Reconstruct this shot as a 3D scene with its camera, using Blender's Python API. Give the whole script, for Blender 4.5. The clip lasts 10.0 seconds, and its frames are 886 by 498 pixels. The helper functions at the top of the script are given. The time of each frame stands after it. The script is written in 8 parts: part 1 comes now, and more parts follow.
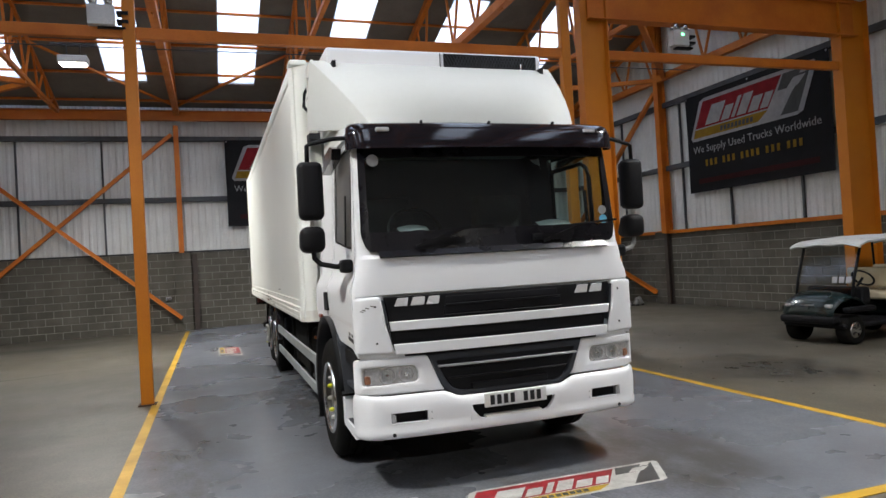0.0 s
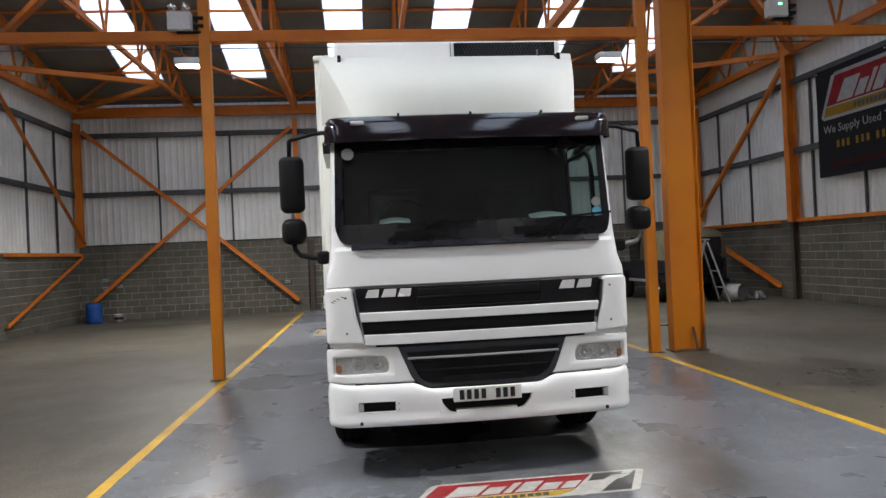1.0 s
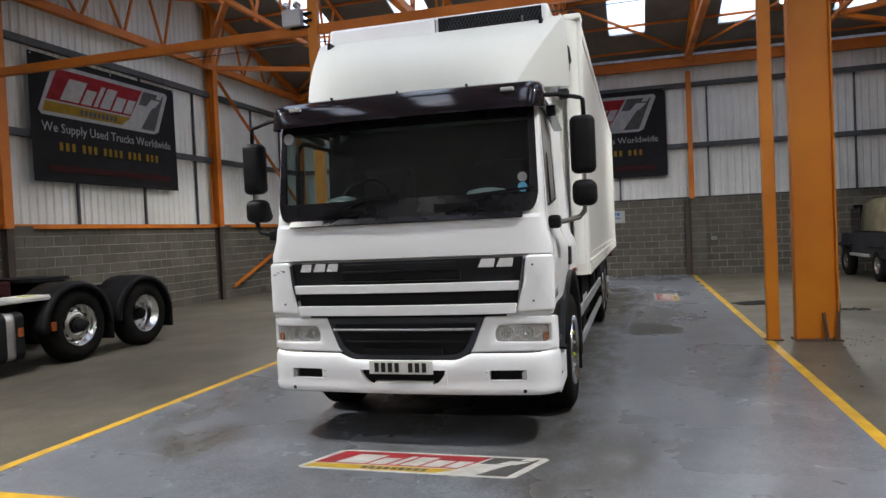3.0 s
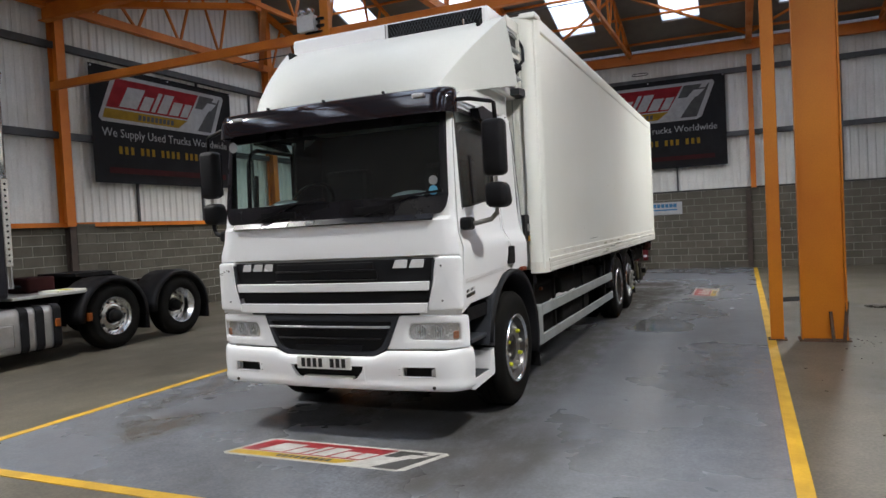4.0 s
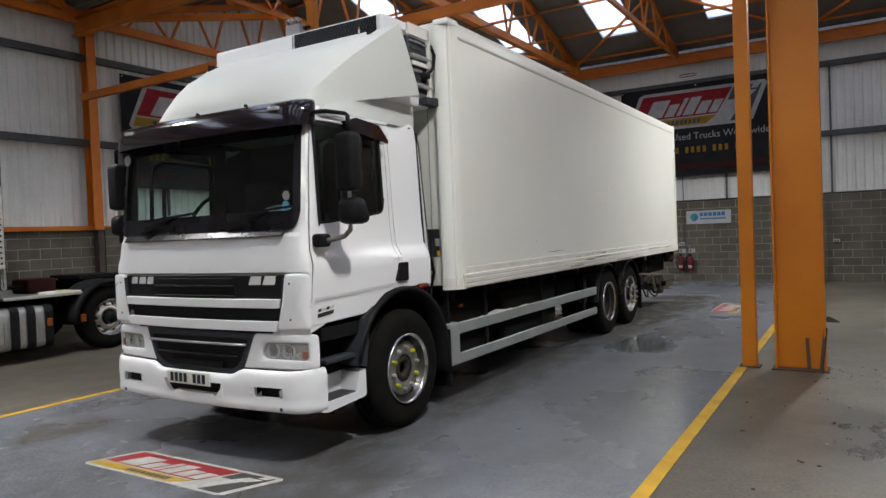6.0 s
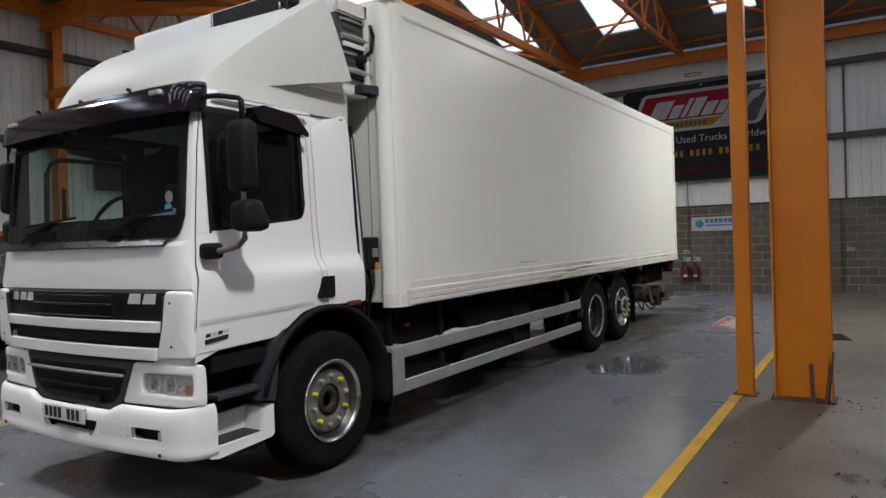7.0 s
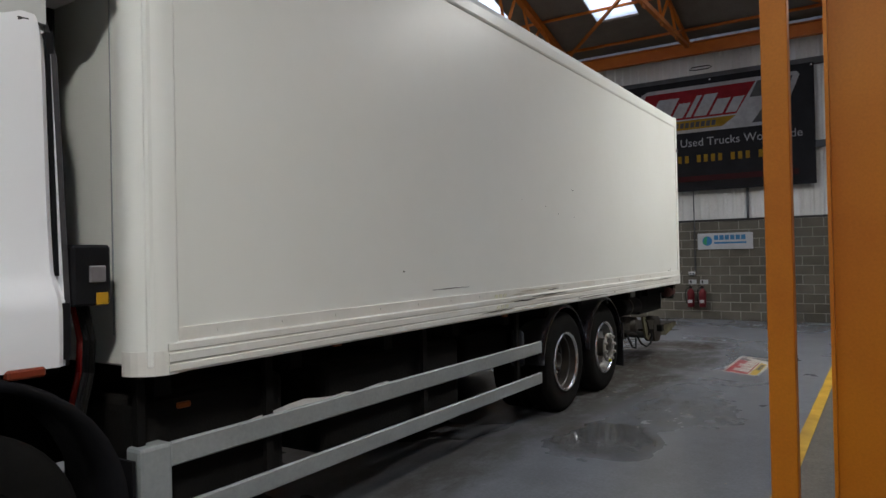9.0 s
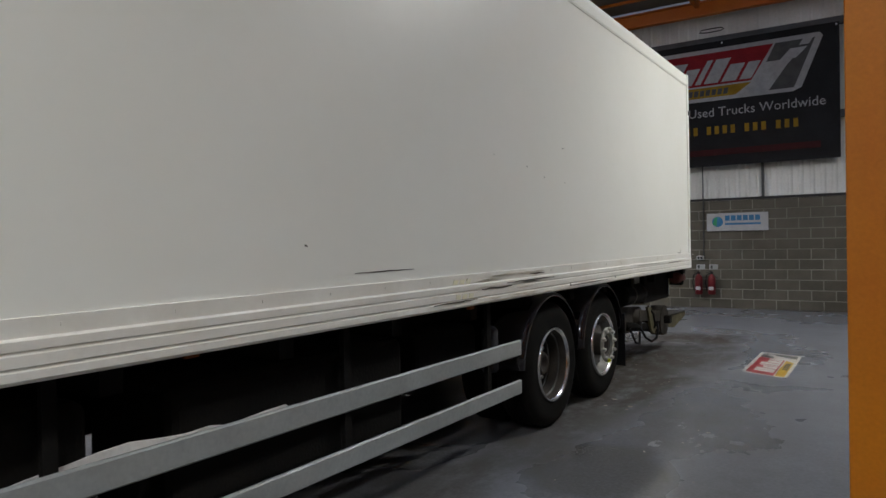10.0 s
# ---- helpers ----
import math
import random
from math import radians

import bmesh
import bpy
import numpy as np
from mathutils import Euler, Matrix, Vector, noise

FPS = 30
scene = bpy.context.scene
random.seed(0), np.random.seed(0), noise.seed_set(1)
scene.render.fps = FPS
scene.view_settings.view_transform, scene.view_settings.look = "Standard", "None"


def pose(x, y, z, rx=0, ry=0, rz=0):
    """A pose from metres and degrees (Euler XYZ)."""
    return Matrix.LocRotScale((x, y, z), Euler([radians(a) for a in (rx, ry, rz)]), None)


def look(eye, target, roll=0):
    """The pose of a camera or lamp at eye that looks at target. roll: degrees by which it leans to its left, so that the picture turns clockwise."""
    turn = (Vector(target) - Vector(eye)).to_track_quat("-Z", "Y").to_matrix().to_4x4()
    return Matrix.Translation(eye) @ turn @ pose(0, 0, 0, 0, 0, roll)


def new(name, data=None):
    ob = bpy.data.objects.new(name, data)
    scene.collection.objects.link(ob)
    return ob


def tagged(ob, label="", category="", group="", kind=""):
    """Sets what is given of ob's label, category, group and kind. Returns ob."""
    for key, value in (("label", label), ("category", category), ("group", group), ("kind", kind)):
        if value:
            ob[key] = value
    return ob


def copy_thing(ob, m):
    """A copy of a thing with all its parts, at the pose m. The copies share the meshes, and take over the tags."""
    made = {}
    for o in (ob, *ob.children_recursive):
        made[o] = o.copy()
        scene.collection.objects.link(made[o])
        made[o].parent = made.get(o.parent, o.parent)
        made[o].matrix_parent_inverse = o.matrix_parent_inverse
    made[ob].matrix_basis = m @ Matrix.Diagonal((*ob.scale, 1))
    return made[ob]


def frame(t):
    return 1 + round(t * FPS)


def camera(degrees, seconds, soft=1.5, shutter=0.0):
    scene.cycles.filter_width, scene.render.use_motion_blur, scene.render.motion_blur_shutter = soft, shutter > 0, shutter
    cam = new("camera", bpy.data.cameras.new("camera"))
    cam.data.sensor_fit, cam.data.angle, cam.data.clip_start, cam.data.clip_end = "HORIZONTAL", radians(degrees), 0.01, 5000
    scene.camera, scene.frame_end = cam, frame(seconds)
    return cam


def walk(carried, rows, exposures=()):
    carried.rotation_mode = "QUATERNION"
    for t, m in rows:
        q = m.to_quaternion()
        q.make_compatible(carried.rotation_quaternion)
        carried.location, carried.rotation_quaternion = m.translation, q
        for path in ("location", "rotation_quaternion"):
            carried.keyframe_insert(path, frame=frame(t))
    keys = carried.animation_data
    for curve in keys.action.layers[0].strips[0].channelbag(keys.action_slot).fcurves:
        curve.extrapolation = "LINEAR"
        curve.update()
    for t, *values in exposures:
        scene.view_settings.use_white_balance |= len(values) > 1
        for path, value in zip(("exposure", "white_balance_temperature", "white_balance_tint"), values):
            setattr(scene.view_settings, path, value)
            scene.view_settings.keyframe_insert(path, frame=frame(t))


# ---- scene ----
cam = camera(65.7, 10.0)
PATH = [
    (0, (-0.041, 0.234, 1.657), (0.596, 2.129, 1.688), -3.3),
    (0.5, (0.568, 0.115, 1.659), (1.018, 2.063, 1.677), -2.3),
    (1, (1.213, -0.021, 1.646), (1.433, 1.967, 1.657), -2.6),
    (1.5, (1.85, -0.092, 1.624), (1.851, 1.908, 1.624), -2.7),
    (2, (2.516, -0.134, 1.609), (2.312, 1.856, 1.594), -2.7),
    (2.5, (3.152, -0.054, 1.609), (2.763, 1.908, 1.574), -2.8),
    (3.8, (4.835, 0.335, 1.596), (4.081, 2.186, 1.535), -2.7),
    (4, (5.116, 0.38, 1.63), (4.312, 2.211, 1.567), -3.0),
    (4.5, (5.633, 0.598, 1.63), (4.741, 2.387, 1.565), -2.8),
    (5, (6.079, 0.814, 1.653), (5.119, 2.568, 1.59), -2.7),
    (6.5, (6.642, 1.87, 1.666), (5.579, 3.564, 1.629), -2.1),
    (7, (6.636, 2.475, 1.672), (5.561, 4.161, 1.644), -2.0),
    (7.5, (6.545, 3.123, 1.687), (5.459, 4.803, 1.67), -1.7),
    (8, (6.458, 3.797, 1.694), (5.369, 5.474, 1.694), -1.8),
    (8.5, (6.261, 4.46, 1.674), (5.172, 6.138, 1.686), -1.5),
    (9, (6.022, 5.201, 1.631), (4.935, 6.879, 1.651), -1.2),
    (9.5, (5.75, 5.884, 1.591), (4.659, 7.56, 1.59), -1.1),
    (10, (5.527, 6.631, 1.538), (4.438, 8.308, 1.517), -1.1),
]
EXPOSURES = [(0.0, 1.87), (4.0, 1.88), (6.5, 1.65), (8.0, 1.46), (9.5, 1.4), (10.0, 1.42)]
walk(cam, [(t, look(eye, target, roll)) for t, eye, target, roll in PATH], EXPOSURES)

# ---- world and large lights ----
world = bpy.data.worlds.new("world")
scene.world = world
world.use_nodes = True
_wn = world.node_tree.nodes
_sky = _wn.new("ShaderNodeTexSky")
_sky.sky_type = "NISHITA"
_sky.sun_disc = False
_sky.sun_elevation, _sky.sun_rotation = radians(42), radians(200)
world.node_tree.links.new(_sky.outputs[0], _wn["Background"].inputs[0])
_wn["Background"].inputs[1].default_value = 0.15

# hall plan in metres
XL, XR, YB, YF = -7.6, 12.55, 22.2, -14.5
SPANS = [(9.9, 22.1), (-2.3, 9.9), (-14.5, -2.3)]
EAVE, SLOPE = 6.7, 0.29
SKYLIGHTS = [-4.98, -2.02, 0.86, 3.72, 6.68, 9.55]
SKY_W, SKY_LOW, SKY_HIGH = 1.0, 1.22, 5.5


def area_lamp(name, m, sx, sy, watts, colour, spread=180):
    lamp = bpy.data.lights.new(name, "AREA")
    lamp.shape, lamp.size, lamp.size_y, lamp.energy, lamp.color, lamp.spread = "RECTANGLE", sx, sy, watts, colour, radians(spread)
    ob = new(name, lamp)
    ob.matrix_world = m
    return ob


SKY_WATTS = 4.6
ANG = math.degrees(math.atan(SLOPE))
for y0, y1 in SPANS:
    for sx in SKYLIGHTS:
        for side in (0, 1):
            mid = (SKY_LOW + SKY_HIGH) / 2
            yy = y1 - mid if side == 0 else y0 + mid
            if y1 < 0 and side == 1:
                continue  # the third roof is unseen: near-slope daylight is added for front light, its far slope has no rooflights
            area_lamp("daylight", pose(sx, yy, EAVE + SLOPE * mid + 0.22, -ANG if side == 0 else ANG, 0, 0), SKY_W, SKY_HIGH - SKY_LOW, SKY_WATTS, (0.99, 0.965, 1.03))
# x, y, tilt from the back wall, tilt towards the lorry, watts; the last two are unseen, added to brighten the lorry's
# front
FLOODS_AND_FILLS = [(-2.46, 15.35, 0, -8, 104), (6.97, 15.35, 0, 19, 88), (-2.4, 4.2, 0, -6, 78), (6.5, 4.2, 0, 8, 66), (-0.8, -7.3, 0, 0, 145), (5.65, -7.3, 0, 0, 140)]
for fx, fy, fb, ft, fw in FLOODS_AND_FILLS:
    area_lamp("flood_light_source", pose(fx, fy, 5.90, fb, ft, 0), 0.42, 0.25, fw, (1.0, 0.985, 0.94), 150)


# ---- materials ----
def pbr(name, col, col2=None, rough=0.5, rough2=None, scale=2.0, fine=40.0, bump=0.1, metal=0.0, rnd=0.0, blotch=0.5, coat=0.0, dist=0.01, spec=0.3, grain=0.14):
    """A painted, worn or raw surface: two noises vary its colour and gloss, a third gives relief."""
    m = bpy.data.materials.new(name)
    m.use_nodes = True
    nt = m.node_tree
    n, k = nt.nodes, nt.links.new
    b = n["Principled BSDF"]
    col2 = col2 or tuple(c * 0.8 for c in col)
    geo = n.new("ShaderNodeNewGeometry")
    big = n.new("ShaderNodeTexNoise")
    big.inputs["Scale"].default_value, big.inputs["Detail"].default_value, big.inputs["Roughness"].default_value = scale, 6, 0.6
    small = n.new("ShaderNodeTexNoise")
    small.inputs["Scale"].default_value, small.inputs["Detail"].default_value = fine, 3
    k(geo.outputs["Position"], big.inputs["Vector"])
    k(geo.outputs["Position"], small.inputs["Vector"])
    ramp = n.new("ShaderNodeMapRange")
    ramp.inputs["From Min"].default_value, ramp.inputs["From Max"].default_value = 0.5 - 0.25 * blotch - 0.05, 0.5 + 0.25 * blotch
    k(big.outputs["Fac"], ramp.inputs["Value"])
    mix = n.new("ShaderNodeMix")
    mix.data_type = "RGBA"
    mix.inputs["A"].default_value, mix.inputs["B"].default_value = (*col, 1), (*col2, 1)
    k(ramp.outputs["Result"], mix.inputs["Factor"])
    fleck = n.new("ShaderNodeMapRange")
    fleck.inputs["To Min"].default_value, fleck.inputs["To Max"].default_value = 1 - grain, 1 + grain
    k(small.outputs["Fac"], fleck.inputs["Value"])
    value = fleck.outputs["Result"]
    if rnd:
        info = n.new("ShaderNodeObjectInfo")
        vary = n.new("ShaderNodeMapRange")
        vary.inputs["To Min"].default_value, vary.inputs["To Max"].default_value = 1 - rnd, 1 + rnd
        k(info.outputs["Random"], vary.inputs["Value"])
        mul = n.new("ShaderNodeMath")
        mul.operation = "MULTIPLY"
        k(value, mul.inputs[0])
        k(vary.outputs["Result"], mul.inputs[1])
        value = mul.outputs[0]
    hsv = n.new("ShaderNodeHueSaturation")
    k(mix.outputs["Result"], hsv.inputs["Color"])
    k(value, hsv.inputs["Value"])
    k(hsv.outputs["Color"], b.inputs["Base Color"])
    rr = n.new("ShaderNodeMapRange")
    rr.inputs["To Min"].default_value, rr.inputs["To Max"].default_value = rough, rough if rough2 is None else rough2
    k(ramp.outputs["Result"], rr.inputs["Value"])
    k(rr.outputs["Result"], b.inputs["Roughness"])
    b.inputs["Metallic"].default_value, b.inputs["Coat Weight"].default_value = metal, coat
    b.inputs["Coat Roughness"].default_value = 0.08
    b.inputs["Specular IOR Level"].default_value = spec
    if bump:
        bp = n.new("ShaderNodeBump")
        bp.inputs["Strength"].default_value, bp.inputs["Distance"].default_value = bump, dist
        k(small.outputs["Fac"], bp.inputs["Height"])
        k(bp.outputs["Normal"], b.inputs["Normal"])
    return m


def clear(name, tint, rough=0.0, ior=1.45):
    m = bpy.data.materials.new(name)
    m.use_nodes = True
    b = m.node_tree.nodes["Principled BSDF"]
    b.inputs["Base Color"].default_value = (*tint, 1)
    b.inputs["Transmission Weight"].default_value = 1
    b.inputs["Roughness"].default_value, b.inputs["IOR"].default_value = rough, ior
    return m


def pane(name, tint, see, rough=0.02, ior=1.5, milky=0.0):
    """Thin glass: partly see-through, with a mirror gloss on top."""
    m = bpy.data.materials.new(name)
    m.use_nodes = True
    nt = m.node_tree
    n, k = nt.nodes, nt.links.new
    out = n["Material Output"]
    n.remove(n["Principled BSDF"])
    tr = n.new("ShaderNodeBsdfTransparent")
    tr.inputs[0].default_value = (*(see * c for c in tint), 1)
    gl = n.new("ShaderNodeBsdfGlossy")
    gl.inputs["Roughness"].default_value = rough
    lw = n.new("ShaderNodeLayerWeight")
    lw.inputs[0].default_value = 0.5
    pw = n.new("ShaderNodeMath")
    pw.operation, pw.inputs[1].default_value = "POWER", 4.5
    k(lw.outputs["Facing"], pw.inputs[0])
    fr = n.new("ShaderNodeMath")
    fr.operation, fr.inputs[1].default_value, fr.inputs[2].default_value = "MULTIPLY_ADD", 0.8, 2 * ((ior - 1) / (ior + 1)) ** 2
    k(pw.outputs[0], fr.inputs[0])
    mx = n.new("ShaderNodeMixShader")
    k(fr.outputs[0], mx.inputs[0])
    if milky:
        tl = n.new("ShaderNodeBsdfTranslucent")
        tl.inputs[0].default_value = (*tint, 1)
        body = n.new("ShaderNodeMixShader")
        body.inputs[0].default_value = milky
        k(tr.outputs[0], body.inputs[1])
        k(tl.outputs[0], body.inputs[2])
        k(body.outputs[0], mx.inputs[1])
    else:
        k(tr.outputs[0], mx.inputs[1])
    k(gl.outputs[0], mx.inputs[2])
    k(mx.outputs[0], out.inputs[0])
    return m


def glow(name, col, power):
    m = bpy.data.materials.new(name)
    m.use_nodes = True
    b = m.node_tree.nodes["Principled BSDF"]
    b.inputs["Base Color"].default_value = (*col, 1)
    b.inputs["Emission Color"].default_value = (*col, 1)
    b.inputs["Emission Strength"].default_value = power
    return m


M = {}
M["orange"] = pbr("orange_steel_paint", (0.56, 0.165, 0.012), (0.44, 0.115, 0.01), 0.45, 0.6, 1.3, 60, 0.06, rnd=0.06, spec=0.35)
M["post_orange"] = pbr("yellow_orange_post_paint", (0.55, 0.19, 0.007), (0.46, 0.135, 0.007), 0.42, 0.58, 0.9, 60, 0.08, spec=0.35, blotch=0.8)
M["clad"] = pbr("white_coated_sheet", (0.66, 0.66, 0.64), (0.55, 0.55, 0.525), 0.5, 0.6, 0.7, 30, 0.03, rnd=0.04)
M["girt"] = pbr("grey_galvanised_rail", (0.075, 0.08, 0.085), (0.05, 0.052, 0.056), 0.55, 0.65, 3, 40, 0.05, spec=0.3)
M["roof"] = pbr("grey_roof_lining", (0.19, 0.175, 0.155), (0.14, 0.128, 0.112), 0.8, 0.9, 0.8, 25, 0.08)
M["skypane"] = pane("translucent_rooflight", (0.98, 1.0, 1.0), 0.97, 0.3, 1.3, 0.6)
M["mortar"] = pbr("pale_mortar", (0.3, 0.288, 0.25), (0.22, 0.21, 0.18), 0.9, 0.95, 2, 60, 0.3)
M["block"] = pbr("grey_concrete_block", (0.126, 0.116, 0.094), (0.084, 0.077, 0.062), 0.9, 0.95, 1.4, 90, 0.5, rnd=0.13, spec=0.2)
M["black_line"] = pbr("black_flashing", (0.03, 0.03, 0.032), None, 0.6)

# ---- building helpers ----
def part(name, bm, material, parent=None, label="", smooth=False):
    """Links a bmesh as one mesh object, under a thing or a part."""
    me = bpy.data.meshes.new(name)
    bmesh.ops.recalc_face_normals(bm, faces=bm.faces[:])
    if smooth:
        for f in bm.faces:
            f.smooth = True
    bm.to_mesh(me)
    bm.free()
    for m in material if isinstance(material, (list, tuple)) else [material]:
        me.materials.append(m)
    ob = new(name, me)
    if parent:
        ob.parent = parent
    if label:
        ob["label"] = label
    return ob


def shared(name, mesh, parent, m):
    ob = new(name, mesh)
    ob.parent = parent
    ob.matrix_basis = m
    return ob


def thing(name, m, label, category, group="", kind=""):
    ob = new(name)
    ob.matrix_basis = m
    ob.empty_display_size = 0.2
    return tagged(ob, label, category, group, kind)


def box(bm, x0, x1, y0, y1, z0, z1):
    vs = [bm.verts.new((x, y, z)) for z in (z0, z1) for x, y in ((x0, y0), (x1, y0), (x1, y1), (x0, y1))]
    for f in ((3, 2, 1, 0), (4, 5, 6, 7), (0, 1, 5, 4), (1, 2, 6, 5), (2, 3, 7, 6), (3, 0, 4, 7)):
        bm.faces.new([vs[i] for i in f])
    return bm


def boxes(*rows):
    bm = bmesh.new()
    for r in rows:
        box(bm, *r)
    return bm


def soft_box(x0, x1, y0, y1, z0, z1, r=0.01, seg=2):
    bm = boxes((x0, x1, y0, y1, z0, z1))
    bmesh.ops.bevel(bm, geom=bm.edges[:], offset=r, segments=seg, affect="EDGES", profile=0.5)
    return bm


def bar(bm, a, b, w, h, up=(0, 0, 1)):
    """A straight bar of w by h from a to b."""
    a, b = Vector(a), Vector(b)
    d = (b - a).normalized()
    s = d.cross(Vector(up))
    s = s.normalized() if s.length > 1e-4 else Vector((1, 0, 0))
    t = s.cross(d).normalized()
    vs = [bm.verts.new(p + s * (i * w / 2) + t * (j * h / 2)) for p in (a, b) for i, j in ((-1, -1), (1, -1), (1, 1), (-1, 1))]
    for f in ((0, 1, 2, 3), (7, 6, 5, 4), (0, 4, 5, 1), (1, 5, 6, 2), (2, 6, 7, 3), (3, 7, 4, 0)):
        bm.faces.new([vs[i] for i in f])
    return bm


def bars(rows, up=(0, 0, 1)):
    bm = bmesh.new()
    for a, b, w, h in rows:
        bar(bm, a, b, w, h, up)
    return bm


def angle(bm, a, b, w, t=0.012, up=(0, 0, 1), flip=1):
    """A steel angle from a to b: two leaves of width w."""
    a, b = Vector(a), Vector(b)
    d = (b - a).normalized()
    s = d.cross(Vector(up)).normalized()
    u = s.cross(d).normalized()
    bar(bm, a + u * (w / 2), b + u * (w / 2), t, w, up)
    bar(bm, a + s * (flip * (w / 2 + t / 2)), b + s * (flip * (w / 2 + t / 2)), w, t, up)
    return bm


def isection(bm, a, b, depth, width, across, tf=0.02, tw=0.012):
    """An I-beam from a to b; across is the way of its depth."""
    a, b, c = Vector(a), Vector(b), Vector(across).normalized()
    d = (b - a).normalized()
    o = d.cross(c).normalized()
    for p, w, h in ((c * (depth / 2 - tf / 2), width, tf), (-c * (depth / 2 - tf / 2), width, tf), (Vector((0, 0, 0)), tw, depth - 2 * tf)):
        vs = [bm.verts.new(q + p + o * (i * w / 2) + c * (j * h / 2)) for q in (a, b) for i, j in ((-1, -1), (1, -1), (1, 1), (-1, 1))]
        for f in ((0, 1, 2, 3), (7, 6, 5, 4), (0, 4, 5, 1), (1, 5, 6, 2), (2, 6, 7, 3), (3, 7, 4, 0)):
            bm.faces.new([vs[i] for i in f])
    return bm


def lathe(profile, seg=32, axis="x", caps=True):
    """Turns a profile of (along, radius) round an axis."""
    bm = bmesh.new()
    rings = []
    for a, r in profile:
        ring = []
        for i in range(seg):
            t = 2 * math.pi * i / seg
            c, s = r * math.cos(t), r * math.sin(t)
            ring.append(bm.verts.new({"x": (a, c, s), "y": (c, a, s), "z": (c, s, a)}[axis]))
        rings.append(ring)
    for p, q in zip(rings, rings[1:]):
        for i in range(seg):
            bm.faces.new((p[i], p[(i + 1) % seg], q[(i + 1) % seg], q[i]))
    for ring in (rings[0], rings[-1]) if caps else ():
        bm.faces.new(ring)
    return bm


def tube(points, r, seg=8, closed=False):
    """A round tube through points, with a smooth bend at each."""
    bm = bmesh.new()
    pts = [Vector(p) for p in points]
    rings, up = [], Vector((0.13, 0.31, 0.94))
    for i, p in enumerate(pts):
        q0, q1 = (pts[i - 1], pts[(i + 1) % len(pts)]) if closed else (pts[max(i - 1, 0)], pts[min(i + 1, len(pts) - 1)])
        d = (q1 - q0).normalized()
        s = d.cross(up).normalized()
        t = s.cross(d)
        rings.append([bm.verts.new(p + r * (math.cos(2 * math.pi * k / seg) * s + math.sin(2 * math.pi * k / seg) * t)) for k in range(seg)])
    for p, q in list(zip(rings, rings[1:])) + ([(rings[-1], rings[0])] if closed else []):
        for k in range(seg):
            bm.faces.new((p[k], p[(k + 1) % seg], q[(k + 1) % seg], q[k]))
    if not closed:
        bm.faces.new(rings[0]), bm.faces.new(rings[-1])
    return bm


def arc(cx, cy, r, a0, a1, n):
    return [(cx + r * math.cos(radians(a0 + (a1 - a0) * i / n)), cy + r * math.sin(radians(a0 + (a1 - a0) * i / n))) for i in range(n + 1)]


def prism(points, lo, hi, axis="z"):
    """A polygon of (a, b) raised from lo to hi along an axis."""
    bm = bmesh.new()
    put = {"z": lambda a, b, c: (a, b, c), "y": lambda a, b, c: (a, c, b), "x": lambda a, b, c: (c, a, b)}[axis]
    low, top = ([bm.verts.new(put(a, b, c)) for a, b in points] for c in (lo, hi))
    bm.faces.new(low), bm.faces.new(top)
    for i in range(len(points)):
        j = (i + 1) % len(points)
        bm.faces.new((low[i], low[j], top[j], top[i]))
    return bm


def rounded(x0, x1, y0, y1, r, n=4):
    return arc(x1 - r, y1 - r, r, 0, 90, n) + arc(x0 + r, y1 - r, r, 90, 180, n) + arc(x0 + r, y0 + r, r, 180, 270, n) + arc(x1 - r, y0 + r, r, 270, 360, n)


def roof_z(y):
    for y0, y1 in SPANS:
        if y0 <= y <= y1:
            return EAVE + SLOPE * min(y - y0, y1 - y)
    return EAVE


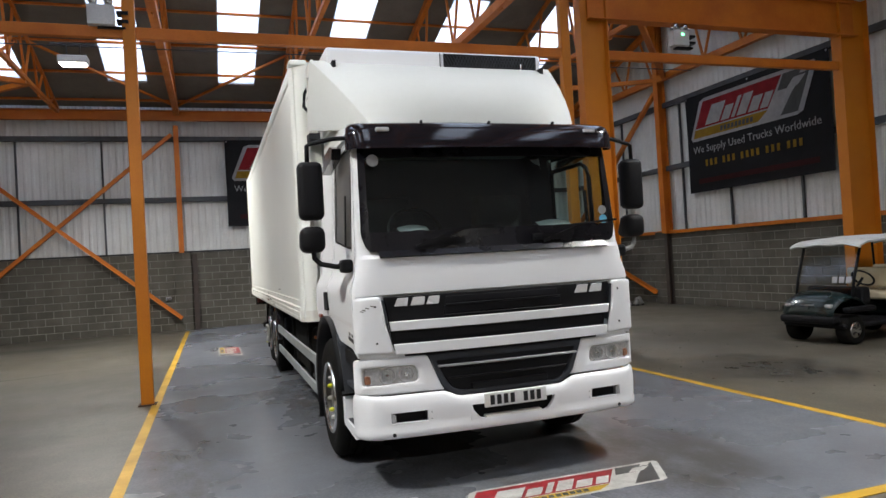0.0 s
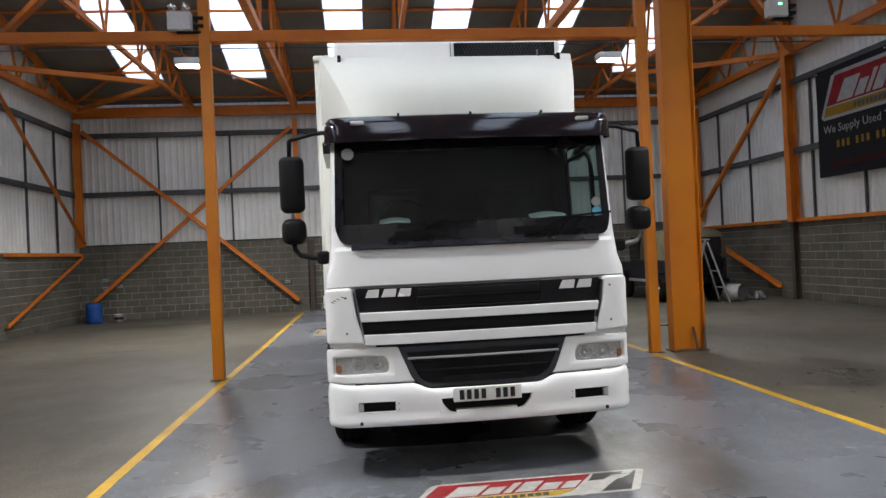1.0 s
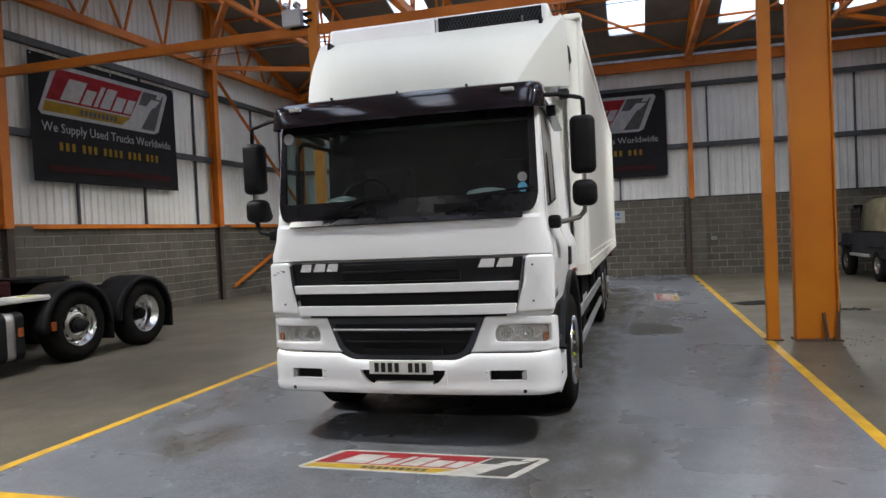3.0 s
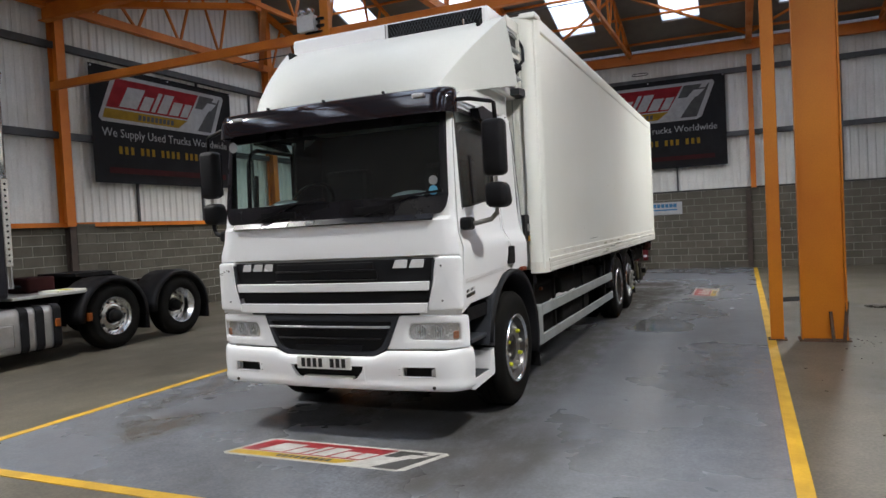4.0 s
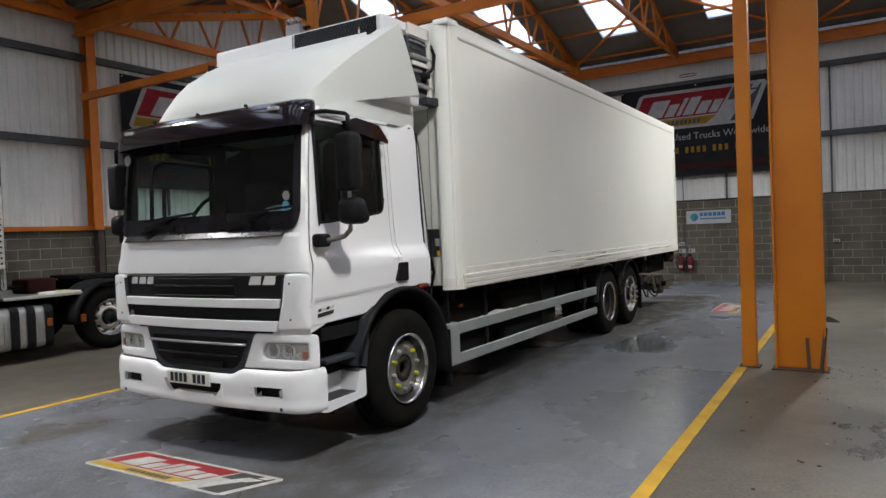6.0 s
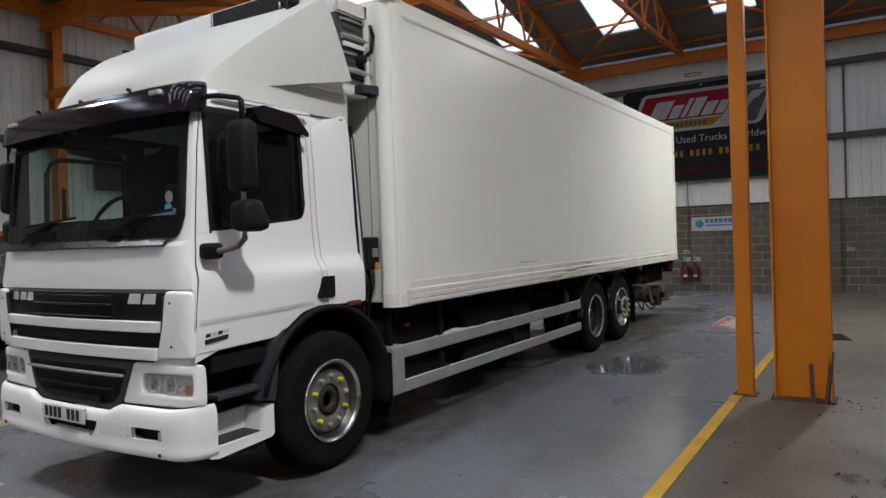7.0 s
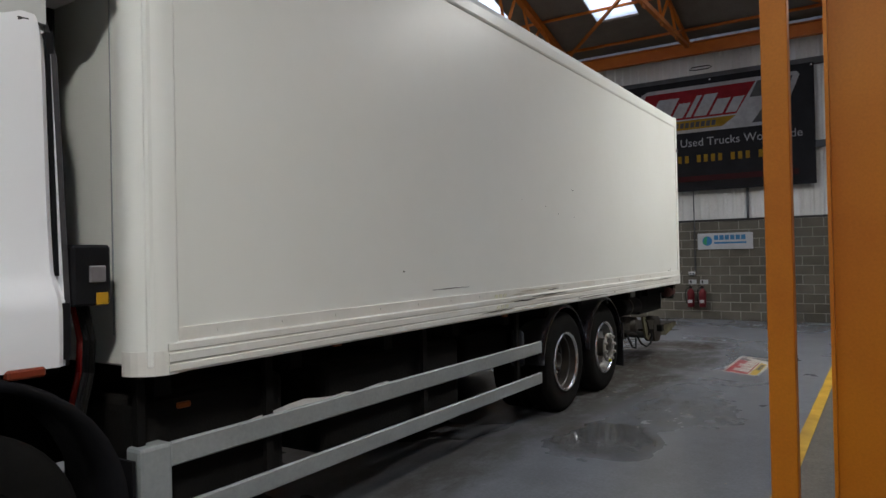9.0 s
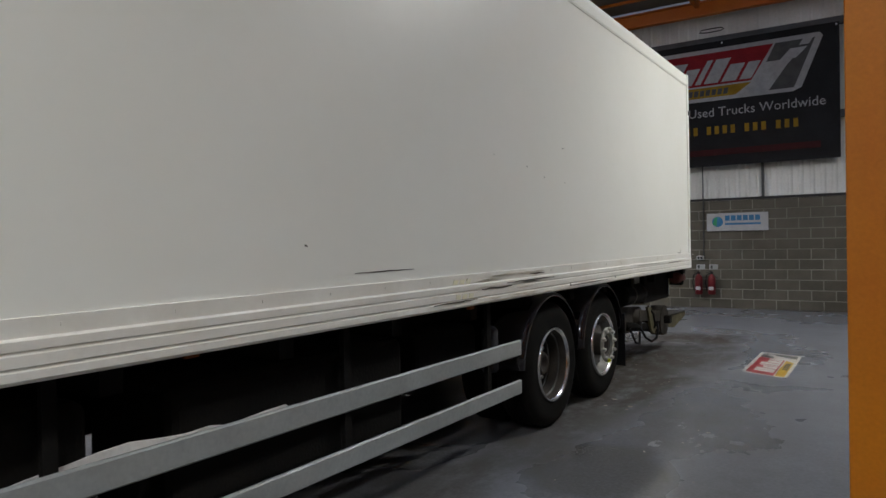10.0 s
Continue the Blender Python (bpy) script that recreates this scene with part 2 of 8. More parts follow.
# ---- floor ----
def floor_material(name, base, dark, light, gloss, dull, paint, fleck, stains=()):
    m = bpy.data.materials.new(name)
    m.use_nodes = True
    nt = m.node_tree
    n, k = nt.nodes, nt.links.new
    b = n["Principled BSDF"]
    geo = n.new("ShaderNodeNewGeometry")

    def noise_node(scale, detail, rough=0.55, stretch=(1, 1, 1)):
        mp = n.new("ShaderNodeMapping")
        mp.inputs["Scale"].default_value = stretch
        k(geo.outputs["Position"], mp.inputs["Vector"])
        t = n.new("ShaderNodeTexNoise")
        t.inputs["Scale"].default_value, t.inputs["Detail"].default_value, t.inputs["Roughness"].default_value = scale, detail, rough
        k(mp.outputs["Vector"], t.inputs["Vector"])
        return t.outputs["Fac"]

    def span(value, lo, hi, a=0.0, c=1.0):
        r = n.new("ShaderNodeMapRange")
        for key, v in (("From Min", lo), ("From Max", hi), ("To Min", a), ("To Max", c)):
            r.inputs[key].default_value = v
        k(value, r.inputs["Value"])
        return r.outputs["Result"]

    def blend(f, a, c):
        x = n.new("ShaderNodeMix")
        x.data_type = "RGBA"
        k(f, x.inputs["Factor"])
        for v, s in ((a, "A"), (c, "B")):
            if isinstance(v, tuple):
                x.inputs[s].default_value = (*v, 1)
            else:
                k(v, x.inputs[s])
        return x.outputs["Result"]

    cloud, dirt, speck, streak = noise_node(0.45, 5), noise_node(1.6, 8, 0.65), noise_node(42, 4), noise_node(1.1, 5, 0.6, (1.0, 0.18, 1))
    c = blend(span(cloud, 0.35, 0.66), base, light)
    c = blend(span(dirt, 0.4, 0.75, 0, 0.55), c, dark)
    c = blend(span(streak, 0.5, 0.8, 0, 0.45), c, dark)
    c = blend(span(noise_node(7, 9, 0.8), 0.44, 0.68, 0, 0.48), c, dark)
    c = blend(span(noise_node(3.5, 6, 0.75, (1.0, 0.35, 1)), 0.5, 0.8, 0, 0.35), c, light)
    gloss_value = span(cloud, 0.3, 0.7, gloss, dull)
    soft, worn = noise_node(1.3, 3, 0.5), span(noise_node(5, 8, 0.7, (1.0, 0.5, 1)), 0.36, 0.55, 0.35, 1.0)
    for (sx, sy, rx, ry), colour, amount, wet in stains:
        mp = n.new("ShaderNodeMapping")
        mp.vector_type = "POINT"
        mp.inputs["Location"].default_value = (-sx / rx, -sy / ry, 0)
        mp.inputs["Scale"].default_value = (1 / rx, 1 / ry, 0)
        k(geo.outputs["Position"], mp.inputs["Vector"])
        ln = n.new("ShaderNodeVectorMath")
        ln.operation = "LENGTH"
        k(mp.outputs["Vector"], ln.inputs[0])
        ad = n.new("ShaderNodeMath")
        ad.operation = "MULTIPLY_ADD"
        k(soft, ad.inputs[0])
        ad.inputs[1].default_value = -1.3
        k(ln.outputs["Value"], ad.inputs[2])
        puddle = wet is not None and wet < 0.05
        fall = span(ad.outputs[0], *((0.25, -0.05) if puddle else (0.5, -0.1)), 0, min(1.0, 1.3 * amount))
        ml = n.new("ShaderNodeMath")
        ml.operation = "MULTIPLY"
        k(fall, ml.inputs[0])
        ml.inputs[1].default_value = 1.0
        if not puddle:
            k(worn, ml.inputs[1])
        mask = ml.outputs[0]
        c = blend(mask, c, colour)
        if wet is not None:
            mixr = n.new("ShaderNodeMix")
            k(mask, mixr.inputs["Factor"])
            k(gloss_value, mixr.inputs["A"])
            mixr.inputs["B"].default_value = wet
            gloss_value = mixr.outputs["Result"]
    hsv = n.new("ShaderNodeHueSaturation")
    k(c, hsv.inputs["Color"])
    k(span(speck, 0.2, 0.8, 1 - fleck, 1 + fleck), hsv.inputs["Value"])
    k(hsv.outputs["Color"], b.inputs["Base Color"])
    k(gloss_value, b.inputs["Roughness"])
    b.inputs["Specular IOR Level"].default_value = 0.36
    bp = n.new("ShaderNodeBump")
    bp.inputs["Strength"].default_value, bp.inputs["Distance"].default_value = paint, 0.004
    k(noise_node(26, 4), bp.inputs["Height"])
    k(bp.outputs["Normal"], b.inputs["Normal"])
    return m


M["concrete"] = floor_material("worn_concrete", (0.104, 0.093, 0.07), (0.04, 0.035, 0.026), (0.134, 0.12, 0.093), 0.36, 0.6, 0.14, 0.5,
    [((6.8, 7.4, 0.9, 1.2), (0.03, 0.028, 0.024), 0.7, 0.25), ((-4.6, 19.5, 1.6, 0.5), (0.03, 0.028, 0.024), 0.6, None), ((7.2, 13.2, 0.5, 0.35), (0.025, 0.024, 0.02), 0.8, 0.2), ((-2.6, 7.0, 1.6, 2.6), (0.05, 0.044, 0.034), 0.6, None), ((-3.4, 12.5, 2.2, 1.0), (0.055, 0.05, 0.038), 0.55, None), ((-0.35, 1.2, 1.6, 1.4), (0.06, 0.053, 0.042), 0.5, None), ((7.9, 10.8, 1.2, 2.4), (0.055, 0.05, 0.04), 0.5, None), ((6.1, 4.2, 0.6, 1.9), (0.06, 0.054, 0.043), 0.5, None)])
# the entry at (2.0, 9.0) just darkens a broad ellipse below the lorry
M["lane"] = floor_material("blue_grey_floor_paint", (0.15, 0.161, 0.182), (0.075, 0.076, 0.079), (0.182, 0.193, 0.215), 0.2, 0.36, 0.02, 0.26,
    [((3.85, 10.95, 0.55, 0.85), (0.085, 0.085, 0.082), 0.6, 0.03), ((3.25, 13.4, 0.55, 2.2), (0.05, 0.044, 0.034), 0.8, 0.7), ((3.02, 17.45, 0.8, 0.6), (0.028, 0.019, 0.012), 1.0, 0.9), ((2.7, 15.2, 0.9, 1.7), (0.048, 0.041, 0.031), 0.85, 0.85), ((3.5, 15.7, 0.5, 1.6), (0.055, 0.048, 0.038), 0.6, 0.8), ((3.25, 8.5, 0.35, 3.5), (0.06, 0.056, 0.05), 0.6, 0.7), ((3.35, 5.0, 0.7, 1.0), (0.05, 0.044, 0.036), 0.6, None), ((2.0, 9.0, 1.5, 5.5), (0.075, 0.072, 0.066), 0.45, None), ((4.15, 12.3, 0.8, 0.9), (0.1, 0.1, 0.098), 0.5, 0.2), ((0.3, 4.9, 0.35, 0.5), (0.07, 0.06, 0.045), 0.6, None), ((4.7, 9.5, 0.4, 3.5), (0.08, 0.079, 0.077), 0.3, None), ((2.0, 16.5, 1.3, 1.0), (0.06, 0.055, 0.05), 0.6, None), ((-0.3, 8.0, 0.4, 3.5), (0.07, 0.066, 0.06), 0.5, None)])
M["yellow"] = pbr("yellow_floor_paint", (0.62, 0.36, 0.02), (0.4, 0.24, 0.03), 0.4, 0.6, 2.2, 50, 0.05, blotch=0.7)
LX0, LX1, LY0 = -0.82, 5.39, 3.66

ground = part("floor", boxes((XL - 0.3, XR + 0.3, YF - 0.3, YB + 0.3, -0.3, 0.0)), M["concrete"])
tagged(ground, "worn grey concrete warehouse floor with stains", "floor", kind="structure")
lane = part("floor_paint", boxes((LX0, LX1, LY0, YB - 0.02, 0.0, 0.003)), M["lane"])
tagged(lane, "glossy blue-grey painted bay on the concrete floor", "floor", kind="structure")
for nm, r in (("left", (LX0 - 0.05, LX0 + 0.05, LY0, YB - 0.7)), ("right", (LX1 - 0.05, LX1 + 0.05, LY0, YB - 0.1)), ("front", (LX0 - 0.05, LX1 + 0.05, LY0 - 0.1, LY0))):
    tagged(part("floor_line", boxes((*r, 0.0, 0.006)), M["yellow"]), "worn yellow painted line on the floor", "floor line", kind="structure")

# small chips of litter on the bay
M["chip"] = pbr("pale_litter", (0.5, 0.48, 0.43), (0.2, 0.16, 0.11), 0.8, 0.9, 9, blotch=1.5)
bm = bmesh.new()
for i in range(70):
    cx, cy = (random.gauss(3.5, 0.35), random.uniform(12.6, 16.5)) if i < 45 else (random.uniform(3.4, 5.2), random.uniform(6.5, 15.0))
    r0 = random.uniform(0.004, 0.014) if i % 9 else 0.025
    ring_ = [(cx + r0 * random.uniform(0.5, 1.2) * math.cos(a), cy + r0 * random.uniform(0.5, 1.2) * math.sin(a)) for a in np.linspace(0, 5.2, 5)]
    lo_, hi_ = [[bm.verts.new((*p, z)) for p in ring_] for z in (0.0032, 0.006)]
    bm.faces.new(hi_)
    for j in range(5):
        bm.faces.new((lo_[j - 1], lo_[j], hi_[j], hi_[j - 1]))
tagged(part("litter", bm, M["chip"]), "small pale chips scattered on the painted floor", "litter", kind="stuff")

M["crumb"] = pbr("dark_crumbs", (0.03, 0.026, 0.02), (0.06, 0.05, 0.035), 0.8)
bm = bmesh.new()
for i in range(60):
    cx, cy = (random.gauss(6.4, 0.25), random.gauss(9.7, 0.2)) if i < 20 else (random.uniform(5.6, 9.0), random.uniform(5.0, 12.0))
    r0 = random.uniform(0.006, 0.018)
    ring_ = [(cx + r0 * random.uniform(0.5, 1.4) * math.cos(a), cy + r0 * random.uniform(0.4, 1.0) * math.sin(a)) for a in np.linspace(0, 5.2, 5)]
    lo_, hi_ = [[bm.verts.new((*p, z)) for p in ring_] for z in (0.0002, 0.006)]
    bm.faces.new(hi_)
    for j in range(5):
        bm.faces.new((lo_[j - 1], lo_[j], hi_[j], hi_[j - 1]))
tagged(part("crumbs", bm, M["crumb"]), "dark crumbs of dirt on the concrete floor", "litter", kind="stuff")

# curved tyre marks on the concrete
M["tyre_mark"] = pbr("rubber_skid_mark", (0.03, 0.028, 0.024), (0.07, 0.064, 0.052), 0.5, 0.6, 3.5, 30, 0.0, blotch=1.2, grain=0.3)
for name_, cx, cy, r, a0, a1, w in (("a", 0.4, 5.2, 3.25, 186, 222, 0.05), ("b", 0.4, 5.2, 3.36, 188, 220, 0.03), ("c", 9.5, 1.5, 3.4, 120, 160, 0.05), ("d", -4.0, 16.5, 2.6, 250, 300, 0.05)):
    bm = bmesh.new()
    ring_ = [[bm.verts.new((cx + (r + o) * math.cos(radians(a0 + (a1 - a0) * i / 24)), cy + (r + o) * math.sin(radians(a0 + (a1 - a0) * i / 24)), 0.0015)) for o in (-w * math.sin(math.pi * (i + 1) / 26), w * math.sin(math.pi * (i + 1) / 26))] for i in range(25)]
    for p_, q_ in zip(ring_, ring_[1:]):
        bm.faces.new((p_[0], p_[1], q_[1], q_[0]))
    tagged(part("tyre_mark", bm, M["tyre_mark"]), "dark curved tyre mark on the concrete floor", "tyre mark", kind="structure")

# ---- walls ----
BLOCK_TOP, SIDE_TOP = 2.31, 2.1
# name, origin, way along, inward normal, length
WALLS = [("wall_north", (XL, YB), (1, 0), (0, -1), XR - XL), ("wall_west", (XL, YF), (0, 1), (1, 0), YB - YF), ("wall_east", (XR, YF), (0, 1), (-1, 0), YB - YF), ("wall_south", (XL, YF), (1, 0), (0, 1), XR - XL)]
wall_obs = {}
for wname, (ox, oy), (ax, ay), (nx, ny), length in WALLS:
    bm = bmesh.new()
    x0, x1 = sorted((ox, ox + ax * length - nx * 0.25 if ax else ox - nx * 0.25))
    y0, y1 = sorted((oy, oy + ay * length - ny * 0.25 if ay else oy - ny * 0.25))
    box(bm, x0, x1, y0, y1, 0, BLOCK_TOP if ax else SIDE_TOP)
    w = part(wname, bm, M["mortar"])
    tagged(w, "grey concrete block wall under white corrugated cladding", "wall", kind="structure")
    wall_obs[wname] = w


def cladding(parent, ox, oy, ax, ay, nx, ny, length, gable):
    """White box-profile sheets, a metre wide each, ribs inward."""
    foot = (SIDE_TOP if gable else BLOCK_TOP) + 0.01
    rib = [(0, 0), (0.03, 0.022), (0.075, 0.022), (0.105, 0), (0.2, 0)]
    s0 = 0.0
    while s0 < length - 1e-3:
        s1 = min(s0 + 1.0, length)
        prof = []
        r = 0
        while r * 0.2 + s0 < s1 - 1e-6:
            for a, d in rib[:4]:
                if s0 + r * 0.2 + a < s1:
                    prof.append((s0 + r * 0.2 + a, d))
            r += 1
        prof.append((s1, 0))
        bm = bmesh.new()
        rows = []
        for s, d in prof:
            px, py = ox + ax * s + nx * (d - 0.1), oy + ay * s + ny * (d - 0.1)
            top = roof_z(min(max(oy + ay * s, YF), YB - 0.1)) + 0.02 if gable else EAVE + 0.02
            rows.append([bm.verts.new((px, py, z)) for z in (foot, top)] + [bm.verts.new((px - nx * 0.02, py - ny * 0.02, z)) for z in (top, foot)])
        for p, q in zip(rows, rows[1:]):
            for i in range(4):
                bm.faces.new((p[i], q[i], q[(i + 1) % 4], p[(i + 1) % 4]))
        bm.faces.new(rows[0]), bm.faces.new(rows[-1])
        part("cladding_sheet", bm, M["clad"], parent)
        s0 = s1


STRAPS = {"wall_north": (-5.15, -2.95, 1.15, 3.35, 5.95, 7.7, 9.9), "wall_west": (7.8, 12.12, 14.2, 16.25, 19.16, 20.9), "wall_east": (7.8, 12.22, 14.47, 16.3, 19.16, 20.9), "wall_south": (-5.0, -2.0, 1.0, 4.0, 7.0, 10.0)}
for wname, o, a, nrm, length in WALLS:
    cladding(wall_obs[wname], *o, *a, *nrm, length, bool(a[1]))
    # two grey rails along the sheets, a black flashing on the blocks, thin straps between
    bm = bmesh.new()
    for z in (3.86, 5.68):
        for off, zz, w, h in ((0.0, z, 0.1, 0.05), (0.055, z + 0.05, 0.012, 0.14)):
            p = Vector((o[0] + nrm[0] * (off - 0.0), o[1] + nrm[1] * (off - 0.0), zz))
            bar(bm, p, p + Vector((a[0], a[1], 0)) * length, w if off == 0 else w, h)
    foot = BLOCK_TOP if a[0] else SIDE_TOP
    for s in STRAPS[wname]:
        p = Vector((s if a[0] else o[0] - nrm[0] * 0.045, o[1] - nrm[1] * 0.045 if a[0] else s, foot))
        bar(bm, p, p + Vector((0, 0, 5.66 - foot)), 0.05, 0.05, (a[0], a[1], 0))
    part("sheeting_rail", bm, M["girt"], wall_obs[wname], "grey galvanised sheeting rails and straps")

# corner flashings close the sheets where two walls meet
for cx, ix in ((XL, -1), (XR, 1)):
    for cy, iy in ((YB, 1), (YF, -1)):
        xa, xb = sorted((cx - ix * 0.02, cx + ix * 0.2))
        ya, yb = sorted((cy - iy * 0.02, cy + iy * 0.2))
        tagged(part("trim", boxes((xa, xb, ya, yb, SIDE_TOP + 0.03, EAVE + 0.35)), M["clad"]), "white folded flashing in the corner of the cladding", "flashing", kind="structure")

# ---- roof ----
roof = bmesh.new()
panes = []
T = 0.12
for y0, y1 in SPANS:
    mid = (y0 + y1) / 2
    for side in (0, 1):
        eave_y, sgn = (y1, -1) if side == 0 else (y0, 1)
        top = (y1 - y0) / 2

        def at(x, d):
            return Vector((x, eave_y + sgn * d, EAVE + SLOPE * d))
        cuts = [XL - 0.3]
        for sx in SKYLIGHTS:
            cuts += [sx - SKY_W / 2, sx + SKY_W / 2]
        cuts.append(XR + 0.3)
        for i in range(len(cuts) - 1):
            spans = [(-0.12, top)] if i % 2 == 0 or (y1 < 0 and side == 1) else [(-0.12, SKY_LOW), (SKY_HIGH, top)]
            for d0, d1 in spans:
                vs = [roof.verts.new(at(x, d) + Vector((0, 0, h))) for h in (0.02, 0.02 + T) for x, d in ((cuts[i], d0), (cuts[i + 1], d0), (cuts[i + 1], d1), (cuts[i], d1))]
                for f in ((3, 2, 1, 0), (4, 5, 6, 7), (0, 1, 5, 4), (1, 2, 6, 5), (2, 3, 7, 6), (3, 0, 4, 7)):
                    roof.faces.new([vs[q] for q in f])
            if i % 2 and not (y1 < 0 and side == 1):
                bm = bmesh.new()
                vs = [bm.verts.new(at(x, d) + Vector((0, 0, h))) for h in (0.06, 0.066) for x, d in ((cuts[i], SKY_LOW), (cuts[i + 1], SKY_LOW), (cuts[i + 1], SKY_HIGH), (cuts[i], SKY_HIGH))]
                for f in ((3, 2, 1, 0), (4, 5, 6, 7), (0, 1, 5, 4), (1, 2, 6, 5), (2, 3, 7, 6), (3, 0, 4, 7)):
                    bm.faces.new([vs[q] for q in f])
                panes.append(bm)
ceiling = part("ceiling", roof, M["roof"])
tagged(ceiling, "grey lined pitched warehouse roof", "ceiling", kind="structure")
for bm in panes:
    p = part("rooflight", bm, M["skypane"])
    p.visible_shadow = False
    tagged(p, "translucent white rooflight strip in the roof", "rooflight", "rooflights", "structure")

# ---- steel frame ----
steel = thing("roof_steelwork", pose(0, 0, 0), "orange painted steel roof trusses, purlins and bracing", "steelwork", kind="structure")
TRUSS_X = [-7.42, -4.0, -0.85, 2.15, 5.43, 8.65, 12.37]
CHORD = EAVE - 0.22
for y0, y1 in SPANS:
    half = (y1 - y0) / 2
    for i, tx in enumerate(TRUSS_X):
        heavy = i % 2 == 0
        w = 0.16 if heavy else 0.09
        bm = bmesh.new()
        ridge = (tx, y0 + half, EAVE + SLOPE * half - 0.12)
        bar(bm, (tx, y0, CHORD), (tx, y1, CHORD), w, w * 1.1)
        bar(bm, (tx, y0, EAVE - 0.12), ridge, w * 0.8, w)
        bar(bm, ridge, (tx, y1, EAVE - 0.12), w * 0.8, w)
        for sgn, ye in ((1, y0), (-1, y1)):
            nodes = [1.1, 2.3, 3.6, 5.0]
            for j, d in enumerate(nodes):
                foot = (tx, ye + sgn * d, CHORD)
                t1, t2 = d - 0.55, d + 0.45
                bar(bm, foot, (tx, ye + sgn * t1, EAVE + SLOPE * t1 - 0.12), 0.05, 0.05)
                bar(bm, foot, (tx, ye + sgn * t2, EAVE + SLOPE * t2 - 0.12), 0.05, 0.05)
                box(bm, tx - 0.012, tx + 0.012, ye + sgn * d - 0.09, ye + sgn * d + 0.09, CHORD - 0.12, CHORD + 0.1)
        part("truss", bm, M["orange"], steel)
    for d in (0.35, 1.75, 3.1, 4.45, 5.8):
        for yy in (y0 + d, y1 - d):
            bm = bmesh.new()
            angle(bm, (XL, yy, EAVE + SLOPE * d - 0.06), (XR, yy, EAVE + SLOPE * d - 0.06), 0.07)
            part("purlin", bm, M["orange"], steel)
    for ye, sgn in ((y1, -1), (y0, 1)):
        for tx, s in ((-0.85, 1), (-0.85, -1), (5.43, 1), (5.43, -1), (-7.42, 1), (12.37, -1)):
            d = 3.1
            part("roof_brace", bars([((tx, ye + sgn * 0.2, EAVE - 0.05), (tx + s * 3.15, ye + sgn * d, EAVE + SLOPE * d - 0.1), 0.06, 0.06)]), M["orange"], steel)
# level bracing between the gables and the first inner trusses
for gx, ix in ((-7.42, -4.0), (12.37, 8.65)):
    for ya, ym, yb in ((9.95, 12.4, 16.6), (17.0, 18.9, 22.0)):
        part("level_brace", bars([((gx, ya, CHORD), (ix, ym, CHORD), 0.12, 0.12)]), M["orange"], steel)
        part("level_brace", bars([((ix, ym, CHORD), (gx, yb, CHORD), 0.12, 0.12)]), M["orange"], steel)
# eaves beam along the back wall
bm = bmesh.new()
isection(bm, (XL + 0.05, YB - 0.2, 6.39), (XR - 0.05, YB - 0.2, 6.39), 0.3, 0.16, (0, 0, 1))
part("eaves_beam", bm, M["orange"], steel)
# valley beams on the column line
bm = bmesh.new()
isection(bm, (XL + 0.1, 9.9, 6.3), (5.9, 9.9, 6.3), 0.36, 0.18, (0, 0, 1))
part("valley_beam", bm, M["orange"], steel)
bm = bmesh.new()
isection(bm, (5.9, 9.9, 5.72), (11.6, 9.9, 5.72), 0.64, 0.22, (0, 0, 1))
part("valley_beam", bm, M["orange"], steel, "deep orange beam between two columns")

# columns
def column(x, y, z0, z1, depth, width, across, label):
    ob = thing("column", pose(x, y, z0), label, "column", "steel columns", "structure")
    bm = bmesh.new()
    isection(bm, (0, 0, 0), (0, 0, z1 - z0), depth, width, across)
    part("shaft", bm, M["post_orange"] if z0 < 0.1 else M["orange"], ob)
    if z0 < 0.1:
        part("base_plate", boxes((-depth / 2 - 0.03, depth / 2 + 0.03, -width / 2 - 0.05, width / 2 + 0.05, 0.0, 0.018)) if across[0] else boxes((-width / 2 - 0.05, width / 2 + 0.05, -depth / 2 - 0.03, depth / 2 + 0.03, 0, 0.018)), M["rust"], ob)
    return ob


M["rust"] = pbr("rusty_dark_steel", (0.06, 0.045, 0.035), (0.1, 0.05, 0.03), 0.8, 0.9, 8, 60, 0.2)
column(5.98, 9.94, 0, 6.1, 0.5, 0.2, (1, 0, 0), "wide orange steel column scuffed at its foot")
column(11.55, 9.94, 0, 6.1, 0.7, 0.22, (1, 0, 0), "wide orange steel column against the wall")
for cx in (-0.9, 5.43):
    column(cx, YB - 0.13, BLOCK_TOP, 6.1, 0.18, 0.14, (0, 1, 0), "slim orange steel wall column on a block pier")
for cx in (XL + 0.13, XR - 0.13):
    column(cx, YB - 0.15, BLOCK_TOP, 6.1, 0.2, 0.18, (0, 1, 0), "orange steel corner column above the block wall")
    for cy, zz in ((16.92, 8.1), (10.14, 6.3), (3.5, 8.1)):
        if cx > 0 and cy == 10.14:
            continue
        column(cx, cy, SIDE_TOP - 0.05, zz, 0.25, 0.2, (1, 0, 0), "orange steel wall column standing above the block wall")

# orange angle rail on top of the side walls' blocks
for cx, s in ((XL, 1), (XR, -1)):
    bm = bmesh.new()
    bar(bm, (cx + s * 0.06, YF, SIDE_TOP - 0.02), (cx + s * 0.06, YB - 0.02, SIDE_TOP - 0.02), 0.1, 0.09)
    tagged(part("trim", bm, M["orange"]), "orange steel rail on top of the block wall", "rail", kind="structure")
bm = bmesh.new()
bar(bm, (XL + 0.1, YB - 0.012, BLOCK_TOP + 0.02), (XR - 0.1, YB - 0.012, BLOCK_TOP + 0.02), 0.024, 0.05)
tagged(part("trim", bm, M["black_line"]), "black flashing between block wall and cladding", "flashing", kind="structure")

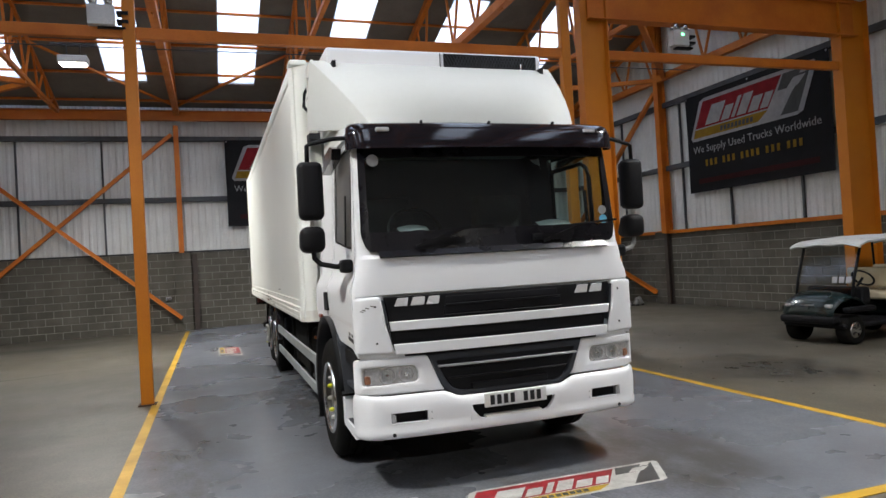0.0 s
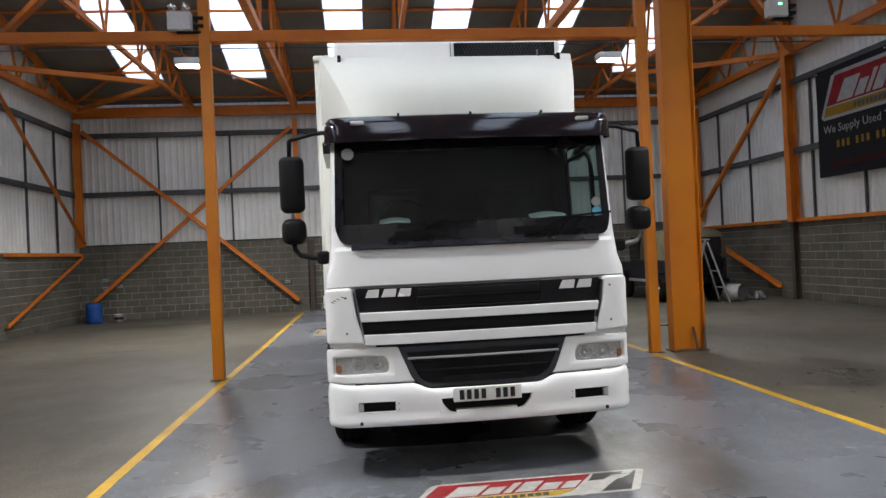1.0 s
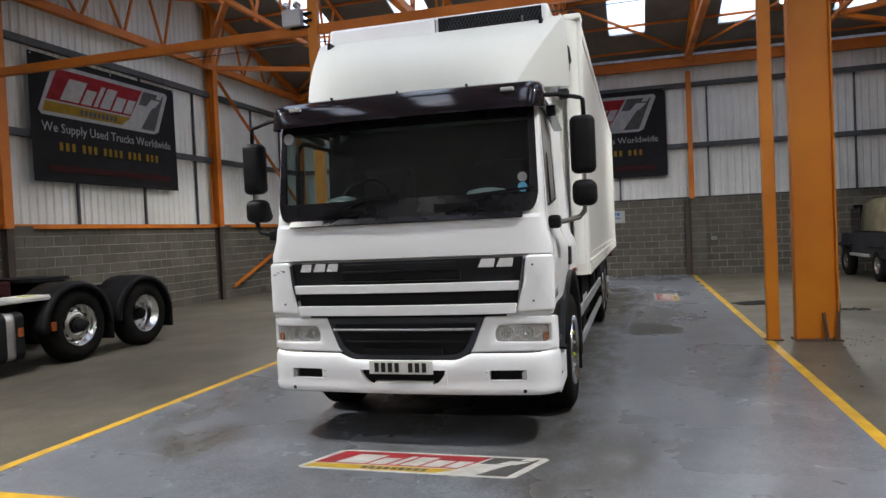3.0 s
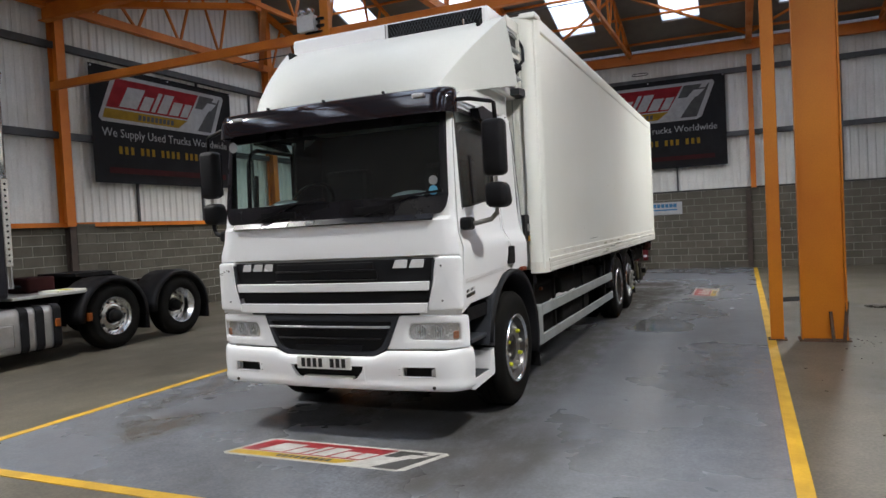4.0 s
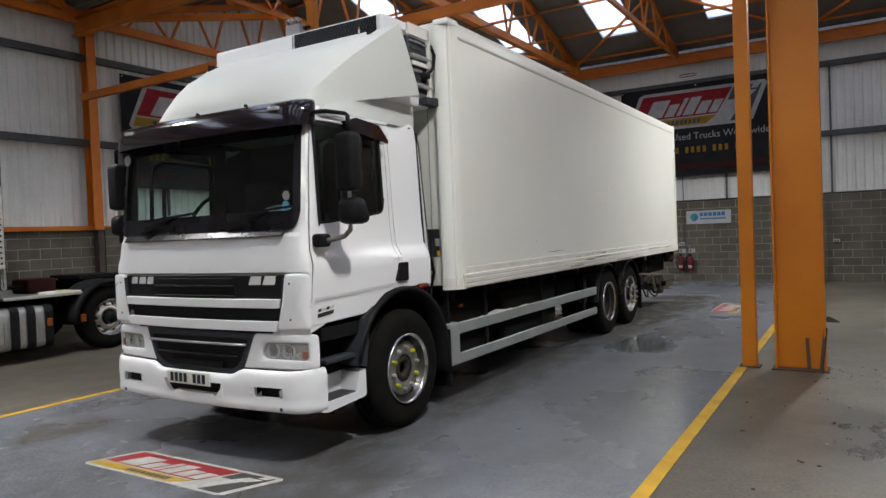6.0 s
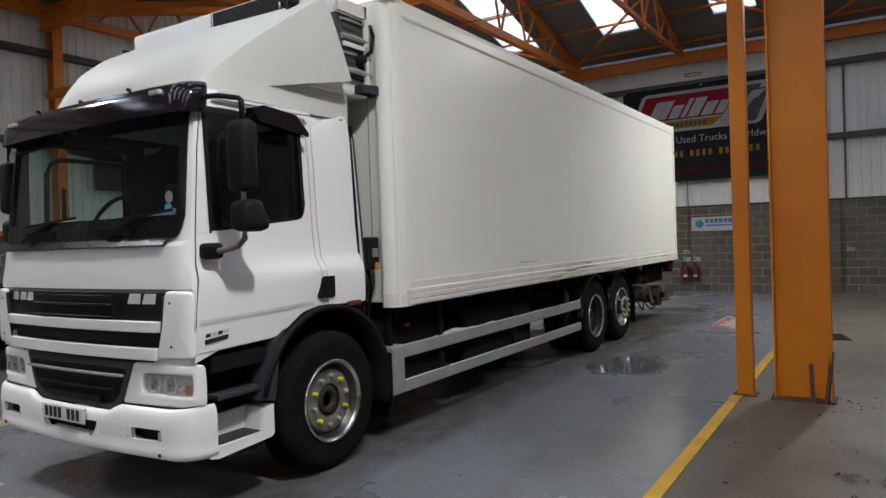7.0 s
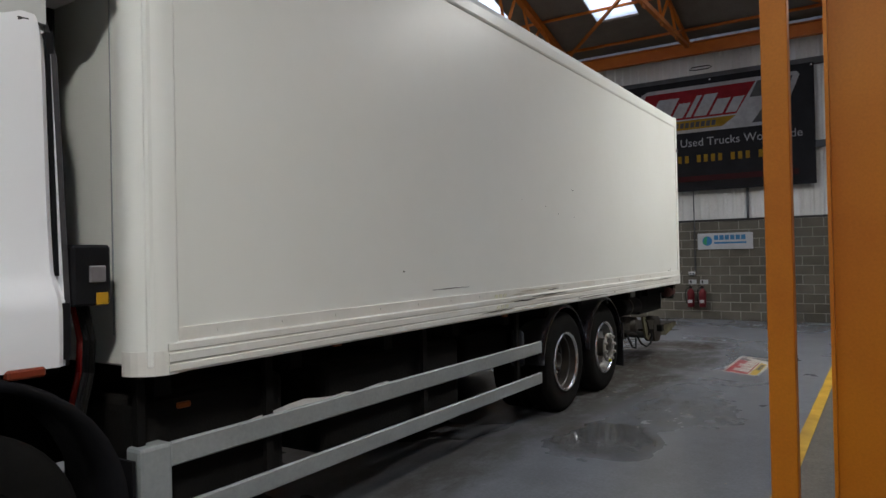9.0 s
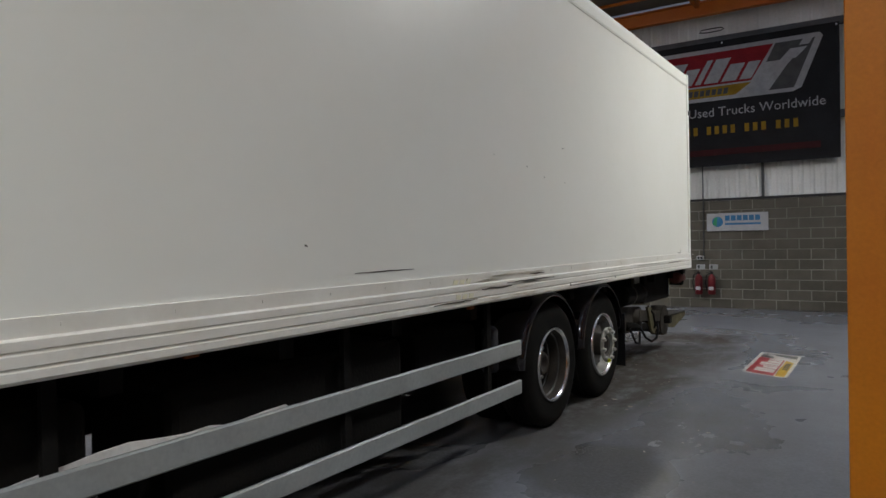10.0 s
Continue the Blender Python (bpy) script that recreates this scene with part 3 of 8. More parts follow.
# wall bracing
brace = thing("wall_bracing", pose(0, 0, 0), "orange steel cross bracing on the warehouse walls", "bracing", kind="structure")
for nm, rows in (("brace", [((-1.0, YB - 0.2, 5.8), (-7.3, YB - 0.2, 0.4))]), ("brace", [((-7.3, YB - 0.27, 5.8), (-1.0, YB - 0.27, 0.34))]),
                 ("brace", [((XL + 0.22, 17.05, 6.1), (XL + 0.22, 22.0, 2.4))]), ("brace", [((XL + 0.22, 22.0, 1.96), (XL + 0.22, 17.45, 0.3))]),
                 ("brace", [((XR - 0.22, 17.05, 6.1), (XR - 0.22, 22.0, 2.4))]), ("brace", [((XR - 0.22, 22.0, 1.96), (XR - 0.22, 17.45, 0.3))])):
    bm = bmesh.new()
    for a, b in rows:
        angle(bm, a, b, 0.1, 0.014)
    part(nm, bm, M["orange"], brace)

# free posts and the tie rail between them
for px, lab in ((-0.925, "square orange steel post standing on the yellow line"), (5.46, "square orange steel post beside a wide column")):
    ob = thing("post", pose(px, 9.93, 0), lab, "post", "square posts", "structure")
    part("shaft", soft_box(-0.076, 0.076, -0.06, 0.06, 0.012, 6.1, 0.006, 1), M["post_orange"], ob)
    part("base_plate", boxes((-0.11, 0.11, -0.1, 0.1, 0, 0.014)), M["rust"], ob)
tie = thing("tie_rail", pose(0, 9.94, 4.84), "long orange steel tie rail between posts and columns", "rail", kind="structure")
for x0, x1 in ((XL + 0.2, -1.003), (-0.847, 5.382), (6.24, 11.19)):
    part("rail", soft_box(x0, x1, -0.05, 0.05, -0.075, 0.075, 0.006, 1), M["orange"], tie)

# ---- box lorry ----
M["white"] = pbr("white_lorry_paint", (0.81, 0.82, 0.835), (0.795, 0.8, 0.81), 0.28, 0.3, 0.5, 25, 0.0, coat=0.3, grain=0.006, blotch=2.0)
# deflector white is darkened in its colour to offset strong light from above
M["roof_white"] = pbr("toned_down_white_moulding", (0.63, 0.645, 0.625), (0.57, 0.585, 0.56), 0.5, 0.58, 0.8, 25, 0.0, grain=0.02, blotch=1.5, spec=0.2)
M["boxw"] = pbr("cream_white_panel", (0.86, 0.87, 0.825), (0.81, 0.815, 0.75), 0.3, 0.4, 0.45, 9, 0.008, blotch=1.0, grain=0.012)
M["rail_alu"] = pbr("dirty_white_rail", (0.82, 0.82, 0.775), (0.7, 0.68, 0.61), 0.35, 0.5, 1.8, 30, 0.03, blotch=0.8, grain=0.05)
M["black"] = pbr("black_plastic", (0.0075, 0.0075, 0.009), (0.011, 0.011, 0.0125), 0.45, 0.6, 5, 120, 0.15, spec=0.13)
M["gloss_black"] = pbr("gloss_black_acrylic", (0.008, 0.007, 0.009), (0.012, 0.01, 0.013), 0.06, 0.12, 3, 40, 0.0, coat=0.6)
M["cowl"] = pbr("satin_black_cowl", (0.005, 0.0048, 0.007), (0.008, 0.0075, 0.01), 0.22, 0.32, 4, 60, 0.02, spec=0.25)
M["charcoal"] = pbr("charcoal_plastic", (0.03, 0.033, 0.04), (0.042, 0.045, 0.052), 0.55, 0.65, 4, 90, 0.2, spec=0.2)
M["slat"] = pbr("dull_black_slat", (0.009, 0.009, 0.011), (0.013, 0.013, 0.015), 0.5, 0.6, 4, 90, 0.1, spec=0.15)
M["rubber"] = pbr("black_tyre_rubber", (0.006, 0.006, 0.006), (0.011, 0.0105, 0.0095), 0.8, 0.9, 6, 80, 0.25, spec=0.08)
M["steel"] = pbr("dull_silver_wheel", (0.3, 0.3, 0.29), (0.15, 0.14, 0.125), 0.4, 0.6, 9, 70, 0.15, metal=0.4, blotch=0.8)
M["chrome"] = pbr("polished_alloy", (0.7, 0.7, 0.7), (0.6, 0.6, 0.6), 0.12, 0.25, 6, 60, 0.03, metal=1.0)
M["dull_alloy"] = pbr("dirty_polished_alloy", (0.14, 0.14, 0.135), (0.08, 0.075, 0.07), 0.25, 0.45, 7, 60, 0.05, metal=0.9)
M["guard"] = pbr("grey_aluminium_guard", (0.4, 0.43, 0.425), (0.33, 0.355, 0.35), 0.42, 0.55, 2, 40, 0.04, metal=0.35)
M["nut_yellow"] = pbr("fluorescent_yellow_plastic", (0.6, 0.62, 0.02), (0.5, 0.52, 0.02), 0.5)
M["nut_white"] = pbr("pale_grey_steel", (0.5, 0.5, 0.47), (0.35, 0.34, 0.3), 0.5, 0.6, 9, metal=0.5)
M["grime"] = pbr("grimy_black_chassis", (0.006, 0.006, 0.006), (0.0115, 0.0105, 0.0095), 0.75, 0.9, 5, 60, 0.3, spec=0.12)
M["silver"] = pbr("silver_trim", (0.5, 0.5, 0.52), None, 0.3, 0.4, metal=0.8)
M["emblem"] = pbr("bright_chrome_emblem", (0.86, 0.86, 0.87), (0.8, 0.8, 0.81), 0.2, 0.28, 6, 60, 0.0, metal=0.35)
M["letter"] = pbr("white_emblem", (0.85, 0.85, 0.85), (0.8, 0.8, 0.8), 0.25)
M["cabin"] = pbr("dark_cabin_trim", (0.045, 0.044, 0.048), (0.06, 0.056, 0.056), 0.8, 0.9, 4, 60, 0.2, spec=0.2)
M["glass"] = pane("tinted_cab_glass", (0.8, 0.95, 0.92), 0.8, 0.4, 1.22)
M["lens"] = pane("clear_lamp_lens", (1, 1, 1), 0.95, 0.03, 1.3)
M["mirror_silver"] = pbr("lamp_reflector", (0.95, 0.95, 0.96), (0.45, 0.45, 0.46), 0.06, 0.15, 40, 45, 0.35, metal=0.55, blotch=1.0)
M["bowl"] = pbr("grey_lamp_bowl", (0.8, 0.8, 0.81), (0.45, 0.45, 0.46), 0.15, 0.3, 24, 50, 0.4, metal=0.5, blotch=0.8)
M["indicator"] = pbr("pale_amber_lens", (0.3, 0.13, 0.075), (0.22, 0.09, 0.05), 0.25, coat=0.4)
M["marker"] = pbr("clear_marker_lens", (0.55, 0.55, 0.55), (0.45, 0.45, 0.45), 0.2, coat=0.4)
M["tag"] = pbr("amber_yellow_tag", (0.55, 0.3, 0.02), None, 0.5)
M["amber"] = pbr("amber_lens", (0.24, 0.06, 0.008), None, 0.4, coat=0.1)
M["red_lens"] = pbr("red_lens", (0.35, 0.02, 0.015), None, 0.2, coat=0.5)
M["dull_red"] = pbr("dull_red_lens", (0.2, 0.035, 0.015), None, 0.4, coat=0.1)
M["tail_red"] = pbr("dusty_dark_red_lens", (0.085, 0.022, 0.018), (0.06, 0.02, 0.017), 0.45, 0.55, 9)
M["plate_white"] = pbr("white_number_plate", (0.78, 0.78, 0.76), None, 0.3)
M["sticker"] = pbr("blue_sticker", (0.12, 0.4, 0.6), None, 0.4)
M["sticker_grey"] = pbr("grey_sticker", (0.3, 0.3, 0.3), None, 0.4)
M["stripe"] = pbr("faded_grey_stripe", (0.62, 0.61, 0.6), (0.5, 0.49, 0.48), 0.35, None, 9, blotch=1.2)
M["scuff"] = pbr("dark_scuff", (0.06, 0.055, 0.05), (0.12, 0.11, 0.09), 0.7, None, 20, 90, 0.2)
# the foil's glint is put into its pale base colour, not reflected
M["foil"] = pbr("worn_reflective_foil", (0.88, 0.86, 0.62), (0.75, 0.74, 0.6), 0.15, 0.3, 30, 60, 0.0, coat=0.5)
M["rail_dirt"] = pbr("brown_grey_dirt", (0.5, 0.46, 0.37), (0.6, 0.57, 0.48), 0.7, 0.8, 25, 80, 0.0, blotch=1.0)
M["greasy"] = pbr("greasy_brown_steel", (0.045, 0.037, 0.028), (0.02, 0.018, 0.016), 0.5, 0.75, 7, 60, 0.3, blotch=0.9)
M["olive"] = pbr("dull_olive_paint", (0.13, 0.115, 0.06), (0.08, 0.072, 0.045), 0.55, 0.7, 8, 60, 0.15)
M["dark_letter"] = pbr("dark_lettering", (0.02, 0.02, 0.022), None, 0.5)

lorry = thing("lorry", pose(2.04, 0, 0), "white refrigerated box lorry parked on a painted bay", "lorry")
CX = 1.0


def lerp(table, v):
    return float(np.interp(v, [a for a, _ in table], [b for _, b in table]))


def cab_front(z):
    return lerp([(0.9, 4.945), (1.412, 4.932), (1.428, 4.90), (1.5, 4.9), (1.69, 4.918), (1.72, 4.95), (1.86, 4.965), (2.45, 5.03), (2.62, 5.09), (2.70, 5.2)], z)


def cab_width(z):
    return lerp([(0.9, 1.125), (1.3, 1.145), (1.48, 1.145), (1.58, 1.112), (1.75, 1.095), (2.5, 1.065), (2.62, 1.045), (2.7, 0.98)], z)


def cab_bottom(y):
    return lerp([(5.0, 1.03), (5.68, 1.05), (5.78, 1.12), (5.9, 1.19), (6.1, 1.23), (6.7, 1.21)], y)


def door_front(z):
    """Where the side begins behind the rounded corner, at the door's front gap."""
    return lerp([(0.9, 4.99), (1.27, 5.005), (1.74, 5.055), (2.45, 5.125), (2.62, 5.18), (2.7, 5.3)], z)


def shoulder(y, z):
    """How far the door's upper part steps in above its ledge, more so towards the back."""
    return lerp([(5.15, 0.0), (5.5, 0.006), (6.1, 0.03), (6.6, 0.036)], y) * lerp([(1.48, 0.0), (1.58, 1.0)], z)


def cab_point(s, z, off=0.0):
    """A place on the cab's outside: s 0 to 1 along the half front, to 2 round the corner, 2.1 a centimetre behind it, then 10 + y along the side."""
    f, w = cab_front(z), cab_width(z)
    if s <= 1:
        return Vector((0.94 * s, f + 0.05 * s * s - off, z))
    if s <= 2:
        t = radians(90 * (s - 1))
        return Vector((0.94 + (w - 0.94 + off) * math.sin(t), door_front(z) - (door_front(z) - f - 0.05 + off) * math.cos(t), z))
    if s < 10:
        s = 10 + door_front(z) + (s - 2) * 0.1
    s = max(s, 10 + door_front(z))
    low = cab_bottom(s - 10)
    if z < 1.42:
        z = low + (z - 0.98) / 0.44 * (1.42 - low)
    return Vector((cab_width(z) - shoulder(s - 10, z) + off, s - 10, z))


def cab_patch(bm, ss, zs, side=1, off=0.0, keep=None):
    """Faces of the cab's outside between the given lines."""
    grid = [[bm.verts.new(Vector((side * (p := cab_point(s, z, off)).x, p.y, p.z))) for s in ss] for z in zs]
    for j in range(len(zs) - 1):
        for i in range(len(ss) - 1):
            if keep is None or keep((ss[i] + ss[i + 1]) / 2, (zs[j] + zs[j + 1]) / 2):
                if (grid[j][i].co - grid[j + 1][i].co).length > 1e-5 or (grid[j][i + 1].co - grid[j + 1][i + 1].co).length > 1e-5:
                    bm.faces.new((grid[j][i], grid[j][i + 1], grid[j + 1][i + 1], grid[j + 1][i]))


def thicken(ob, t, second=None, split=True):
    m = ob.modifiers.new("thickness", "SOLIDIFY")
    m.thickness, m.offset = t, -1
    if second:
        ob.data.materials.append(second)
        m.material_offset = 1
        m.material_offset_rim = 1
    if split:
        bv = ob.modifiers.new("edges", "BEVEL")
        bv.width, bv.segments, bv.limit_method, bv.angle_limit = 0.002, 1, "ANGLE", radians(32)
        bv.harden_normals = True
    return ob


def finish(bm):
    bmesh.ops.remove_doubles(bm, verts=bm.verts[:], dist=1e-4)
    bmesh.ops.dissolve_degenerate(bm, edges=bm.edges[:], dist=1e-5)
    return bm


FRONT = [0, 0.2, 0.4, 0.6, 0.8, 0.9, 1.0]
CORNER = [1.25, 1.5, 1.75, 2.0]
SIDE = [15.17, 15.3, 15.5, 15.6, 15.7, 15.75, 15.85, 15.9, 16.03, 16.06, 16.2, 16.4, 16.6]
ROWS_Z = [0.98, 1.06, 1.14, 1.22, 1.3, 1.412, 1.428, 1.48, 1.53, 1.58, 1.69, 1.72, 1.78, 1.86, 2.0, 2.2, 2.4, 2.45, 2.55, 2.6, 2.64, 2.67, 2.69]
WIN = (15.17, 16.03, 1.78, 2.55)


def in_screen(s, z):
    return s < 1.5 and 1.86 < z < 2.45


def in_side(s, z):
    return WIN[0] < s < WIN[1] and WIN[2] < z < WIN[3]


bm = bmesh.new()
for sd in (1, -1):
    cab_patch(bm, FRONT + CORNER + SIDE, ROWS_Z, sd, 0, lambda s, z: not in_screen(s, z) and not in_side(s, z))
# roof and back wall
rim = [(FRONT + CORNER + SIDE)[i] for i in range(len(FRONT + CORNER + SIDE))]
for sd in (1, -1):
    edge = [cab_point(s, 2.69) for s in rim]
    a = [bm.verts.new((sd * p.x, p.y, p.z)) for p in edge]
    b = [bm.verts.new((sd * p.x * 0.75, 5.55 + (p.y - 5.55) * 0.8 if p.y < 5.55 else p.y, 2.735)) for p in edge]
    c = [bm.verts.new((0, 5.55 + (p.y - 5.55) * 0.8 if p.y < 5.55 else p.y, 2.75)) for p in edge]
    for r0, r1 in ((a, b), (b, c)):
        for i in range(len(rim) - 1):
            bm.faces.new((r0[i], r0[i + 1], r1[i + 1], r1[i]))
back = [bm.verts.new((x, 6.6, z)) for x, z in ((-1.125, 1.21), (1.125, 1.21), (1.145, 1.4), (1.065, 2.5), (0.98, 2.69), (-0.98, 2.69), (-1.065, 2.5), (-1.145, 1.4))]
bm.faces.new(back)
finish(bm)
cab = thicken(part("cab", bm, M["white"], lorry, "white painted steel cab shell"), 0.025, M["cabin"])
cab.data.shade_smooth()
cab.data.set_sharp_from_angle(angle=radians(35))

# glazing
bm = bmesh.new()
for sd in (1, -1):
    cab_patch(bm, FRONT + CORNER[:2], [1.86, 2.0, 2.2, 2.4, 2.45], sd, -0.004)
screen = part("windscreen", finish(bm), M["glass"], cab, "dark tinted windscreen", True)
bm = bmesh.new()
for sd in (1, -1):
    ss_ = FRONT + [1.1, 1.2, 1.3, 1.36, 1.42, 1.46, 1.5]
    low_ = [lerp([(1.0, 1.735), (1.2, 1.742), (1.3, 1.758), (1.36, 1.778), (1.42, 1.808), (1.46, 1.838), (1.5, 1.872)], q) for q in ss_]
    grid = [[bm.verts.new(Vector((sd * (p := cab_point(q, z0 + (1.88 - z0) * j / 3, 0.008)).x, p.y, p.z))) for q, z0 in zip(ss_, low_)] for j in range(4)]
    for r0, r1 in zip(grid, grid[1:]):
        for i in range(len(ss_) - 1):
            bm.faces.new((r0[i], r0[i + 1], r1[i + 1], r1[i]))
    cab_patch(bm, FRONT + CORNER[:2], [2.435, 2.5, 2.56, 2.61], sd, 0.008)
    cab_patch(bm, [1.22, 1.32, 1.42], [1.875, 2.0, 2.2, 2.4, 2.47], sd, 0.008)
    cab_patch(bm, [0, 0.2, 0.4, 0.6, 0.8, 1.0], [1.692, 1.735], sd, 0.02)
    cab_patch(bm, [1.42, 1.5], [1.88, 2.0, 2.2, 2.47], sd, 0.008)
surround = thicken(part("screen_surround", finish(bm), M["cowl"], cab, "black cowl and windscreen border"), 0.012)
for sx, sl in ((-0.62, 0.62), (0.42, 0.62)):
    bm = bmesh.new()
    bar(bm, (sx - 0.05, 4.925, 1.76), (sx + 0.33, 4.94, 1.885), 0.02, 0.022)
    bar(bm, (sx + 0.02, 4.915, 1.862), (sx + sl, 4.945, 1.905), 0.012, 0.018)
    part("wiper", bm, M["black"], cab)
for vx in (-0.45, 0.45):
    bm = boxes((vx - 0.17, vx + 0.17, 4.925, 4.945, 1.765, 1.82), (vx - 0.15, vx + 0.15, 4.92, 4.93, 1.795, 1.806))
    part("cowl_vent", bm, M["black"], cab)
for sd in (1, -1):
    bm = bmesh.new()
    cab_patch(bm, SIDE[:9], [1.78, 1.86, 2.0, 2.2, 2.4, 2.45, 2.55], sd, -0.004)
    part("side_window", finish(bm), M["glass"], cab, "dark side window", True)
    bm = bmesh.new()
    for ss, zs in (([15.16, 15.195], [1.76, 2.0, 2.3, 2.56]), ([16.005, 16.04], [1.8, 2.0, 2.3, 2.53]), ([15.195, 15.5, 15.7, 16.005], [1.765, 1.795]), ([15.195, 15.5, 15.7, 16.005], [2.525, 2.56])):
        cab_patch(bm, ss, zs, sd, 0.006)
    bar(bm, (sd * 1.085, 5.46, 1.79), (sd * 1.065, 5.46, 2.2), 0.02, 0.03, (0, 1, 0))
    part("window_rubber", bm, M["black"], cab)
    # the sill under the glass rises to the back and rounds into the rear edge
    ys = [5.175, 5.3, 5.5, 5.7, 5.87, 5.955, 5.993, 6.015, 6.028, 6.044]
    sill_top = [1.775, 1.782, 1.804, 1.826, 1.842, 1.852, 1.866, 1.888, 1.92, 1.98]
    bm = bmesh.new()
    rows = []
    for q in (0.0, 0.5, 1.0):
        rows.append([bm.verts.new((sd * (p := cab_point(10 + y, 1.738 + (zt - 1.738) * q, 0.0078)).x, p.y, p.z)) for y, zt in zip(ys, sill_top)])
    for r0, r1 in zip(rows, rows[1:]):
        for i in range(len(ys) - 1):
            bm.faces.new((r0[i], r0[i + 1], r1[i + 1], r1[i]))
    part("window_sill", bm, M["white"], cab, "white door sill under the window", True)
    bm = bmesh.new()
    rows = [[bm.verts.new((sd * (p := cab_point(10 + y - 0.35 * o * (y > 5.97), zt + o, 0.0092)).x, p.y, p.z)) for y, zt in zip(ys, sill_top)] for o in (-0.002, 0.016)]
    for i in range(len(ys) - 1):
        bm.faces.new((rows[0][i], rows[0][i + 1], rows[1][i + 1], rows[1][i]))
    part("sill_rubber", bm, M["black"], cab)
# door skin, proud of the shell, with its gap
for sd in (1, -1):
    bm = bmesh.new()
    cab_patch(bm, [2.08, 15.17, 15.3, 15.5, 15.6, 15.7, 15.75, 15.85, 15.9, 16.0, 16.09], [0.985, 1.06, 1.14, 1.22, 1.3, 1.412, 1.48, 1.53, 1.58, 1.66, 1.755], sd, 0.006)
    cab_patch(bm, [16.045, 16.09], [1.755, 2.0, 2.3, 2.57], sd, 0.006)
    cab_patch(bm, [2.08, 15.156], [1.755, 2.0, 2.3, 2.5], sd, 0.006)
    cab_patch(bm, [15.3, 15.5, 15.7, 15.85, 16.0, 16.09], [2.565, 2.6], sd, 0.006)
    door = thicken(part("door", finish(bm), M["white"], cab, "white cab door"), 0.01)
    door.data.shade_smooth()
    door.data.set_sharp_from_angle(angle=radians(30))
    for ss, zs in (([16.1, 16.104], [1.225, 1.3, 1.42, 1.48, 1.53, 1.58, 1.755, 2.0, 2.3, 2.6]), ([1.97, 2.05], [0.99, 1.14, 1.3, 1.412, 1.48, 1.53, 1.58, 1.755, 2.0, 2.3, 2.5]), ([16.155, 16.158], [1.56, 1.8, 2.2, 2.56])):
        bm = bmesh.new()
        cab_patch(bm, ss, zs, sd, 0.0015 if ss[0] < 10 else 0.0072 if ss[0] < 16.15 else 0.0085)
        part("door_gap", bm, M["grime"], door, "dark door gap")
    for i in range(4):
        u = 5.065 + 0.046 * i
        part("emblem_block", prism([(u, 1.125 + 0.004 * i), (u + 0.034, 1.128 + 0.004 * i), (u + 0.04, 1.15 + 0.004 * i), (u + 0.006, 1.147 + 0.004 * i)], sd * 1.142, sd * 1.146, "x"), M["stripe"] if i % 2 else M["dark_letter"], door, "small dark emblem block")
    part("emblem_bar", prism([(5.06, 1.085), (5.235, 1.1), (5.24, 1.128), (5.062, 1.113)], sd * 1.142, sd * 1.1455, "x"), M["dark_letter"], door, "small dark emblem bar")
    for z0, z1 in ((1.204, 1.209), (1.217, 1.221), (1.228, 1.231)):
        bm = bmesh.new()
        lo_ = [cab_point(15.03 + 0.098 * i, 1.3, 0.0078) for i in range(11)]
        rows = [[bm.verts.new((sd * p.x, p.y, zz + 0.031 * (p.y - 5.03))) for p in lo_] for zz in (z0, z1)]
        for i in range(10):
            bm.faces.new((rows[0][i], rows[0][i + 1], rows[1][i + 1], rows[1][i]))
        part("door_stripe", bm, M["stripe"], door, "faint grey stripe line")
    bm = prism([(6.045, 1.29), (6.055, 1.276), (6.205, 1.272), (6.222, 1.285), (6.225, 1.42), (6.215, 1.432), (6.125, 1.432), (6.105, 1.42)], sd * 1.138, sd * 1.168, "x")
    part("handle_recess", bm, M["black"], door, "black door handle recess")
    # rear side fairing, standing out towards the box
    bm = bmesh.new()
    zs = [1.215, 1.3, 1.44, 1.5, 1.55, 1.6, 1.8, 2.2, 2.45, 2.56, 2.6, 2.625]
    ys_ = (6.165, 6.21, 6.27, 6.34, 6.42, 6.5, 6.555, 6.58)
    grid = []
    for z in zs:
        row = []
        for y in ys_:
            q = (y - 6.165) / 0.415
            top = lerp([(6.165, -0.03), (6.27, -0.02), (6.42, 0.035), (6.5, 0.06), (6.555, 0.05), (6.58, 0.0)], y) * min(1.0, max(0.0, (z - 2.2) / 0.4))
            tuck = 0.03 * max(0.0, (z - 2.56) / 0.065) ** 2
            row.append(bm.verts.new((sd * (cab_width(min(z, 2.6)) - shoulder(6.12, z) + 0.007 + 0.034 * q ** 1.3 - tuck - (0.02 if y > 6.57 else 0)), y, z + top)))
        grid.append(row)
    for r0, r1 in zip(grid, grid[1:]):
        for i in range(len(ys_) - 1):
            bm.faces.new((r0[i], r0[i + 1], r1[i + 1], r1[i]))
    fairing = thicken(part("side_fairing", bm, M["white"], cab, "white side fairing behind the cab door"), 0.03)
    # narrow black strip down the fairing's rear edge
    part("fairing_seal", bars([((sd * 1.13, 6.6, 1.24), (sd * 1.13, 6.6, 1.47), 0.05, 0.03), ((sd * 1.08, 6.6, 1.58), (sd * 1.03, 6.6, 2.6), 0.05, 0.03)], (0, 1, 0)), M["black"], fairing)
    fairing.data.shade_smooth()
    fairing.data.set_sharp_from_angle(angle=radians(30))
    part("gutter", boxes((sd * 1.07 - 0.02, sd * 1.07 + 0.02, 5.25, 6.1, 2.612, 2.632)), M["white"], cab)
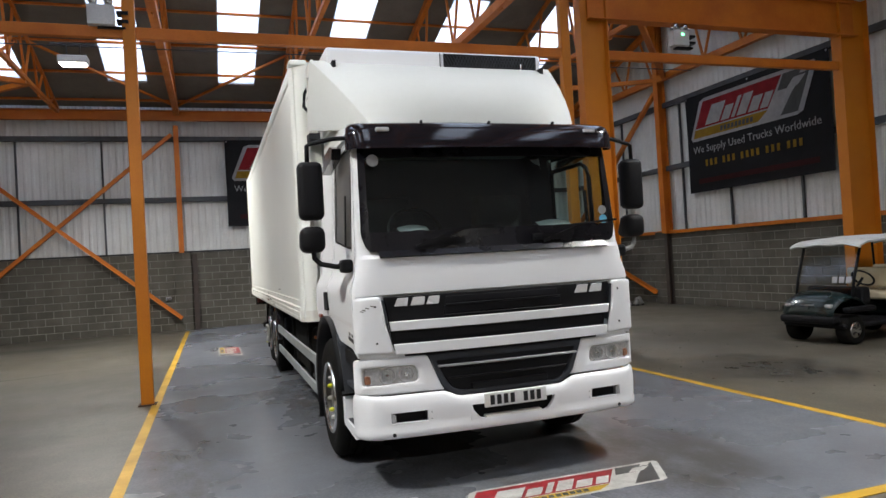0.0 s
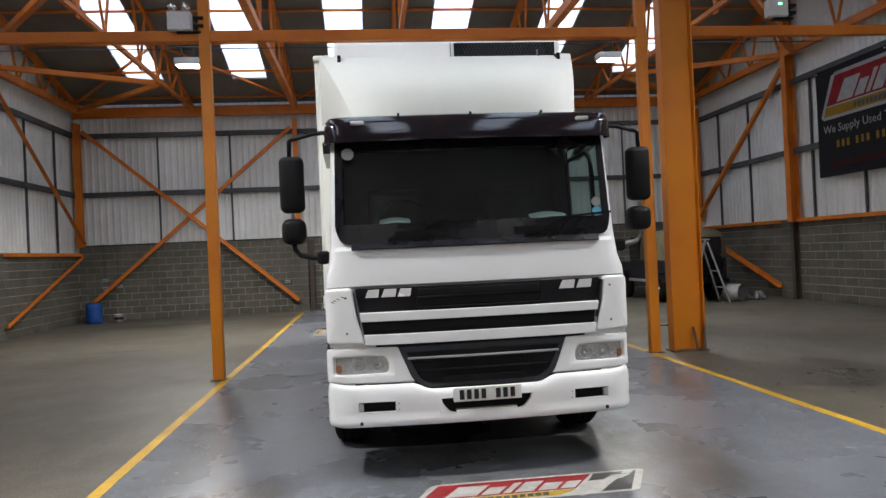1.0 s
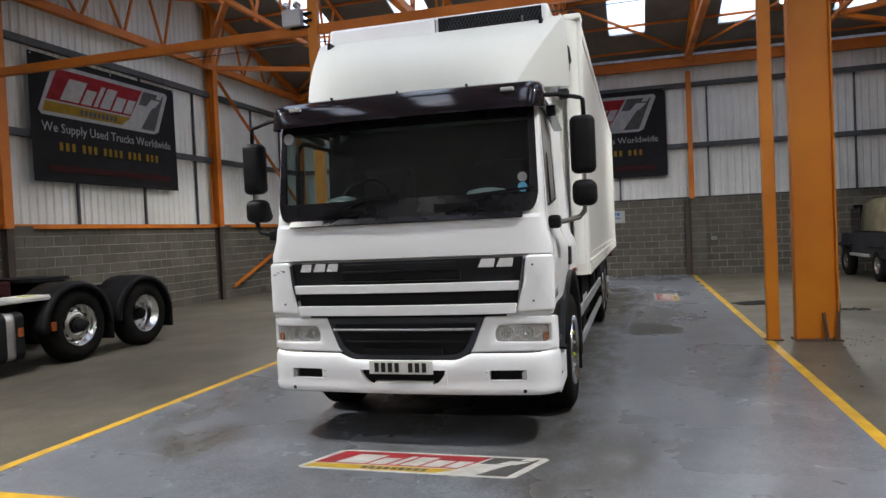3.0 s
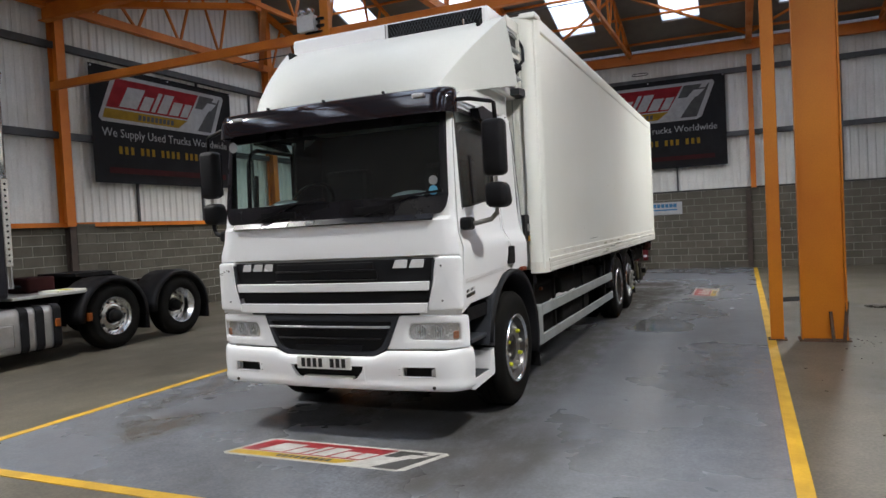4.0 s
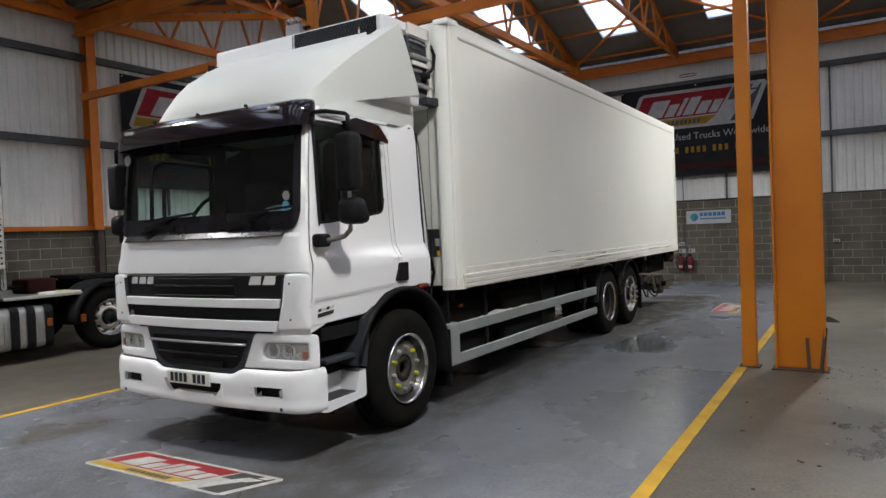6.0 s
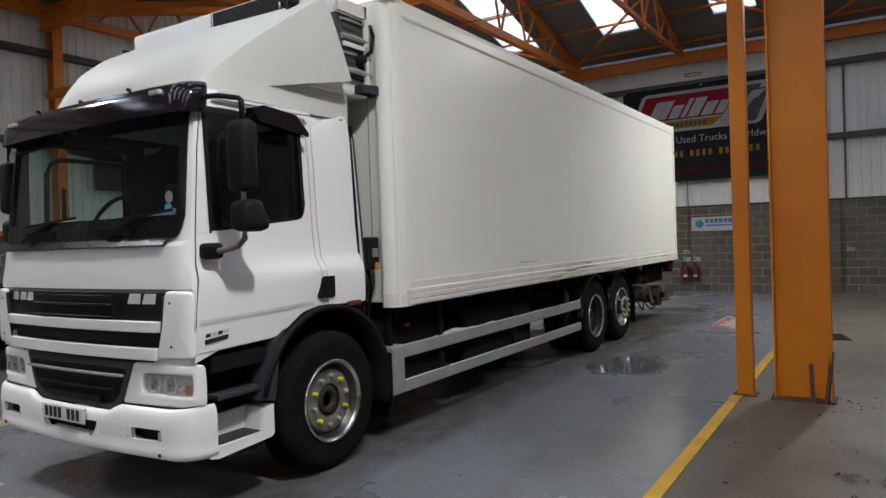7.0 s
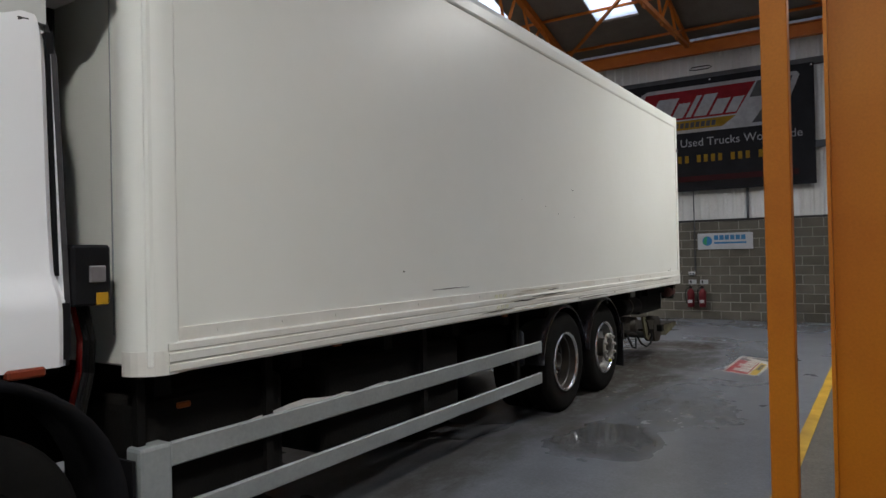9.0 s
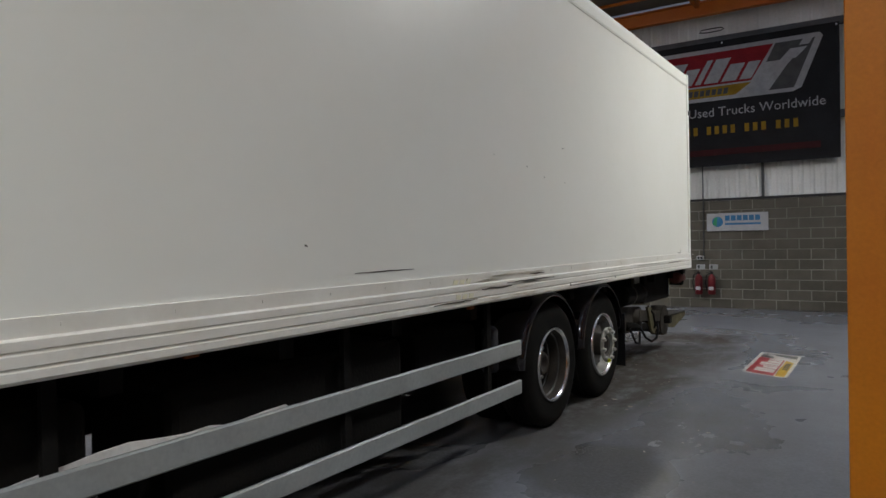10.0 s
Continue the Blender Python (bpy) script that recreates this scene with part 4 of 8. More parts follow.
    bm = prism([(5.55, 2.5), (6.02, 2.44), (6.02, 2.47), (5.9, 2.58), (5.6, 2.61), (5.5, 2.58)], sd * 1.075, sd * 1.15, "x")
    part("window_visor", bm, M["gloss_black"], cab, "black wind deflector over the window")

# cabin inside
for sd in (1, -1):
    part("inner_frame", tube([(sd * 1.03, 5.29, 1.8), (sd * 1.02, 5.3, 2.3), (sd * 1.015, 5.33, 2.38), (sd * 1.015, 5.41, 2.425), (sd * 1.015, 5.94, 2.425), (sd * 1.02, 5.97, 2.38), (sd * 1.03, 5.97, 1.8)], 0.02), M["black"], cab, "", True)
part("dashboard", soft_box(-1.02, 1.02, 5.05, 5.42, 1.55, 1.86, 0.04, 2), M["cabin"], cab)
part("bulkhead", boxes((-1.05, 1.05, 6.48, 6.52, 1.25, 2.64)), M["cabin"], cab)
for sx in (-0.55, 0.55):
    bm = soft_box(sx - 0.26, sx + 0.26, 5.75, 6.25, 1.45, 1.66, 0.05, 2)
    bm2 = soft_box(sx - 0.25, sx + 0.25, 6.18, 6.34, 1.6, 2.25, 0.05, 2)
    part("seat_base", bm, M["cabin"], cab)
    part("seat_back", bm2, M["cabin"], cab)
ring = [(-0.5 + 0.22 * math.cos(a), 5.5 + 0.1 * math.sin(a), 1.9 + 0.19 * math.sin(a)) for a in np.linspace(0, 2 * math.pi, 28, endpoint=False)]
part("steering_wheel", tube(ring, 0.018, 8, True), M["black"], cab, "", True)
for z, m in ((1.915, M["sticker"]), (1.99, M["sticker_grey"])):
    ob = part("sticker", lathe([(0, 0.036), (0.002, 0.036)], 20, "y"), m, cab)
    ob.location = (0.945, 4.985 + (z - 1.9) * 0.1, z)
ob = part("sticker", lathe([(0, 0.045), (0.002, 0.045)], 20, "y"), M["sticker_grey"], cab)
ob.location = (-0.94, 5.01, 2.41)

for px_, w_ in ((0.62, 0.3), (-0.6, 0.24)):
    bm = bmesh.new()
    grid = [[bm.verts.new((px_ + w_ * (i / 6 - 0.5), 5.06 + 0.2 * j / 4, 1.872 + 0.05 * (j / 4) ** 2 + 0.02 * math.sin(math.pi * i / 6))) for i in range(7)] for j in range(5)]
    for r0, r1 in zip(grid, grid[1:]):
        for i in range(6):
            bm.faces.new((r0[i], r0[i + 1], r1[i + 1], r1[i]))
    thicken(part("dash_paper", bm, M["plate_white"], cab, "white sheet lying on the dashboard", True), 0.002)

# sun visor
bm = bmesh.new()
prof = [(0.0, 2.705), (0.05, 2.7), (0.095, 2.675), (0.122, 2.61), (0.125, 2.495), (0.116, 2.495), (0.113, 2.605), (0.088, 2.663), (0.045, 2.688), (0.0, 2.692)]
ss = FRONT + [1.15, 1.3, 1.45, 1.6, 1.75, 1.9, 2.0]
for sd in (1, -1):
    grid = []
    for o, z in prof:
        row = []
        for s in ss:
            p = cab_point(s, 2.56, 0.01 + o * (1 if s < 1.3 else 1 - 0.75 * (s - 1.3) / 0.7))
            row.append(bm.verts.new((sd * p.x, p.y + (z - 2.56) * 0.12 + 0.04 * max(0.0, s - 1.5), z + 0.03 * max(0.0, s - 1.4) * (2.55 - z) / 0.1 * (z < 2.55))))
        grid.append(row)
    for j in range(len(prof) - 1):
        for i in range(len(ss) - 1):
            bm.faces.new((grid[j][i], grid[j][i + 1], grid[j + 1][i + 1], grid[j + 1][i]))
visor = part("sun_visor", finish(bm), M["gloss_black"], lorry, "glossy smoked sun visor over the windscreen", True)
visor.data.set_sharp_from_angle(angle=radians(40))
for sx in (-0.86, 0.86):
    part("marker_light", soft_box(sx - 0.05, sx + 0.05, 4.972, 5.01, 2.62, 2.65, 0.006, 1), M["marker"], visor, "clear marker light")
for sx in (-0.55, 0.0, 0.55):
    part("visor_clip", soft_box(sx - 0.008, sx + 0.008, 5.0, 5.03, 2.69, 2.71, 0.003, 1), M["black"], visor)


# front panels: rows between two edges on the cab's front
def fascia(name, z0, z1, left, right, off, thick, material, parent, label="", nu=12, nz=3, bend=0.05, edge=0.006):
    """A panel on the front: left and right give its edges at each height as (z, u)."""
    bm = bmesh.new()
    grid = []
    for j in range(nz + 1):
        z = z0 + (z1 - z0) * j / nz
        l, r = lerp(left, z), lerp(right, z)
        row = []
        for i in range(nu + 1):
            u = l + (r - l) * i / nu
            a = min(abs(u), 0.94)
            y = cab_front(min(max(z, 0.98), 1.7)) + bend * (a / 0.94) ** 2 - off
            if abs(u) > 0.94:
                q = min((abs(u) - 0.94) / 0.225, 1)
                y += 0.16 * (1 - math.sqrt(max(0, 1 - q * q)))
            row.append(bm.verts.new((u, y, z)))
        grid.append(row)
    for r0, r1 in zip(grid, grid[1:]):
        for i in range(nu):
            bm.faces.new((r0[i], r0[i + 1], r1[i + 1], r1[i]))
    ob = thicken(part(name, bm, material, parent, label), thick, None, False)
    ob.data.shade_smooth()
    bv = ob.modifiers.new("round", "BEVEL")
    bv.width, bv.segments, bv.limit_method, bv.angle_limit = edge, 2, "ANGLE", radians(50)
    bv.harden_normals = True
    return ob


def taper(z):
    return lerp([(0.94, 0.855), (1.42, 0.93)], z)


def edges(z0, z1, grow=0.0):
    return [(z0, -taper(z0) - grow), (z1, -taper(z1) - grow)], [(z0, taper(z0) + grow), (z1, taper(z1) + grow)]


# one-piece panels bent round the front corner
def bent(a, z, line, lift=0.0):
    """A place on the front: a runs from the middle out and round the corner; line is y at the middle, x where it starts to turn, x of the side, depth of the turn."""
    y0, x0, x1, deep = line
    m_ = abs(a)
    run = 1.25 * (x1 - x0)
    x, y, nx, ny = m_, y0 + 0.05 * (min(m_, x0) / 0.94) ** 2, 0.0, -1.0
    if m_ > x0:
        th = radians(90) * min((m_ - x0) / run, 1.0)
        x, y = x0 + (x1 - x0) * math.sin(th), y + deep * (1 - math.cos(th)) + max(0.0, m_ - x0 - run)
        nx, ny = math.sin(th), -math.cos(th)
    return (math.copysign(x + nx * lift, a if a else 1), y + ny * lift, z)


def round_corners(pts, radii, n=5):
    """A polygon with each corner rounded by its own radius."""
    out = []
    for i, p in enumerate(pts):
        p, a, b = Vector(p), Vector(pts[i - 1]), Vector(pts[(i + 1) % len(pts)])
        r = min(radii[i], (a - p).length * 0.48, (b - p).length * 0.48)
        e, g = p + (a - p).normalized() * r, p + (b - p).normalized() * r
        out += [tuple((1 - q) ** 2 * e + 2 * q * (1 - q) * p + q * q * g) for q in (k / n for k in range(n + 1))]
    return out


def reach(poly, c, th):
    """How far the outline lies from the centre in one direction."""
    d = Vector((math.cos(th), math.sin(th)))
    best = 0.0
    for i in range(len(poly)):
        p, e = Vector(poly[i - 1]) - c, Vector(poly[i]) - Vector(poly[i - 1])
        den = d.x * e.y - d.y * e.x
        if abs(den) > 1e-12:
            k_, w_ = (p.x * e.y - p.y * e.x) / den, (p.x * d.y - p.y * d.x) / den
            if k_ > 0 and -1e-6 <= w_ <= 1 + 1e-6:
                best = max(best, k_)
    return best


def moulding(name, outer, line, material, parent, label="", hole=None, lift=0.0, deep=0.045, roll=0.012, sd=1):
    """A moulded panel with rolled edges, with or without a hole, bent round the front."""
    ref = hole or outer
    c = Vector((sum(p[0] for p in ref) / len(ref), sum(p[1] for p in ref) / len(ref)))
    dirs = sorted({round(math.atan2(p[1] - c.y, p[0] - c.x), 4) for p in outer + (hole or [])})
    bm = bmesh.new()
    loops = []
    for th in dirs:
        r1, r0 = reach(outer, c, th), reach(hole, c, th) if hole else 0.0
        k_ = min(roll, (r1 - r0) * 0.3)
        rs = [(r0, -0.03), (r0 + 0.15 * k_, -0.3 * k_), (r0 + 0.5 * k_, 0.0)] if hole else [(0.002, 0.0)]
        rs += [(r0 + (r1 - r0) * q, 0.0) for q in (0.35, 0.55, 0.75)] if hole else [(r1 * q, 0.0) for q in (0.15, 0.3, 0.45, 0.6, 0.75, 0.87)]
        rs += [(r1 - k_, 0.0), (r1 - 0.6 * k_, -0.1 * k_), (r1 - 0.25 * k_, -0.4 * k_), (r1 - 0.06 * k_, -0.75 * k_), (r1, -1.3 * k_), (r1, -deep)]
        col_ = []
        for r, h in rs:
            x, y, z = bent(c.x + r * math.cos(th), c.y + r * math.sin(th), line, lift + h)
            col_.append(bm.verts.new((sd * x, y, z)))
        loops.append(col_)
    for i in range(len(loops)):
        for j in range(len(loops[0]) - 1):
            bm.faces.new((loops[i - 1][j], loops[i][j], loops[i][j + 1], loops[i - 1][j + 1]))
    bmesh.ops.remove_doubles(bm, verts=bm.verts[:], dist=2e-4)
    return part(name, bm, material, parent, label, True)


grille = fascia("grille", 0.945, 1.408, *edges(0.945, 1.408), 0.004, 0.02, M["black"], lorry, "black radiator grille with white bars")
for z0, z1, o in ((1.165, 1.232, 0.035), (0.992, 1.068, 0.035)):
    fascia("grille_bar", z0, z1, *edges(z0, z1), o, 0.04, M["white"], grille, "white grille bar", 14, 2)
fascia("grille_panel", 1.236, 1.41, *edges(1.236, 1.41), 0.02, 0.02, M["black"], grille, "", 14, 2)
fascia("grille_slat", 1.338, 1.39, [(1.3, -0.47)], [(1.3, 0.44)], 0.034, 0.012, M["slat"], grille, "", 10, 1)
fascia("grille_slat", 1.262, 1.322, [(1.2, -0.49)], [(1.2, 0.47)], 0.036, 0.012, M["slat"], grille, "", 10, 1)
fascia("grille_slat", 1.245, 1.258, [(1.2, -0.49)], [(1.2, 0.47)], 0.046, 0.02, M["black"], grille, "", 10, 1)
fascia("grille_slat", 1.326, 1.336, [(1.2, -0.48)], [(1.2, 0.46)], 0.046, 0.02, M["black"], grille, "", 10, 1)
fascia("grille_slat", 1.09, 1.143, [(1.0, -0.86)], [(1.0, 0.86)], 0.014, 0.012, M["slat"], grille, "", 10, 1)
for i, w in enumerate((0.1, 0.108, 0.1)):
    u = -0.86 + 0.118 * i
    fascia("emblem_block", 1.337, 1.4, [(1.337, u), (1.4, u + 0.028)], [(1.337, u + w), (1.4, u + w + 0.012)], 0.03, 0.012, M["emblem"], grille, "plain silver emblem block", 2, 1)
for i, w in enumerate((0.122, 0.122)):
    u = 0.595 + 0.135 * i
    fascia("emblem_block", 1.335, 1.402, [(1.335, u), (1.402, u + 0.032)], [(1.335, u + w), (1.402, u + w + 0.014)], 0.03, 0.012, M["emblem"], grille, "plain silver emblem block", 2, 1)

# corner panels beside the grille; the open air-gap shows on their inner edge
CORNER_LINE, LAMP_LINE = (4.873, 1.03, 1.152, 0.07), (4.893, 0.98, 1.162, 0.115)
for sd in (1, -1):
    shape_ = round_corners([(0.87, 1.0), (1.175, 1.008), (1.188, 1.2), (1.175, 1.414), (0.955, 1.418), (0.915, 1.2)], [0.03, 0.04, 0.1, 0.05, 0.03, 0.15])
    c = moulding("corner_panel", shape_, CORNER_LINE, M["white"], lorry, "white corner panel beside the grille", deep=0.06, roll=0.02, sd=sd)
    for z in (1.083, 1.346):
        ob = part("screw", lathe([(0, 0.008), (0.004, 0.008)], 10, "y"), M["dark_letter"], c)
        ob.location = (sd * 1.0, 4.927, z)
    if sd < 0:
        for i, (a_, z) in enumerate(((1.02, 1.352), (1.05, 1.34), (1.07, 1.327), (1.085, 1.318))):
            ob = part("paint_scuff", soft_box(-0.014, 0.014, -0.001, 0.001, -0.003, 0.003, 0.001, 1), M["scuff"], c, "dark paint scuff")
            x, y, z = bent(a_, z, CORNER_LINE, 0.001)
            ob.matrix_basis = pose(-x, y, z, 0, 18, -12)
    part("air_gap", prism([(sd * x, z) for x, z in ((0.885, 1.03), (0.9, 1.06), (0.928, 1.2), (0.946, 1.39), (0.936, 1.39), (0.912, 1.2), (0.885, 1.06))], 4.925, 4.99, "y"), M["charcoal"], c)
    moulding("panel_neck", round_corners([(0.78, 0.94), (0.8, 1.02), (1.09, 1.02), (1.13, 0.94)], [0.01] * 4), (4.915, 0.98, 1.13, 0.09), M["white"], c, "white neck over the headlamp", sd=sd)

# lower grille, headlamp panels
INTAKE = [(-0.635, 0.972), (0.635, 0.972), (0.535, 0.72), (0.44, 0.655), (-0.44, 0.655), (-0.535, 0.72)]
INTAKE_HOLE = [(-0.575, 0.925), (0.575, 0.925), (0.475, 0.73), (0.4, 0.69), (-0.4, 0.69), (-0.475, 0.73)]
low = moulding("lower_grille", round_corners(INTAKE, [0.01, 0.01, 0.09, 0.09, 0.09, 0.09]), (4.885, 0.98, 1.16, 0.1), M["charcoal"], lorry, "black lower air intake", round_corners(INTAKE_HOLE, [0.02, 0.02, 0.06, 0.05, 0.05, 0.06]), deep=0.06, roll=0.014)
fascia("intake_back", 0.66, 0.95, [(0.66, -0.42), (0.95, -0.6)], [(0.66, 0.42), (0.95, 0.6)], 0.02, 0.02, M["slat"], low, "", 12, 2)
fascia("intake_strip", 0.877, 0.893, [(0.8, -0.565)], [(0.8, 0.565)], 0.064, 0.03, M["silver"], low, "silver strip", 10, 1)
for z0, z1, w in ((0.80, 0.862, 0.51), (0.738, 0.786, 0.48)):
    fascia("intake_slat", z0, z1, [(0.7, -w)], [(0.7, w)], 0.03, 0.004, M["slat"], low, "", 10, 1)
    fascia("intake_slat", z1, z1 + 0.012, [(0.7, -w)], [(0.7, w)], 0.052, 0.03, M["black"], low, "", 10, 1)
fascia("intake_plate", 0.69, 0.738, [(0.7, -0.31)], [(0.7, 0.31)], 0.046, 0.02, M["slat"], low, "", 10, 1)
LENS = round_corners([(0.705, 0.783), (1.095, 0.777), (1.102, 0.84), (1.098, 0.908), (0.73, 0.907), (0.705, 0.86)], [0.045, 0.025, 0.03, 0.02, 0.05, 0.05])
for sd in (1, -1):
    panel_ = round_corners([(0.63, 0.97), (0.515, 0.706), (0.95, 0.706), (1.195, 0.722), (1.2, 0.84), (1.192, 0.966), (0.95, 0.972)], [0.025, 0.012, 0.1, 0.025, 0.05, 0.03, 0.1])
    moulding("lamp_panel", panel_, LAMP_LINE, M["white"], lorry, "white headlamp surround", LENS, deep=0.07, roll=0.016, sd=sd)
    head = moulding("headlamp", LENS, LAMP_LINE, M["lens"], lorry, "clear twin headlamp", lift=-0.004, deep=0.012, roll=0.01, sd=sd)
    head.visible_shadow = False
    moulding("lamp_bowl", LENS, LAMP_LINE, M["bowl"], head, "silver lamp bowl", lift=-0.026, deep=0.01, roll=0.004, sd=sd)
    for u, r in ((0.79, 0.055), (0.93, 0.058)):
        x, y, z = bent(u, 0.843, LAMP_LINE, -0.018)
        ob = part("reflector", lathe([(0.012, 0.012), (0.011, 0.03), (0.006, r * 0.8), (-0.004, r), (-0.004, r + 0.004), (0.02, r + 0.004)], 28, "y", False), M["mirror_silver"], head, "round silver reflector", True)
        ob.location = (sd * x, y, z)
        ob = part("reflector_rib", boxes(*[(a - 0.0015, a + 0.0015, 0.0, 0.008, -r * 0.75, r * 0.75) for a in (-0.028, -0.01, 0.012, 0.03)]), M["guard"], head)
        ob.location = (sd * x, y, z)
        ob = part("bulb_cap", lathe([(-0.004, 0.012), (0.02, 0.017)], 16, "y"), M["chrome"], head, "", True)
        ob.location = (sd * x, y - 0.004, z)
    moulding("indicator", round_corners([(1.045, 0.79), (1.09, 0.79), (1.093, 0.85), (1.05, 0.85)], [0.015] * 4), LAMP_LINE, M["indicator"], head, "pale amber indicator", lift=-0.014, deep=0.012, roll=0.006, sd=sd)

# bumper
bm = bmesh.new()
BZ = [(0.395, 0.06), (0.398, 0.03), (0.41, 0.008), (0.43, 0.0), (0.455, 0.0), (0.48, 0.006), (0.51, 0.004), (0.545, 0.002), (0.585, 0.0), (0.63, 0.002), (0.665, 0.007), (0.688, 0.016), (0.7, 0.03), (0.703, 0.05)]
BU = [0, 0.16, 0.30, 0.345, 0.40, 0.44, 0.48, 0.53, 0.60, 0.67, 0.80, 0.935, 0.98, 1.02, 1.06, 1.095, 1.12, 1.14, 1.155, 1.162, 1.165]


def bumper_y(u):
    y = 4.83 + 0.05 * (min(u, 0.94) / 0.94) ** 2
    if u > 0.94:
        q = (u - 0.94) / 0.225
        y += 0.21 * (1 - math.sqrt(max(0.0, 1 - q * q)))
    return y


def bumper_z(u, z):
    """The top dips under the air intake and lifts a little to the corners."""
    top = lerp([(0.0, 0.652), (0.40, 0.654), (0.44, 0.664), (0.48, 0.684), (0.53, 0.703), (0.95, 0.703), (1.165, 0.718)], u)
    return z if z < 0.585 else 0.585 + (z - 0.585) * (top - 0.585) / 0.118


for sd in (1, -1):
    grid = []
    for z, back in BZ:
        row = [bm.verts.new((sd * (u - 0.8 * back * max(0.0, (u - 0.94) / 0.225) ** 2), bumper_y(u) + back * (1 - 0.9 * max(0.0, (u - 0.94) / 0.225) ** 2), bumper_z(u, z))) for u in BU]
        row.append(bm.verts.new((sd * (1.165 - back * 0.8), 5.115, bumper_z(1.165, z))))
        grid.append(row)
    for j in range(len(BZ) - 1):
        for i in range(len(BU)):
            zc, uc = (BZ[j][0] + BZ[j + 1][0]) / 2, (BU[i] + (BU[i + 1] if i + 1 < len(BU) else 1.2)) / 2
            fog = 0.67 < uc < 0.935 and 0.51 < zc < 0.585
            slot = uc < 0.345 and 0.48 < zc < 0.585
            if not fog and not slot:
                bm.faces.new((grid[j][i], grid[j][i + 1], grid[j + 1][i + 1], grid[j + 1][i]))
bumper = thicken(part("bumper", finish(bm), M["white"], lorry, "white steel bumper with fog lamp openings"), 0.03, None, False)
bumper.data.shade_smooth()
bv = bumper.modifiers.new("round", "BEVEL")
bv.width, bv.segments, bv.limit_method, bv.angle_limit = 0.006, 2, "ANGLE", radians(40)
bv.harden_normals = True
part("slot_recess", boxes((-0.37, 0.37, 4.9, 4.95, 0.44, 0.6)), M["black"], bumper)
for sd in (1, -1):
    pts = [(0.349, 0.477), (0.235, 0.477), (0.26, 0.482), (0.282, 0.494), (0.305, 0.52), (0.328, 0.55), (0.337, 0.588), (0.349, 0.588)]
    part("slot_corner", prism([(sd * a, b) for a, b in pts], 4.835, 4.87, "y"), M["white"], bumper)
part("slot_lip", soft_box(-0.23, 0.23, 4.845, 4.9, 0.474, 0.494, 0.006, 1), M["rail_alu"], bumper)
for sd in (1, -1):
    part("fog_recess", boxes((sd * 0.805 - 0.14, sd * 0.805 + 0.14, 4.935, 4.97, 0.49, 0.61)), M["black"], bumper)
    part("fog_lamp", prism([(sd * 0.9, 0.515), (sd * 0.93, 0.512), (sd * 0.93, 0.582), (sd * 0.9, 0.565)], 4.885, 4.92, "y"), M["bowl"], bumper, "grey fog lamp edge")
    ob = part("bolt_hole", lathe([(0, 0.014), (0.006, 0.014)], 12, "y"), M["dark_letter"], bumper)
    ob.location = (sd * 0.92, 4.874, 0.432)
    for dz in (0, 0.045):
        ob = part("rivet", lathe([(0, 0.004), (0.003, 0.004)], 8, "y"), M["dark_letter"], bumper)
        ob.location = (sd * 0.645, 4.849, 0.525 + dz)
plate = part("number_plate", soft_box(-0.252, 0.252, 4.80, 4.812, 0.56, 0.662, 0.004, 1), M["plate_white"], lorry, "white number plate with dark bars")
part("plate_bracket", boxes((-0.2, 0.2, 4.812, 4.86, 0.59, 0.645)), M["black"], plate)
for i in range(8):
    if i != 4:
        x = -0.207 + 0.0535 * i
        part("plate_bar", boxes((x, x + 0.034, 4.7965, 4.8, 0.576, 0.646)), M["dark_letter"], plate)

